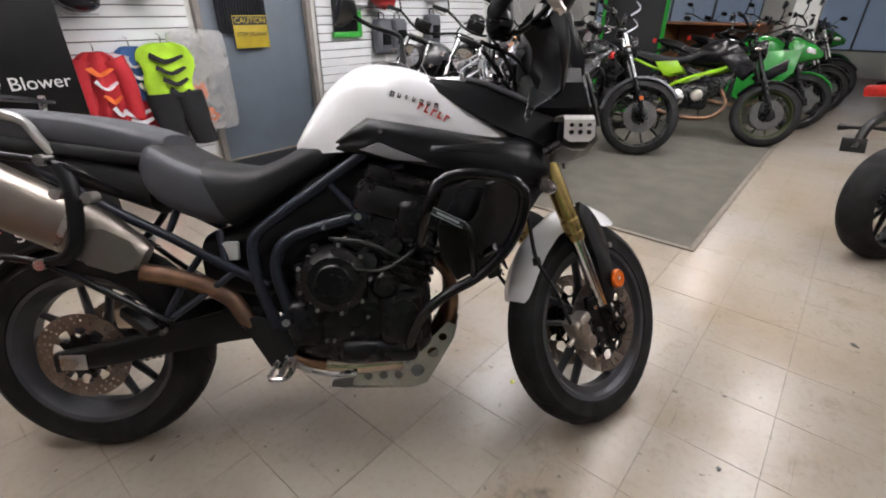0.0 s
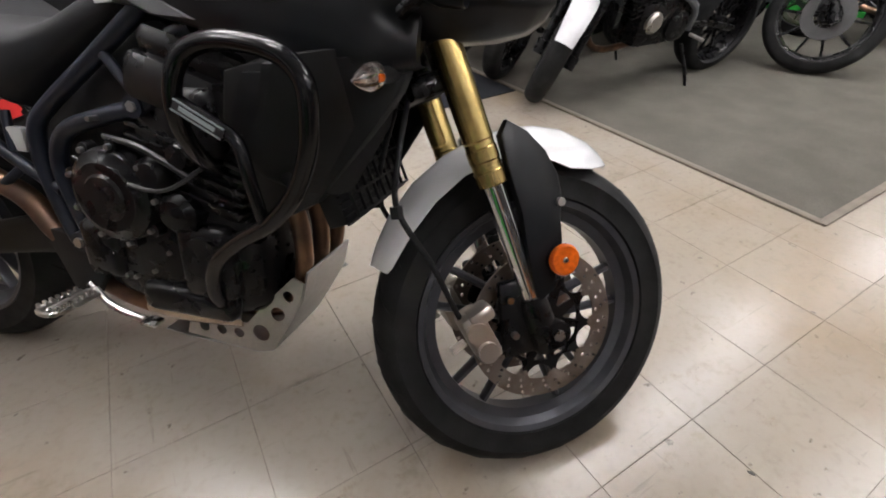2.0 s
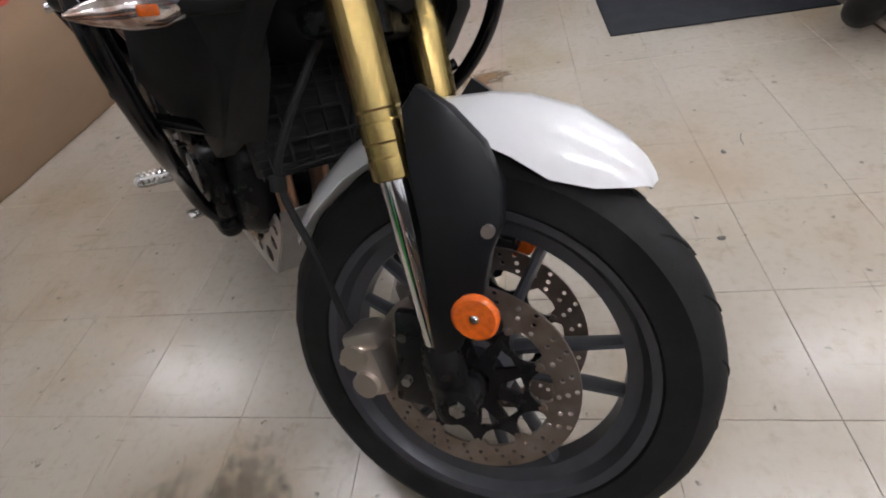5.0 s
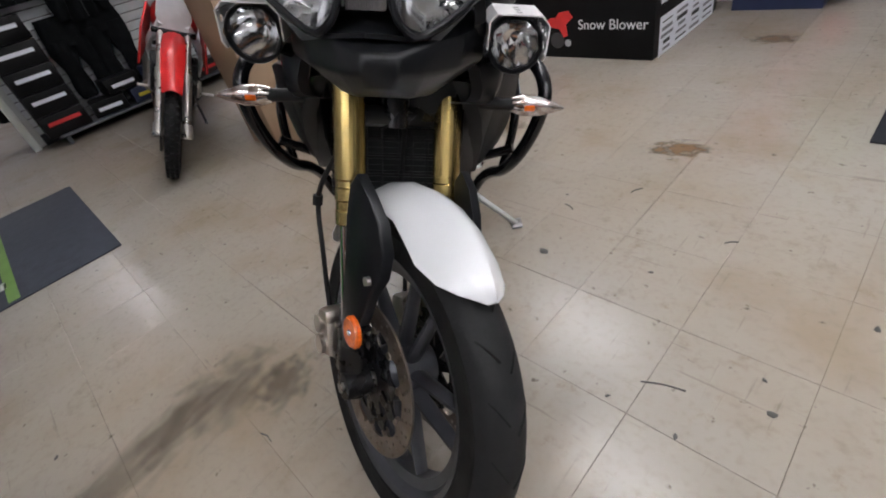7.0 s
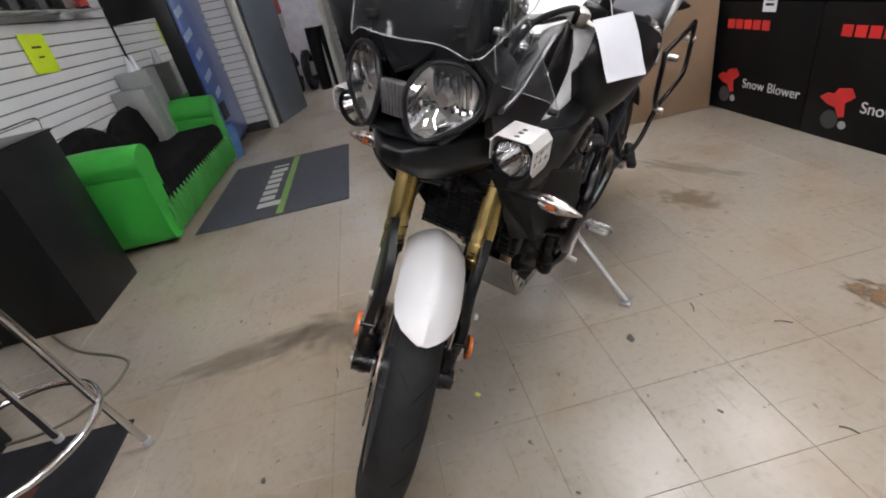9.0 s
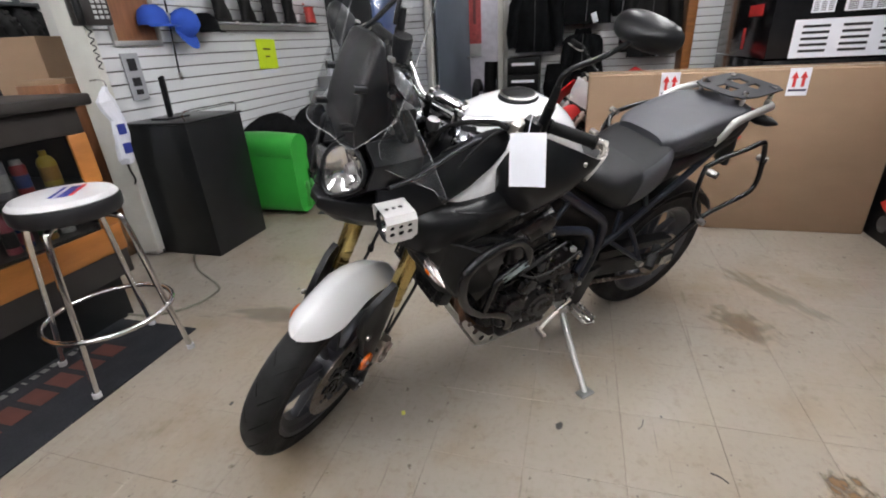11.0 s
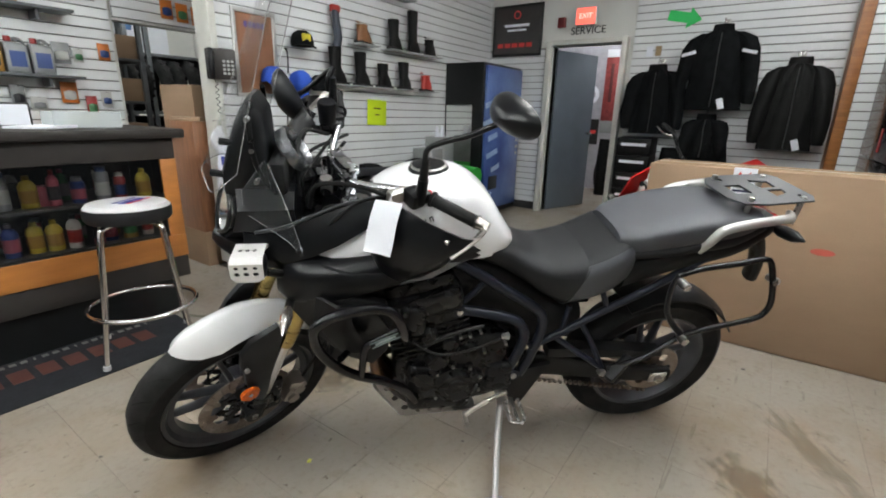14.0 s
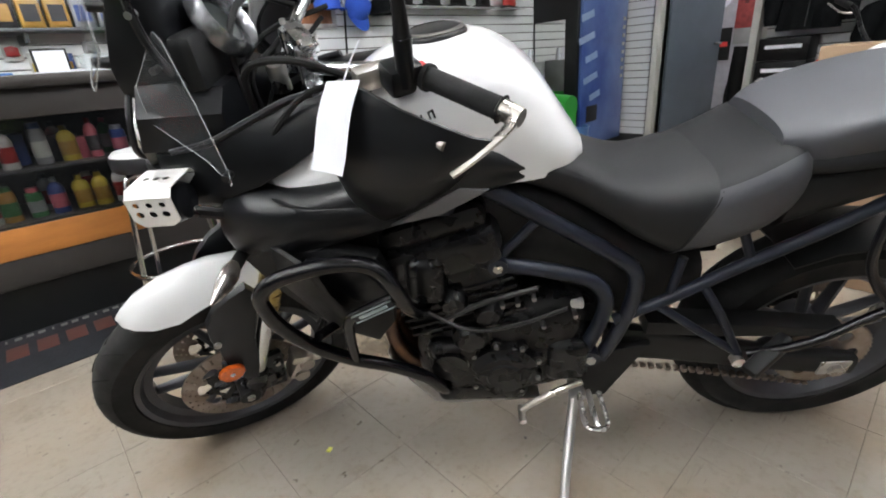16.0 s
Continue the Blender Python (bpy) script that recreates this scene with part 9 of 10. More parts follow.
for k, (x, z) in enumerate(((0.35, 1.32), (0.75, 1.42), (0.35, 1.75), (0.78, 1.80), (2.62, 1.35), (3.0, 1.35), (3.45, 1.55), (3.9, 1.45), (2.8, 1.75), (3.3, 1.95))):
    helmet((x, 3.45, z), -80 - 10 * (k % 3), (tint("helmet_black", (0.02, 0.02, 0.022), 0.2), tint("helmet_white", (0.55, 0.56, 0.58), 0.2), tint("helmet_red", (0.35, 0.03, 0.03), 0.25))[k % 3], mat("visor_dark", (0.02, 0.025, 0.03), 0.05), ("black helmet with peak on the slat wall", "white helmet with peak on the slat wall", "red helmet with peak on the slat wall")[k % 3])
    bm = B()
    bx(bm, (x, 3.52, z - 0.135), (0.2, 0.19, 0.008), 0.002)
    solo("helmet_shelf", bm, mat("clear_shelf", (0.7, 0.72, 0.72), 0.2), "small clear shelf hooked into the slats", "shelf", "helmet shelves")
for k, (x, z) in enumerate(((3.05, 0.98), (3.28, 0.98), (3.85, 1.02))):
    ob = thing("tank_bag", pose(x, 3.54, z), "dark grey bag hung on the slat wall", "bag", "bags on the wall")
    bm = sup(B(), [(-0.10, 0.03, -0.16, 0.12, 4), (-0.08, 0.07, -0.18, 0.16, 4), (0.08, 0.07, -0.18, 0.16, 4), (0.10, 0.03, -0.16, 0.12, 4)], 20, 2)
    part("bag_body", bm, tint("grey_bag", (0.09, 0.095, 0.11), 0.7), ob)
    bm = B()
    bx(bm, (0, -0.074, -0.02), (0.12, 0.02, 0.14), 0.01)
    part("pocket", bm, FABRIC, ob)
    bm = B()
    tb(bm, [(-0.04, 0, 0.15), (-0.03, 0.01, 0.21), (0.03, 0.01, 0.21), (0.04, 0, 0.15)], 0.006, n=8)
    part("strap", bm, FABRIC, ob)
ob = thing("green_display", pose(2.60, 3.58, 1.25), "black display panel with a green frame", "display")
bm = B()
bx(bm, (0, 0, 0), (0.30, 0.03, 0.50), 0.006)
part("panel", bm, BLACKL, ob)
bm = B()
for a in ((0, -0.25, 0.34, 0.05), (0.16, 0, 0.05, 0.55)):
    bx(bm, (a[0], -0.005, a[1]), (a[2], 0.05, a[3]), 0.006)
part("frame", bm, GREEN, ob, "green frame")

# ---- back room behind the service door ----
for k, (x, y) in enumerate(((-6.70, -1.02), (-6.72, -0.80))):
    copy_thing(t0, Matrix.Translation((x, y, 0.30)) @ pose(0, 0, 0, 0, 90, 90 - 8 * k))
ob = thing("red_banner", pose(-6.86, -1.08, 1.66, 0, 0, 90), "tall red and grey banner on the back wall", "banner")
bm = B()
bx(bm, (0, 0, 0), (0.22, 0.01, 1.0), 0.002)
part("banner_cloth", bm, tint("banner_red", (0.30, 0.045, 0.045), 0.6, vary=0.4), ob)
part("banner_head", bx(B(), (0, 0, 0.56), (0.22, 0.012, 0.12), 0.002), PAPER, ob, "white top of the banner")
part("banner_foot", bx(B(), (0, 0, -0.60), (0.22, 0.012, 0.20), 0.002), GREYM, ob, "grey foot of the banner")
part("banner_print", bx(B(), (0, -0.007, 0.1), (0.05, 0.004, 0.6), 0.001), tint("dark_banner_print", (0.10, 0.02, 0.02), 0.6), ob, "dark printed strip")
ob = thing("ring_sign", pose(-6.86, -1.42, 1.58, 0, 0, 90), "white ring shaped sign on the back wall", "sign")
bm = B()
lt(bm, [(0.10, -0.006), (0.16, -0.006), (0.16, 0.006), (0.10, 0.006)], R90, 32)
part("ring", bm, PAPER, ob)
sheet("dark_panel", (-6.865, -1.34, 0.97), 90, 0.26, 0.42, BLACKL, "dark panel with a red mark", "panel", [(0, 0, 0.18, 0.06)], REDINK)
ob = thing("hung_chaps", pose(-4.75, -0.36, 0.75), "black leather chaps hung behind the door", "clothing")
for s in (-1, 1):
    bm = B()
    tb(bm, [(0, s * 0.07, 0.2), (0.02, s * 0.085, -0.1), (0.0, s * 0.09, -0.5)], (0.085, 0.07), n=14, sub=4)
    part("leg", bm, LEATHER, ob)
carton("shop_cabinet", (-6.5, 0.35, 0), (0.5, 0.8, 0.9), GREYM, "grey metal cabinet in the back room", "cabinet")


# ---- the other motorcycles of the shop ----
SHOPDISC = mat("dull_disc_steel", (0.075, 0.074, 0.073), 0.5, metal=0.6, vary=0.2, scale=20)


def arc_shell(bm, c, r, w, a0, a1, t=0.004, drop=0.03, steps=10, m=I4):
    """A fender round the y axis at c: from angle a0 to a1, half width w, edges dropped."""
    secs = []
    for k in range(steps + 1):
        a = radians(a0 + (a1 - a0) * k / steps)
        ww = w * (0.75 + 0.25 * math.sin(math.pi * k / steps))
        top, low = [], []
        for q in (-1, -0.75, -0.35, 0, 0.35, 0.75, 1):
            rr = r - drop * abs(q) ** 2.5
            top.append(m @ (c + Vector((rr * math.cos(a), q * ww, rr * math.sin(a)))))
            low.append(m @ (c + Vector(((rr - t) * math.cos(a), q * (ww - t), (rr - t) * math.sin(a)))))
        secs.append(top + low[::-1])
    return lf(bm, secs)


def shop_bike(at, label, body, accent, rim, fork, fender, style="naked", steer=0.0, lean=9.0, group="shop motorcycles", wr=0.31, spokes=10, wb=1.42):
    """Another motorcycle, simpler: origin at the rear tyre's contact, x ahead."""
    top = thing("motorcycle", at @ pose(0, 0, 0, -lean, 0, 0), label, "motorcycle", group)
    dirt, sport = style == "dirt", style == "sport"
    lift = 0.02 if dirt else 0.0
    axr, axf = Vector((0, 0, wr)), Vector((wb, 0, wr))
    rk = radians(25)
    up = Vector((-math.sin(rk), 0, math.cos(rk)))
    st = Matrix.Translation(axf) @ Matrix.Rotation(radians(steer), 4, up) @ Matrix.Translation(-axf)
    for nm, c, wt, m in (("rear_wheel", axr, 0.17 if not dirt else 0.11, I4), ("front_wheel", axf, 0.12 if not dirt else 0.085, st)):
        r = c.z
        to = m @ Matrix.Translation(c) @ pose(0, 0, 0, 90, 0, 0)
        bm = lt(B(), [(r - 0.075, -wt * 0.36), (r - 0.075, wt * 0.36), (r - 0.088, wt * 0.33), (r - 0.105, 0.014), (r - 0.105, -0.014), (r - 0.088, -wt * 0.33)], to, 40)
        wh = part(nm, bm, rim, top)
        bm = lt(B(), [(0.02, -0.05), (0.045, -0.05), (0.052, 0), (0.045, 0.05), (0.02, 0.05)], to, 20)
        part("hub", bm, ENGB if not dirt else ALU, wh)
        prof = [(r - 0.078, -wt * 0.36)] + [(r - 0.07 + 0.07 * abs(math.sin(math.pi * k / 8)) ** 0.7, -wt / 2 * math.cos(math.pi * k / 8)) for k in range(9)] + [(r - 0.078, wt * 0.36)]
        ty = part("tyre", lt(B(), prof, to, 56), RUBBER, wh, "black knobby tyre" if dirt else "black road tyre")
        if dirt:
            bm = B()
            for k in range(44):
                for q, dy in ((0, -0.3), (0.5, 0.0), (0, 0.3)):
                    a = 2 * math.pi * (k + q) / 44
                    bx(bm, (0, 0, 0), (0.026, 0.014, 0.016), 0, to @ Matrix.Rotation(a, 4, "Z") @ Matrix.Translation((r - 0.004 - 0.05 * dy * dy, 0, dy * wt)) @ pose(0, 0, 0, 0, 0, 0))
            tagged(part("tread", bm, RUBBER, wh), kind="stuff")
        bm = B()
        secs = [[Vector((0.04 + (r - 0.14) * t, (0.011 - 0.003 * t) * math.cos(a), (0.016 - 0.006 * t) * math.sin(a))) for a in [2 * math.pi * q / 6 for q in range(6)]] for t in (0, 0.5, 1)]
        lf(bm, secs)
        sme = finish(bm, "spoke", rim)
        for k in range(spokes):
            ob = new("spoke", sme)
            ob.parent = wh
            ob.matrix_basis = to @ Matrix.Rotation(2 * math.pi * k / spokes, 4, "Z")
        for s in ((-1, 1) if nm == "front_wheel" and not dirt and style != "cruiser" else (1,)):
            bm = pl(B(), circ((0, 0), 0.145 if nm == "front_wheel" else 0.11, 28), [circ((0, 0), 0.075, 20)], 0.005, to @ Matrix.Translation((0, 0, s * 0.062)))
            part("brake_disc", bm, SHOPDISC, wh, "steel brake disc")
    # fork and fender
    flen = 0.80 + lift * 0.5
    for s in (-1, 1):
        p = axf + Vector((0.03, s * (0.072 if dirt else 0.095), 0))
        bm = B()
        cy(bm, p - up * 0.04, p + up * 0.36, 0.027 if sport or dirt else 0.024, n=12)
        cy(bm, p - up * 0.045, p + up * 0.03, 0.036, n=12)
        fl = part("fork_leg", bm, ENGB if not dirt else ALU, top, m=st)
        bm = cy(B(), p + up * 0.34, p + up * flen, 0.021, n=12)
        part("fork_tube", bm, fork, fl, m=st)
        if not dirt:
            bm = bx(B(), p + Vector((-0.075, s * -0.02, 0.06)), (0.06, 0.04, 0.10), 0.012)
            part("brake_caliper", bm, ENGB, top, m=st)
        if style == "cruiser" and s < 0:
            bm = cy(B(), p + up * 0.17 + Vector((0.01, s * 0.02, 0)), p + up * 0.17 + Vector((0.012, s * 0.036, 0)), 0.02, n=14)
            part("fork_reflector", bm, ORANGE, fl, "orange side reflector", m=st)
    for h in (0.60, flen):
        bm = bx(B(), axf + up * (h - 0.02) + Vector((0.01, 0, 0)), (0.08, 0.24, 0.035), 0.01)
        part("fork_yoke", bm, ENGB, top, m=st)
    bm = B()
    if dirt:
        secs = []
        for k in range(9):
            t = k / 8
            w = 0.030 + 0.034 * math.sin(math.pi * (0.2 + 0.6 * t))
            p = axf + Vector((-0.26 + 0.50 * t, 0, 0.545 - 0.06 * t - 0.20 * t * t))
            secs.append([p + Vector((0, q * w, -0.022 * q * q)) for q in (-1, -0.5, 0, 0.5, 1)] + [p + Vector((0, q * w, -0.022 * q * q - 0.005)) for q in (1, 0.5, 0, -0.5, -1)])
        lf(bm, secs)
    else:
        arc_shell(bm, axf, axf.z + 0.025, 0.068, 35, 175 if style == "cruiser" else 150)
    part("front_fender", bm, fender, top, m=st)
    # handlebar, grips and mirrors
    hb = axf + up * (flen + 0.02)
    hb.x -= 0.02
    rise = 0.0 if sport else 0.07 + lift * 0.4
    bm = tb(B(), [hb + Vector((-0.16, -0.38, rise)), hb + Vector((-0.10, -0.26, rise + 0.015)), hb + Vector((0, -0.07, 0.03)), hb + Vector((0, 0.07, 0.03)), hb + Vector((-0.10, 0.26, rise + 0.015)), hb + Vector((-0.16, 0.38, rise))], 0.011, n=8, sub=3)
    bar = part("handlebar", bm, ENGB, top, m=st)
    for s in (-1, 1):
        bm = cy(B(), hb + Vector((-0.115, s * 0.28, rise + 0.01)), hb + Vector((-0.165, s * 0.395, rise)), 0.017, n=10)
        part("grip", bm, RUBBER, bar, m=st)
        bm = tb(B(), [hb + Vector((-0.07, s * 0.24, rise)), hb + Vector((-0.04, s * 0.28, rise - 0.01)), hb + Vector((-0.08, s * 0.38, rise - 0.01))], 0.005, n=6)
        part("lever", bm, ALU, bar, m=st)
        if not dirt:
            bm = tb(B(), [hb + Vector((-0.10, s * 0.25, rise + 0.01)), hb + Vector((-0.08, s * 0.29, rise + 0.10)), hb + Vector((-0.09, s * 0.36, rise + 0.15))], 0.006, n=6)
            ms = part("mirror", bm, ENGB, top, m=st)
            bm = sup(B(), [(-0.018, 0.06, -0.035, 0.035, 2.4), (0.0, 0.066, -0.038, 0.038, 2.4), (0.028, 0.02, -0.01, 0.01, 2)], 16, 2, m=Matrix.Translation(hb + Vector((-0.10, s * 0.39, rise + 0.17))))
            part("mirror_head", bm, ENGB, ms, m=st)
    # headlight or nose
    hp = axf + up * 0.66 + Vector((0.10, 0, 0))
    if dirt:
        bm = B()
        panel(bm, [(-0.085, 0, 0.10), (0.085, 0, 0.10), (0.095, 0, -0.02), (0.05, 0, -0.13), (-0.05, 0, -0.13), (-0.095, 0, -0.02)], 0.008, 0.003, 1, st @ Matrix.Translation(hp + Vector((0.0, 0, 0.03))) @ pose(0, 0, 0, 0, 0, 90) @ pose(0, 0, 0, 15, 0, 0) @ pose(0, 0, 0, 0, 0, 180))
        part("number_plate", bm, accent, top, "blank white front plate")
    elif sport:
        bm = sup(B(), [(1.16, 0.11, 0.70, 1.00, 2.6), (1.27, 0.15, 0.70, 0.98, 2.6), (1.40, 0.12, 0.74, 0.92, 2.4), (1.50, 0.05, 0.78, 0.85, 2.2)], 20, 3)
        part("nose_fairing", bm, body, top)
        for s in (-1, 1):
            bm = B()
            panel(bm, [(1.42, 0.125, 0.86), (1.34, 0.155, 0.88), (1.33, 0.155, 0.82), (1.43, 0.115, 0.81)], 0.012, 0.003, s)
            part("headlight", bm, CHROME, top, "slim headlight")
        secs = [[Vector((1.40 - 0.20 * t - 0.06 * q * q, q * (0.12 + 0.01 * t), 0.91 + 0.19 * t)) for q in (-1, -0.5, 0, 0.5, 1)] for t in (0, 0.5, 1)]
        part("windscreen", lf(B(), secs, closed=False, caps=False), mat("smoked_screen", (0.05, 0.05, 0.06), 0.05, alpha=0.55), top, "smoked windscreen")
    else:
        m2 = st @ Matrix.Translation(hp) @ pose(0, 0, 0, 0, 80, 0)
        bm = lt(B(), [(0, -0.09), (0.05, -0.075), (0.085, -0.02), (0.092, 0.02), (0.08, 0.026)], m2, 24, closed=False, cap=False)
        hl = part("headlight", bm, body if style == "roadster" else ENGB, top)
        bm = lt(B(), [(0, 0.002), (0.04, 0.012), (0.082, 0.022)], m2, 24, closed=False, cap=False)
        part("reflector", bm, CHROME, hl, "chrome reflector")
        bm = lt(B(), [(0, 0.036), (0.05, 0.032), (0.082, 0.024)], m2, 24, closed=False, cap=False)
        part("headlight_lens", bm, mat("clear_lens", (0.95, 0.96, 0.97), 0.03), hl)
        if style == "roadster":
            bm = tb(B(), [m2 @ Vector((0.095 * math.cos(a) * 1.1, 0.085 * math.sin(a), 0.02)) for a in [2 * math.pi * k / 12 for k in range(12)]], 0.009, n=6, sub=2, closed=True)
            part("headlight_rim", bm, fender, hl)
        bm = bx(B(), hb + Vector((0.05, 0, 0.08)), (0.03, 0.14, 0.08), 0.012, I4)
        part("instrument", bm, ENGB, top, m=st)
        for s in (-1, 1):
            bm = sup(B(), [(-0.03, 0.012, -0.012, 0.012, 2), (0.0, 0.022, -0.018, 0.018, 2), (0.035, 0.012, -0.01, 0.01, 2)], 10, 2, m=st @ Matrix.Translation(hp + Vector((-0.07, s * 0.17, -0.03))))
            part("indicator", bm, mat("clear_indicator_lens", (0.80, 0.77, 0.75), 0.1), top, "clear indicator")
    # tank, seat, tail, side panels
    z = lift
    bm = sup(B(), [(0.60, 0.06, 0.74 + z, 0.80 + z, 2.4), (0.66, 0.10, 0.72 + z, 0.86 + z, 2.6), (0.78, 0.145, 0.71 + z, 0.96 + z, 2.6), (0.92, 0.165, 0.70 + z, 1.00 + z, 2.6), (1.04, 0.14, 0.72 + z, 0.97 + z, 2.5), (1.12, 0.08, 0.76 + z, 0.92 + z, 2.4)] if not dirt else [(0.62, 0.06, 0.84, 0.90, 2.4), (0.75, 0.12, 0.80, 0.96, 2.6), (0.95, 0.13, 0.78, 1.00, 2.6), (1.08, 0.09, 0.84, 0.98, 2.4)], 24, 3)
    part("tank", bm, body, top)
    for s in (-1, 1):
        bm = B()
        if dirt:
            panel(bm, [(0.70, 0.14, 0.88), (1.02, 0.15, 0.96), (1.16, 0.17, 0.84), (1.12, 0.19, 0.62), (0.98, 0.17, 0.68)], 0.012, 0.004, s)
        elif sport:
            panel(bm, [(0.66, 0.16, 0.36), (0.72, 0.18, 0.66), (1.02, 0.20, 0.82), (1.30, 0.17, 0.84), (1.28, 0.19, 0.60), (1.05, 0.20, 0.34), (0.85, 0.18, 0.25)], 0.014, 0.005, s)
        else:
            panel(bm, [(0.90, 0.165, 0.82), (1.10, 0.17, 0.86), (1.24, 0.16, 0.74), (1.14, 0.18, 0.62), (1.02, 0.17, 0.70)], 0.014, 0.005, s)
        part("side_fairing", bm, body if not style == "cruiser" else ENGB, top)
        bm = B()
        if sport:
            panel(bm, [(0.90, 0.205, 0.52), (1.20, 0.21, 0.74), (1.22, 0.205, 0.62), (1.00, 0.212, 0.44)], 0.008, 0.002, s)
        else:
            panel(bm, [(0.30, 0.13, 0.74 + z), (0.52, 0.145, 0.76 + z), (0.60, 0.14, 0.66 + z), (0.42, 0.14, 0.60 + z)], 0.014, 0.005, s)
        part("accent_panel", bm, accent, top)
    bm = sup(B(), [(-0.10 if dirt else 0.02, 0.07, 0.80 + z, 0.86 + z, 2.8), (0.10, 0.11, 0.77 + z, 0.85 + z, 3), (0.30, 0.13, 0.74 + z, 0.82 + z, 3), (0.48, 0.13, 0.72 + z, 0.80 + z, 3), (0.64, 0.09, 0.75 + z, 0.83 + z, 2.6)], 20, 3)
    part("seat", bm, VINYL, top, "black vinyl seat")
    bm = sup(B(), [(-0.28, 0.035, 0.90 + z, 0.94 + z, 2.4), (-0.15, 0.07, 0.83 + z, 0.93 + z, 2.6), (0.02, 0.10, 0.76 + z, 0.90 + z, 2.6), (0.22, 0.11, 0.70 + z, 0.80 + z, 2.6), (0.40, 0.10, 0.66 + z, 0.74 + z, 2.4)], 18, 3)
    part("tail", bm, accent if sport else body, top)
    bm = bx(B(), (-0.285, 0, 0.895 + z), (0.05, 0.13, 0.06), 0.016)
    part("tail_light", bm, REDL, top, "red tail light")
    bm = B()
    if dirt:
        panel(bm, [(-0.42, 0.05, 0.98), (-0.05, 0.08, 0.96), (0.1, 0.08, 0.90), (-0.05, 0.08, 0.93), (-0.40, 0.05, 0.97)], 0.15, 0.004, 1)
    else:
        tb(bm, [(-0.10, 0, 0.82), (-0.20, 0, 0.78), (-0.31, 0, 0.72), (-0.36, 0, 0.62)], 0.022, n=8, flat=2.0)
    part("rear_mudguard", bm, body if dirt else ROUGHB, top)
    if not dirt:
        bm = bx(B(), (-0.375, 0, 0.64), (0.008, 0.12, 0.07), 0.003, I4)
        part("plate_holder", bm, ROUGHB, top)
        for s in (-1, 1):
            bm = tb(B(), [(-0.31, s * 0.03, 0.72), (-0.31, s * 0.09, 0.72), (-0.315, s * 0.13, 0.72)], (0.007, 0.018), n=8)
            part("rear_indicator", bm, ROUGHB, top)
    # engine, frame, exhaust
    bm = bx(B(), (0.66, 0, 0.42 + z * 0.6), (0.44, 0.26, 0.26), 0.05)
    eng = part("engine", bm, ENGB, top, "black engine case")
    for s in (-1, 1):
        bm = lt(B(), [(0, 0.03), (0.06, 0.028), (0.085, 0.012), (0.088, -0.02)], Matrix.Translation((0.58, s * 0.135, 0.40 + z * 0.6)) @ pose(0, 0, 0, -90 * s, 0, 0), 24, closed=False)
        part("engine_cover", bm, STEEL if style == "naked" else ENGB, eng)
        bm = lt(B(), [(0, 0.025), (0.045, 0.022), (0.06, 0.008), (0.062, -0.02)], Matrix.Translation((0.78, s * 0.135, 0.44 + z * 0.6)) @ pose(0, 0, 0, -90 * s, 0, 0), 20, closed=False)
        part("engine_cover", bm, ALU, eng)
        bm = tb(B(), [(1.10, s * 0.07, 0.86 + z), (0.98, s * 0.14, 0.72 + z), (0.72, s * 0.15, 0.62 + z), (0.48, s * 0.14, 0.50 + z * 0.5), (0.44, s * 0.12, 0.36 + z * 0.5)], 0.021, n=8, sub=3)
        part("frame_tube", bm, accent, top)
        bm = tb(B(), [(0.60, s * 0.13, 0.66 + z), (0.30, s * 0.11, 0.68 + z), (-0.02, s * 0.08, 0.80 + z)], 0.014, n=8, sub=3)
        part("sub_frame", bm, accent if style == "naked" else ENGB, top)
        bm = tb(B(), [(0.48, s * 0.10, 0.38), (0.25, s * 0.115, 0.37), (0.0, s * 0.115, wr)], 0.026, n=8, sub=2, flat=0.6)
        part("swing_arm", bm, ENGB if not dirt else ALU, top)
        bm = cy(B(), (0.44, s * 0.15, 0.34 + z * 0.5), (0.44, s * 0.25, 0.34 + z * 0.5), 0.011, n=8)
        part("foot_peg", bm, ALU, top)
    for k in range(6):
        bm = bx(B(), (0.84, 0, 0.50 + z * 0.6 + 0.026 * k), (0.20, 0.22, 0.012), 0.004, Matrix.Translation((0.80, 0, 0.5)) @ pose(0, 0, 0, 0, 14, 0) @ Matrix.Translation((-0.80, 0, -0.5)))
        part("cylinder_fin", bm, ENGB, eng)
    bm = bx(B(), (1.06, 0, 0.56 + z), (0.035, 0.26, 0.24), 0.008, I4)
    part("radiator", bm, ENGB, top)
    bm = tb(B(), [(0.98, -0.06, 0.52), (1.06, -0.08, 0.38), (0.96, -0.09, 0.24), (0.70, -0.11, 0.21), (0.40, -0.14, 0.26), (0.22, -0.17, 0.32)], 0.021, n=10, sub=3)
    ex_ = part("exhaust_pipe", bm, COPPER if not style == "cruiser" else ENGB, top)
    bm = B()
    cy(bm, (0.26, -0.17, 0.30 + z), (-0.20, -0.20, 0.44 + z * 2), 0.055, 0.062, n=18)
    part("silencer", bm, ENGB if not dirt else TITAN, ex_)
    bm = tb(B(), [(0.46, 0.13, 0.28 + z * 0.5), (0.42, 0.20, 0.14), (0.40, 0.235, 0.042 + 0.0)], 0.011, n=8, sub=2)
    part("side_stand", bm, ENGB, top)
    return top


def heading(x, y, h, wb=1.42, back=False):
    """The pose of a bike whose front tyre (rear tyre if back) touches at x, y and that faces h degrees."""
    if not back:
        x, y = x - wb * math.cos(radians(h)), y - wb * math.sin(radians(h))
    return pose(x, y, 0, 0, 0, h)


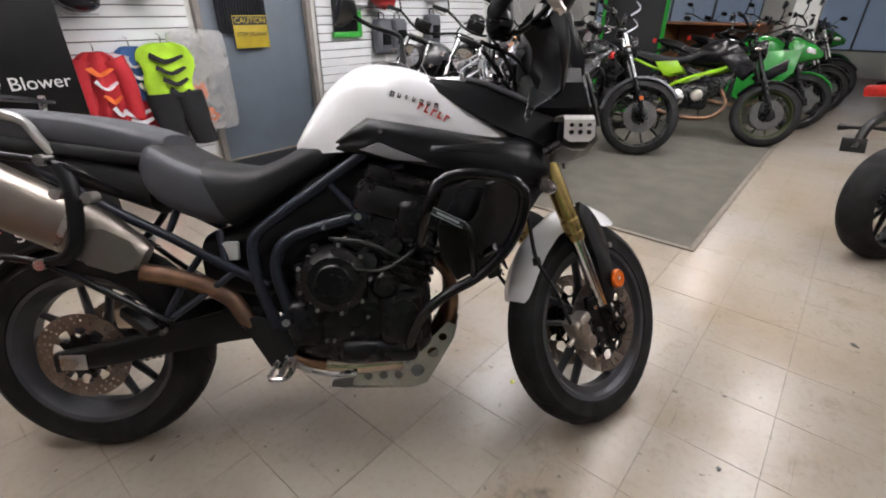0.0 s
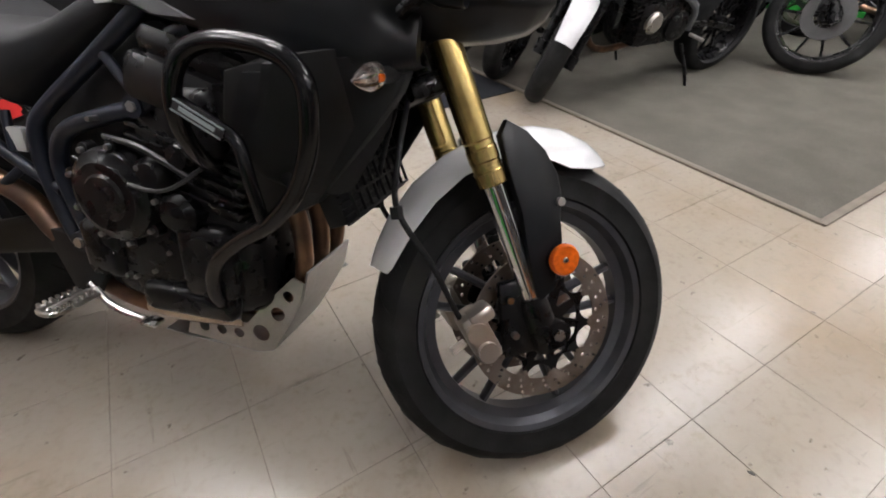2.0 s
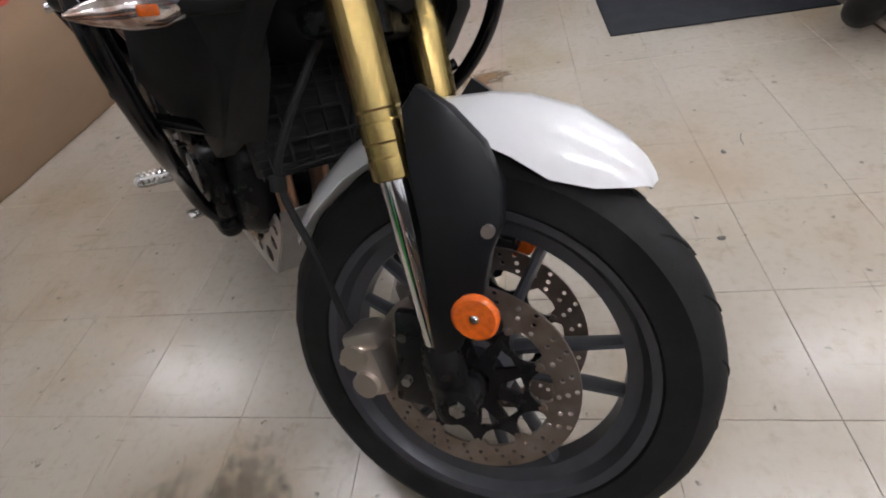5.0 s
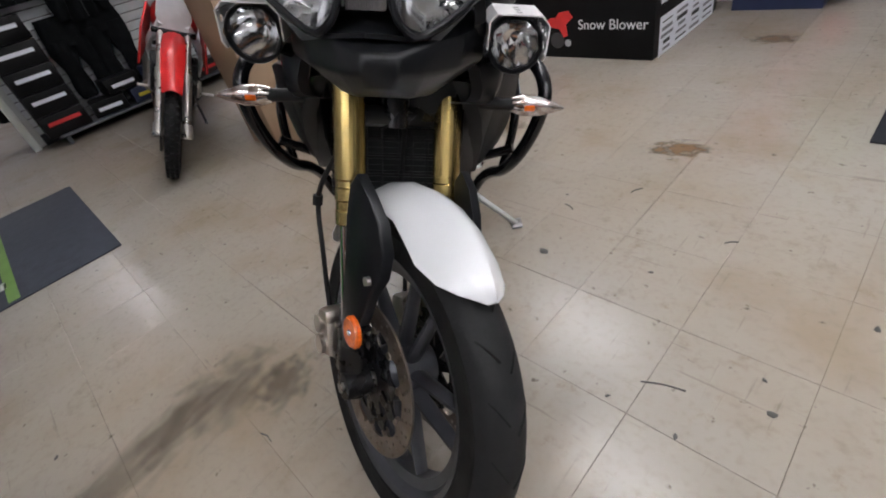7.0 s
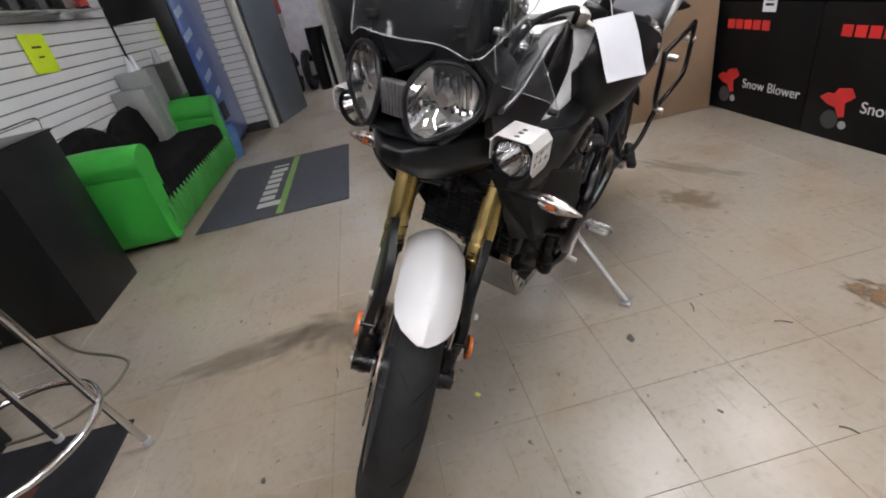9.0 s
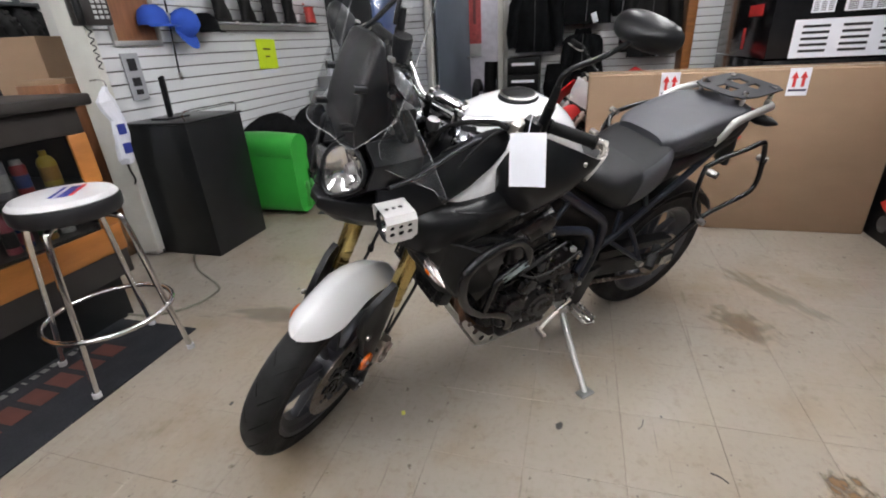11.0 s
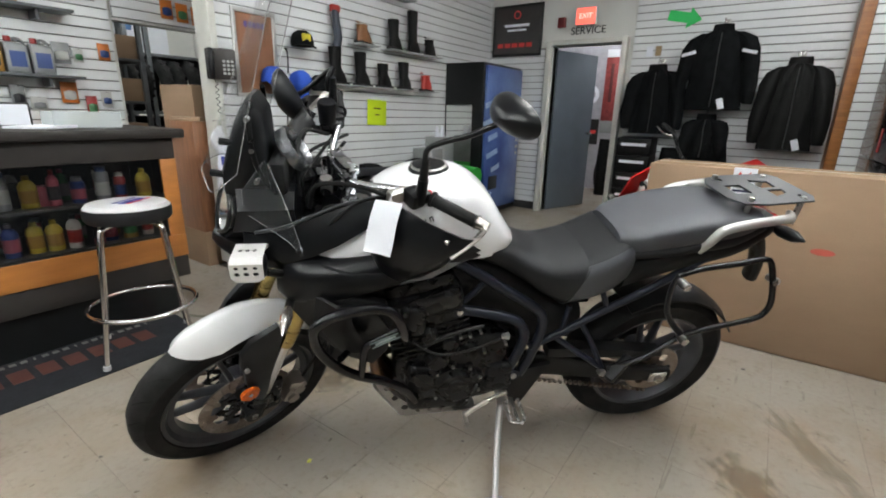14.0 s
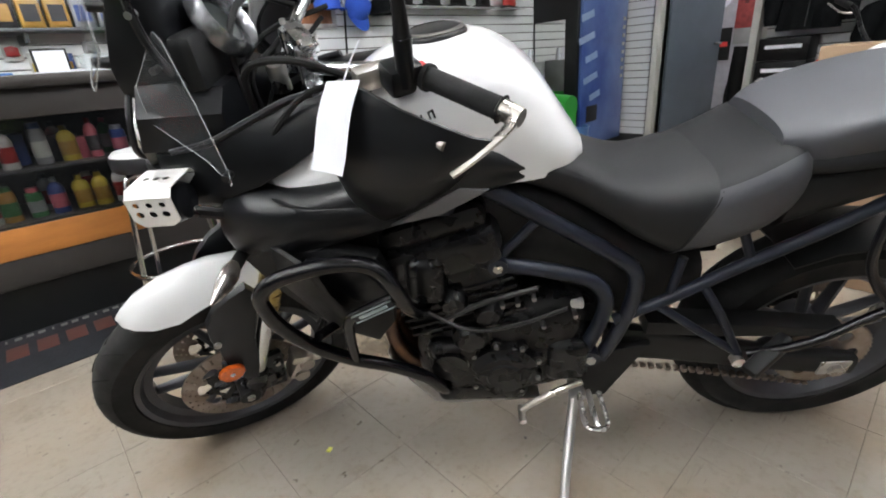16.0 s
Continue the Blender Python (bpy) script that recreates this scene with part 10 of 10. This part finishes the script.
LIME = tint("lime_green_paint", (0.28, 0.55, 0.02), 0.25, coat=0.4)
KGREEN = tint("bright_green_paint", (0.012, 0.20, 0.025), 0.22, coat=0.5)
REDP = tint("red_plastic", (0.55, 0.015, 0.015), 0.3, coat=0.3)
ORANGEP = tint("orange_anodised", (0.62, 0.20, 0.02), 0.32, metal=0.5)
GREYF = tint("grey_fender_plastic", (0.12, 0.125, 0.135), 0.35)
SILVERF = tint("silver_fork_tube", (0.62, 0.62, 0.62), 0.2, metal=0.9)
shop_bike(heading(3.83, 0.97, -84), "black cruiser motorcycle with a grey front fender on carpet", ENGB, GREYF, ENGB, SILVERF, GREYF, "cruiser", 20, wr=0.345)
shop_bike(heading(2.06, 1.53, 176, wb=1.32), "black motorcycle with a white front fender and orange fork", GLOSSB, GREYF, ENGB, ORANGEP, tint("white_plastic", (0.72, 0.73, 0.75), 0.3), "roadster", 46, wb=1.32)
shop_bike(heading(2.11, 2.02, 186, wb=1.32), "black motorcycle parked on the carpet edge", ENGB, GREYF, ENGB, SILVERF, ENGB, "cruiser", 25, wb=1.32)
shop_bike(heading(2.08, 2.55, 182), "dark grey motorcycle beside the slat wall", tint("dark_grey_paint", (0.06, 0.06, 0.065), 0.25, coat=0.5), ENGB, ENGB, SILVERF, ENGB, "cruiser", 25)
shop_bike(heading(4.97, 0.11, -84), "black and lime green naked motorcycle on carpet", GLOSSB, LIME, mat("black_lime_rim", (0.03, 0.04, 0.012), 0.35), ENGB, GLOSSB, "naked", 14)
gs = shop_bike(heading(6.15, -0.05, -84), "green and black sport motorcycle in a showroom row", KGREEN, GLOSSB, ENGB, ENGB, KGREEN, "sport", 10)
for x, y, h in ((9.7, -0.1, -84), (8.9, 2.6, 200)):
    copy_thing(gs, heading(x, y, h) @ pose(0, 0, 0, -9, 0, 0))
rb = shop_bike(heading(10.2, -1.7, 60), "red and black sport motorcycle in a showroom row", REDP, GLOSSB, ENGB, ENGB, GLOSSB, "sport", 8)
for x, y, h in ((8.9, -1.75, 65), (11.4, 0.4, 200), (7.2, -1.9, 60)):
    copy_thing(rb, heading(x, y, h) @ pose(0, 0, 0, -9, 0, 0))
bb = shop_bike(heading(11.4, 1.4, 190), "black naked motorcycle in a showroom row", GLOSSB, GREYF, ENGB, SILVERF, GLOSSB, "naked", 8)
for x, y, h in ((7.35, -0.15, -84), (8.5, -0.2, -86), (10.6, 2.2, 215), (6.9, 2.7, 190), (6.9, 3.7, 188), (11.2, -1.0, 170), (9.6, 4.0, 200)):
    copy_thing(bb, heading(x, y, h) @ pose(0, 0, 0, -9, 0, 0))
shop_bike(heading(2.66, -0.86, -35, back=True), "black motorcycle with a red tail and green panels seen from behind", GLOSSB, KGREEN, ENGB, ENGB, KGREEN, "naked", 0)
shop_bike(heading(-2.08, 0.24, -21, wb=1.30), "red dirt bike with a knobby tyre leaning by a cardboard box", REDP, tint("white_plastic", (0.72, 0.73, 0.75), 0.3), ENGB, ALU, REDP, "dirt", 0, lean=29, wr=0.30, spokes=18, wb=1.30)

# ---- far showroom: banner, column, desk, windows ----
bn = thing("banner", pose(6.0, 1.95, 0, 0, 0, -75), "tall black fabric banner in a green frame on the carpet", "banner")
bm = bx(B(), (0, 0, 1.25), (0.70, 0.02, 2.3), 0.004)
part("fabric", bm, tint("black_banner_cloth", (0.01, 0.01, 0.011), 0.7), bn)
for x in (-0.375, 0.375):
    part("frame_post", bx(B(), (x, 0, 1.22), (0.05, 0.04, 2.44), 0.006), KGREEN, bn, "green frame post")
part("frame_foot", bx(B(), (0, 0, 0.03), (0.85, 0.40, 0.06), 0.01), KGREEN, bn, "green frame foot")
for k in range(5):
    part("script_bar", tb(B(), [(-0.08 + 0.02 * k, -0.014, 0.78 + 0.2 * k), (0.06, -0.014, 0.86 + 0.2 * k), (0.0, -0.014, 0.94 + 0.2 * k)], 0.018, n=6, sub=3, flat=0.3), PAPER, bn, "white script stroke")
bm = bx(B(), (8.5, 0.35, 1.525), (0.32, 0.32, 3.05), 0.006)
solo("column", bm, WALLP, "square white painted column", "column", kind="structure")
dk = thing("desk", pose(9.0, 1.5, 0, 0, 0, 80), "brown veneer sales desk standing on carpet", "desk")
part("front_panel", bx(B(), (0, 0, 0.52), (1.5, 0.03, 1.04), 0.004), WOOD2, dk)
part("desktop", bx(B(), (0, 0.35, 1.06), (1.56, 0.75, 0.035), 0.006), WOOD2, dk)
for s in (-1, 1):
    part("side_panel", bx(B(), (s * 0.73, 0.36, 0.52), (0.03, 0.68, 1.04), 0.004), WOOD2, dk)
for nm, y0, y1 in (("window_1", -2.4, 0.9), ("window_2", 1.6, 5.6)):
    wd = thing(nm, pose(13.06, (y0 + y1) / 2, 1.55), "large shop window with dark metal bars", "window", kind="structure")
    L_ = y1 - y0
    n_ = 3 if L_ < 3.6 else 4
    for z in (-1.03, 1.03):
        part("window_frame", bx(B(), (0, 0, z), (0.09, L_, 0.04), 0.004), DKMETAL, wd)
    for k in range(n_ + 1):
        part("window_frame", bx(B(), (0, -L_ / 2 + 0.02 + (L_ - 0.04) * k / n_, 0), (0.09, 0.04, 2.02), 0.004), DKMETAL, wd)
    for k in range(n_):
        ob = part("pane", bx(B(), (0, -L_ / 2 + L_ * (k + 0.5) / n_, 0), (0.008, L_ / n_ - 0.05, 2.0)), mat("window_glass", (0.8, 0.86, 0.9), 0.02, alpha=0.12), wd)
        ob.visible_shadow = False
bm = bx(B(), (22.0, 1.6, 3.0), (0.1, 24.0, 6.2))
solo("backdrop", bm, mat("dusk_outside", (0.36, 0.50, 0.72), 0.9, emit=0.14, vary=0.5, scale=0.3), "blurred bluish evening street outside", "backdrop", kind="structure")
bm = bx(B(), (18.0, 1.6, -0.16), (10.0, 24.0, 0.1))
solo("ground", bm, tint("asphalt", (0.05, 0.05, 0.052), 0.9), "dark asphalt outside the shop windows", "ground", kind="structure")


# ---- floor, mats and floor marks, last because of the many tiles ----
bm = B()
bx(bm, (3.0, 0.2, -0.045), (20.4, 13.0, 0.082))
floor = tagged(new("floor", finish(bm, "floor", JOINT)), "pale beige vinyl tile floor, scuffed and stained", "floor", kind="structure")


def tile_mesh():
    bm = B()
    h, g = T / 2 - 0.0004, 0.0007
    lo = [bm.verts.new((sx * h, sy * h, -0.0035)) for sx, sy in ((-1, -1), (1, -1), (1, 1), (-1, 1))]
    mi = [bm.verts.new((sx * h, sy * h, -0.0007)) for sx, sy in ((-1, -1), (1, -1), (1, 1), (-1, 1))]
    up = [bm.verts.new((sx * (h - g), sy * (h - g), 0)) for sx, sy in ((-1, -1), (1, -1), (1, 1), (-1, 1))]
    for k in range(4):
        j = (k + 1) % 4
        bm.faces.new((lo[k], lo[j], mi[j], mi[k]))
        bm.faces.new((mi[k], mi[j], up[j], up[k]))
    bm.faces.new(up)
    me = bpy.data.meshes.new("tile")
    bm.to_mesh(me)
    bm.free()
    me.materials.append(TILE)
    return me


tme = tile_mesh()
vs, fs = [], []
base_v = [v.co.copy() for v in tme.vertices]
base_f = [list(p.vertices) for p in tme.polygons]
for i in range(-23, 42):
    for j in range(-20, 21):
        c = Vector(((i + 0.5) * T, (j + 0.5) * T, 0))
        if -10 <= i <= 6 and -7 <= j <= 9:
            ob = new("tile", tme)
            ob.parent = floor
            ob.location = c + Vector((0, 0, random.uniform(-0.0004, 0.0)))
        else:
            k = len(vs)
            vs += [v + c for v in base_v]
            fs += [[k + q for q in f] for f in base_f]
me = bpy.data.meshes.new("tile_field")
me.from_pydata(vs, [], fs)
me.materials.append(TILE)
tagged(new("tile_field", me), kind="stuff").parent = floor


def stain(name, x, y, rx, ry, rot, col, strength, seed, rough=0.55, label="dried brown stain on the floor tiles"):
    key = name + str(seed)
    m = bpy.data.materials.new(key)
    m.use_nodes = True
    nt, b = m.node_tree, m.node_tree.nodes["Principled BSDF"]
    b.inputs["Base Color"].default_value = (*col, 1)
    b.inputs["Roughness"].default_value = rough
    tc = nt.nodes.new("ShaderNodeTexCoord")
    mp = nt.nodes.new("ShaderNodeMapping")
    mp.inputs["Location"].default_value = (seed * 3.7, seed * 1.3, 0)
    nt.links.new(tc.outputs["Object"], mp.inputs["Vector"])
    n = nt.nodes.new("ShaderNodeTexNoise")
    n.inputs["Scale"].default_value, n.inputs["Detail"].default_value = 3.6, 9
    nt.links.new(mp.outputs[0], n.inputs["Vector"])
    ln = nt.nodes.new("ShaderNodeVectorMath")
    ln.operation = "LENGTH"
    nt.links.new(tc.outputs["Object"], ln.inputs[0])
    su = nt.nodes.new("ShaderNodeMath")
    su.operation = "SUBTRACT"
    nt.links.new(n.outputs["Fac"], su.inputs[0])
    ml = nt.nodes.new("ShaderNodeMath")
    ml.operation = "MULTIPLY"
    ml.inputs[1].default_value = 0.55
    nt.links.new(ln.outputs["Value"], ml.inputs[0])
    nt.links.new(ml.outputs[0], su.inputs[1])
    r = nt.nodes.new("ShaderNodeMapRange")
    r.interpolation_type = "SMOOTHSTEP"
    r.inputs[1].default_value, r.inputs[2].default_value, r.inputs[3].default_value, r.inputs[4].default_value = 0.04, 0.38, 0.0, strength
    nt.links.new(su.outputs[0], r.inputs[0])
    nt.links.new(r.outputs[0], b.inputs["Alpha"])
    bm = B()
    bmesh.ops.create_circle(bm, cap_ends=True, radius=1.0, segments=24)
    ob = new(name, finish(bm, name, m))
    ob.matrix_basis = pose(x, y, 0.0012 + 0.0004 * seed % 0.002, 0, 0, rot) @ Matrix.Diagonal((rx, ry, 1, 1))
    return tagged(ob, label, "stain", kind="stuff")


RUST, GREYD = (0.17, 0.10, 0.042), (0.155, 0.12, 0.08)
stain("stain", 0.53, 1.53, 0.16, 0.10, 20, RUST, 0.85, 1)
stain("stain", 0.50, 2.86, 0.17, 0.09, 0, RUST, 0.7, 2)
stain("stain", -0.36, 1.47, 0.24, 0.15, 30, (0.215, 0.125, 0.048), 0.48, 3)
stain("stain", -0.70, 1.67, 0.42, 0.10, 35, (0.23, 0.145, 0.065), 0.36, 4)
stain("stain", -0.05, -0.62, 0.13, 0.55, 8, GREYD, 0.44, 5, label="long grey-brown dirt smear on the tiles")
stain("stain", -0.06, -0.32, 0.20, 0.26, 0, GREYD, 0.38, 6, label="grey-brown dirt smear on the tiles")
stain("stain", 0.08, -0.17, 0.13, 0.15, 20, GREYD, 0.5, 7, label="grey-brown dirt smear on the tiles")
# small debris: chips, crumbs and scuffs
for k, (x, y, r) in enumerate(((0.568, -0.51, 0.010), (1.577, -0.797, 0.016), (1.279, 0.841, 0.009), (1.124, 0.56, 0.006), (1.162, 0.478, 0.010), (0.859, 0.322, 0.006),
                               (1.024, 0.312, 0.007), (0.413, 0.713, 0.016), (0.756, 0.782, 0.008), (-1.27, 1.405, 0.012), (0.908, -0.455, 0.007), (-0.3, -0.75, 0.008), (0.30, 1.05, 0.006), (0.05, 0.55, 0.006))):
    bm = B()
    bmesh.ops.create_icosphere(bm, subdivisions=1, radius=r)
    for v in bm.verts:
        v.co = Vector((v.co.x * random.uniform(0.7, 1.7), v.co.y * random.uniform(0.5, 1.0), max(-0.001, v.co.z * 0.25)))
    ob = solo("debris", bm, tint("dark_crumb", (0.06, 0.055, 0.05), 0.8), "small dark crumb of dirt on the floor", "debris", "floor crumbs", m=I4)
    ob.matrix_basis = pose(x, y, 0.001, 0, 0, k * 47)
bm = B()
bx(bm, (0, 0, 0.002), (0.018, 0.013, 0.003), 0.001)
ob = solo("paper_scrap", bm, tint("yellow_scrap", (0.75, 0.72, 0.12), 0.5), "tiny yellow scrap lying on the tiles", "scrap")
ob.matrix_basis = pose(0.473, 0.161, 0.0, 0, 0, 30)
for k, (x, y, L_, a) in enumerate(((0.95, 0.42, 0.10, 20), (0.52, 1.18, 0.05, 60), (0.9, 1.02, 0.04, 40), (0.35, 0.98, 0.05, -20), (1.35, 0.9, 0.06, 80), (0.2, -0.3, 0.05, 10))):
    bm = B()
    tb(bm, [(-L_ / 2, 0, 0), (0, 0.004, 0), (L_ / 2, -0.002, 0)], 0.0022, n=6, sub=3, flat=0.5)
    ob = solo("scuff_mark", bm, tint("dark_crumb", (0.06, 0.055, 0.05), 0.8), "thin black scuff mark on the floor", "scuff", "floor scuffs")
    ob.matrix_basis = pose(x, y, 0.0012, 0, 0, a)
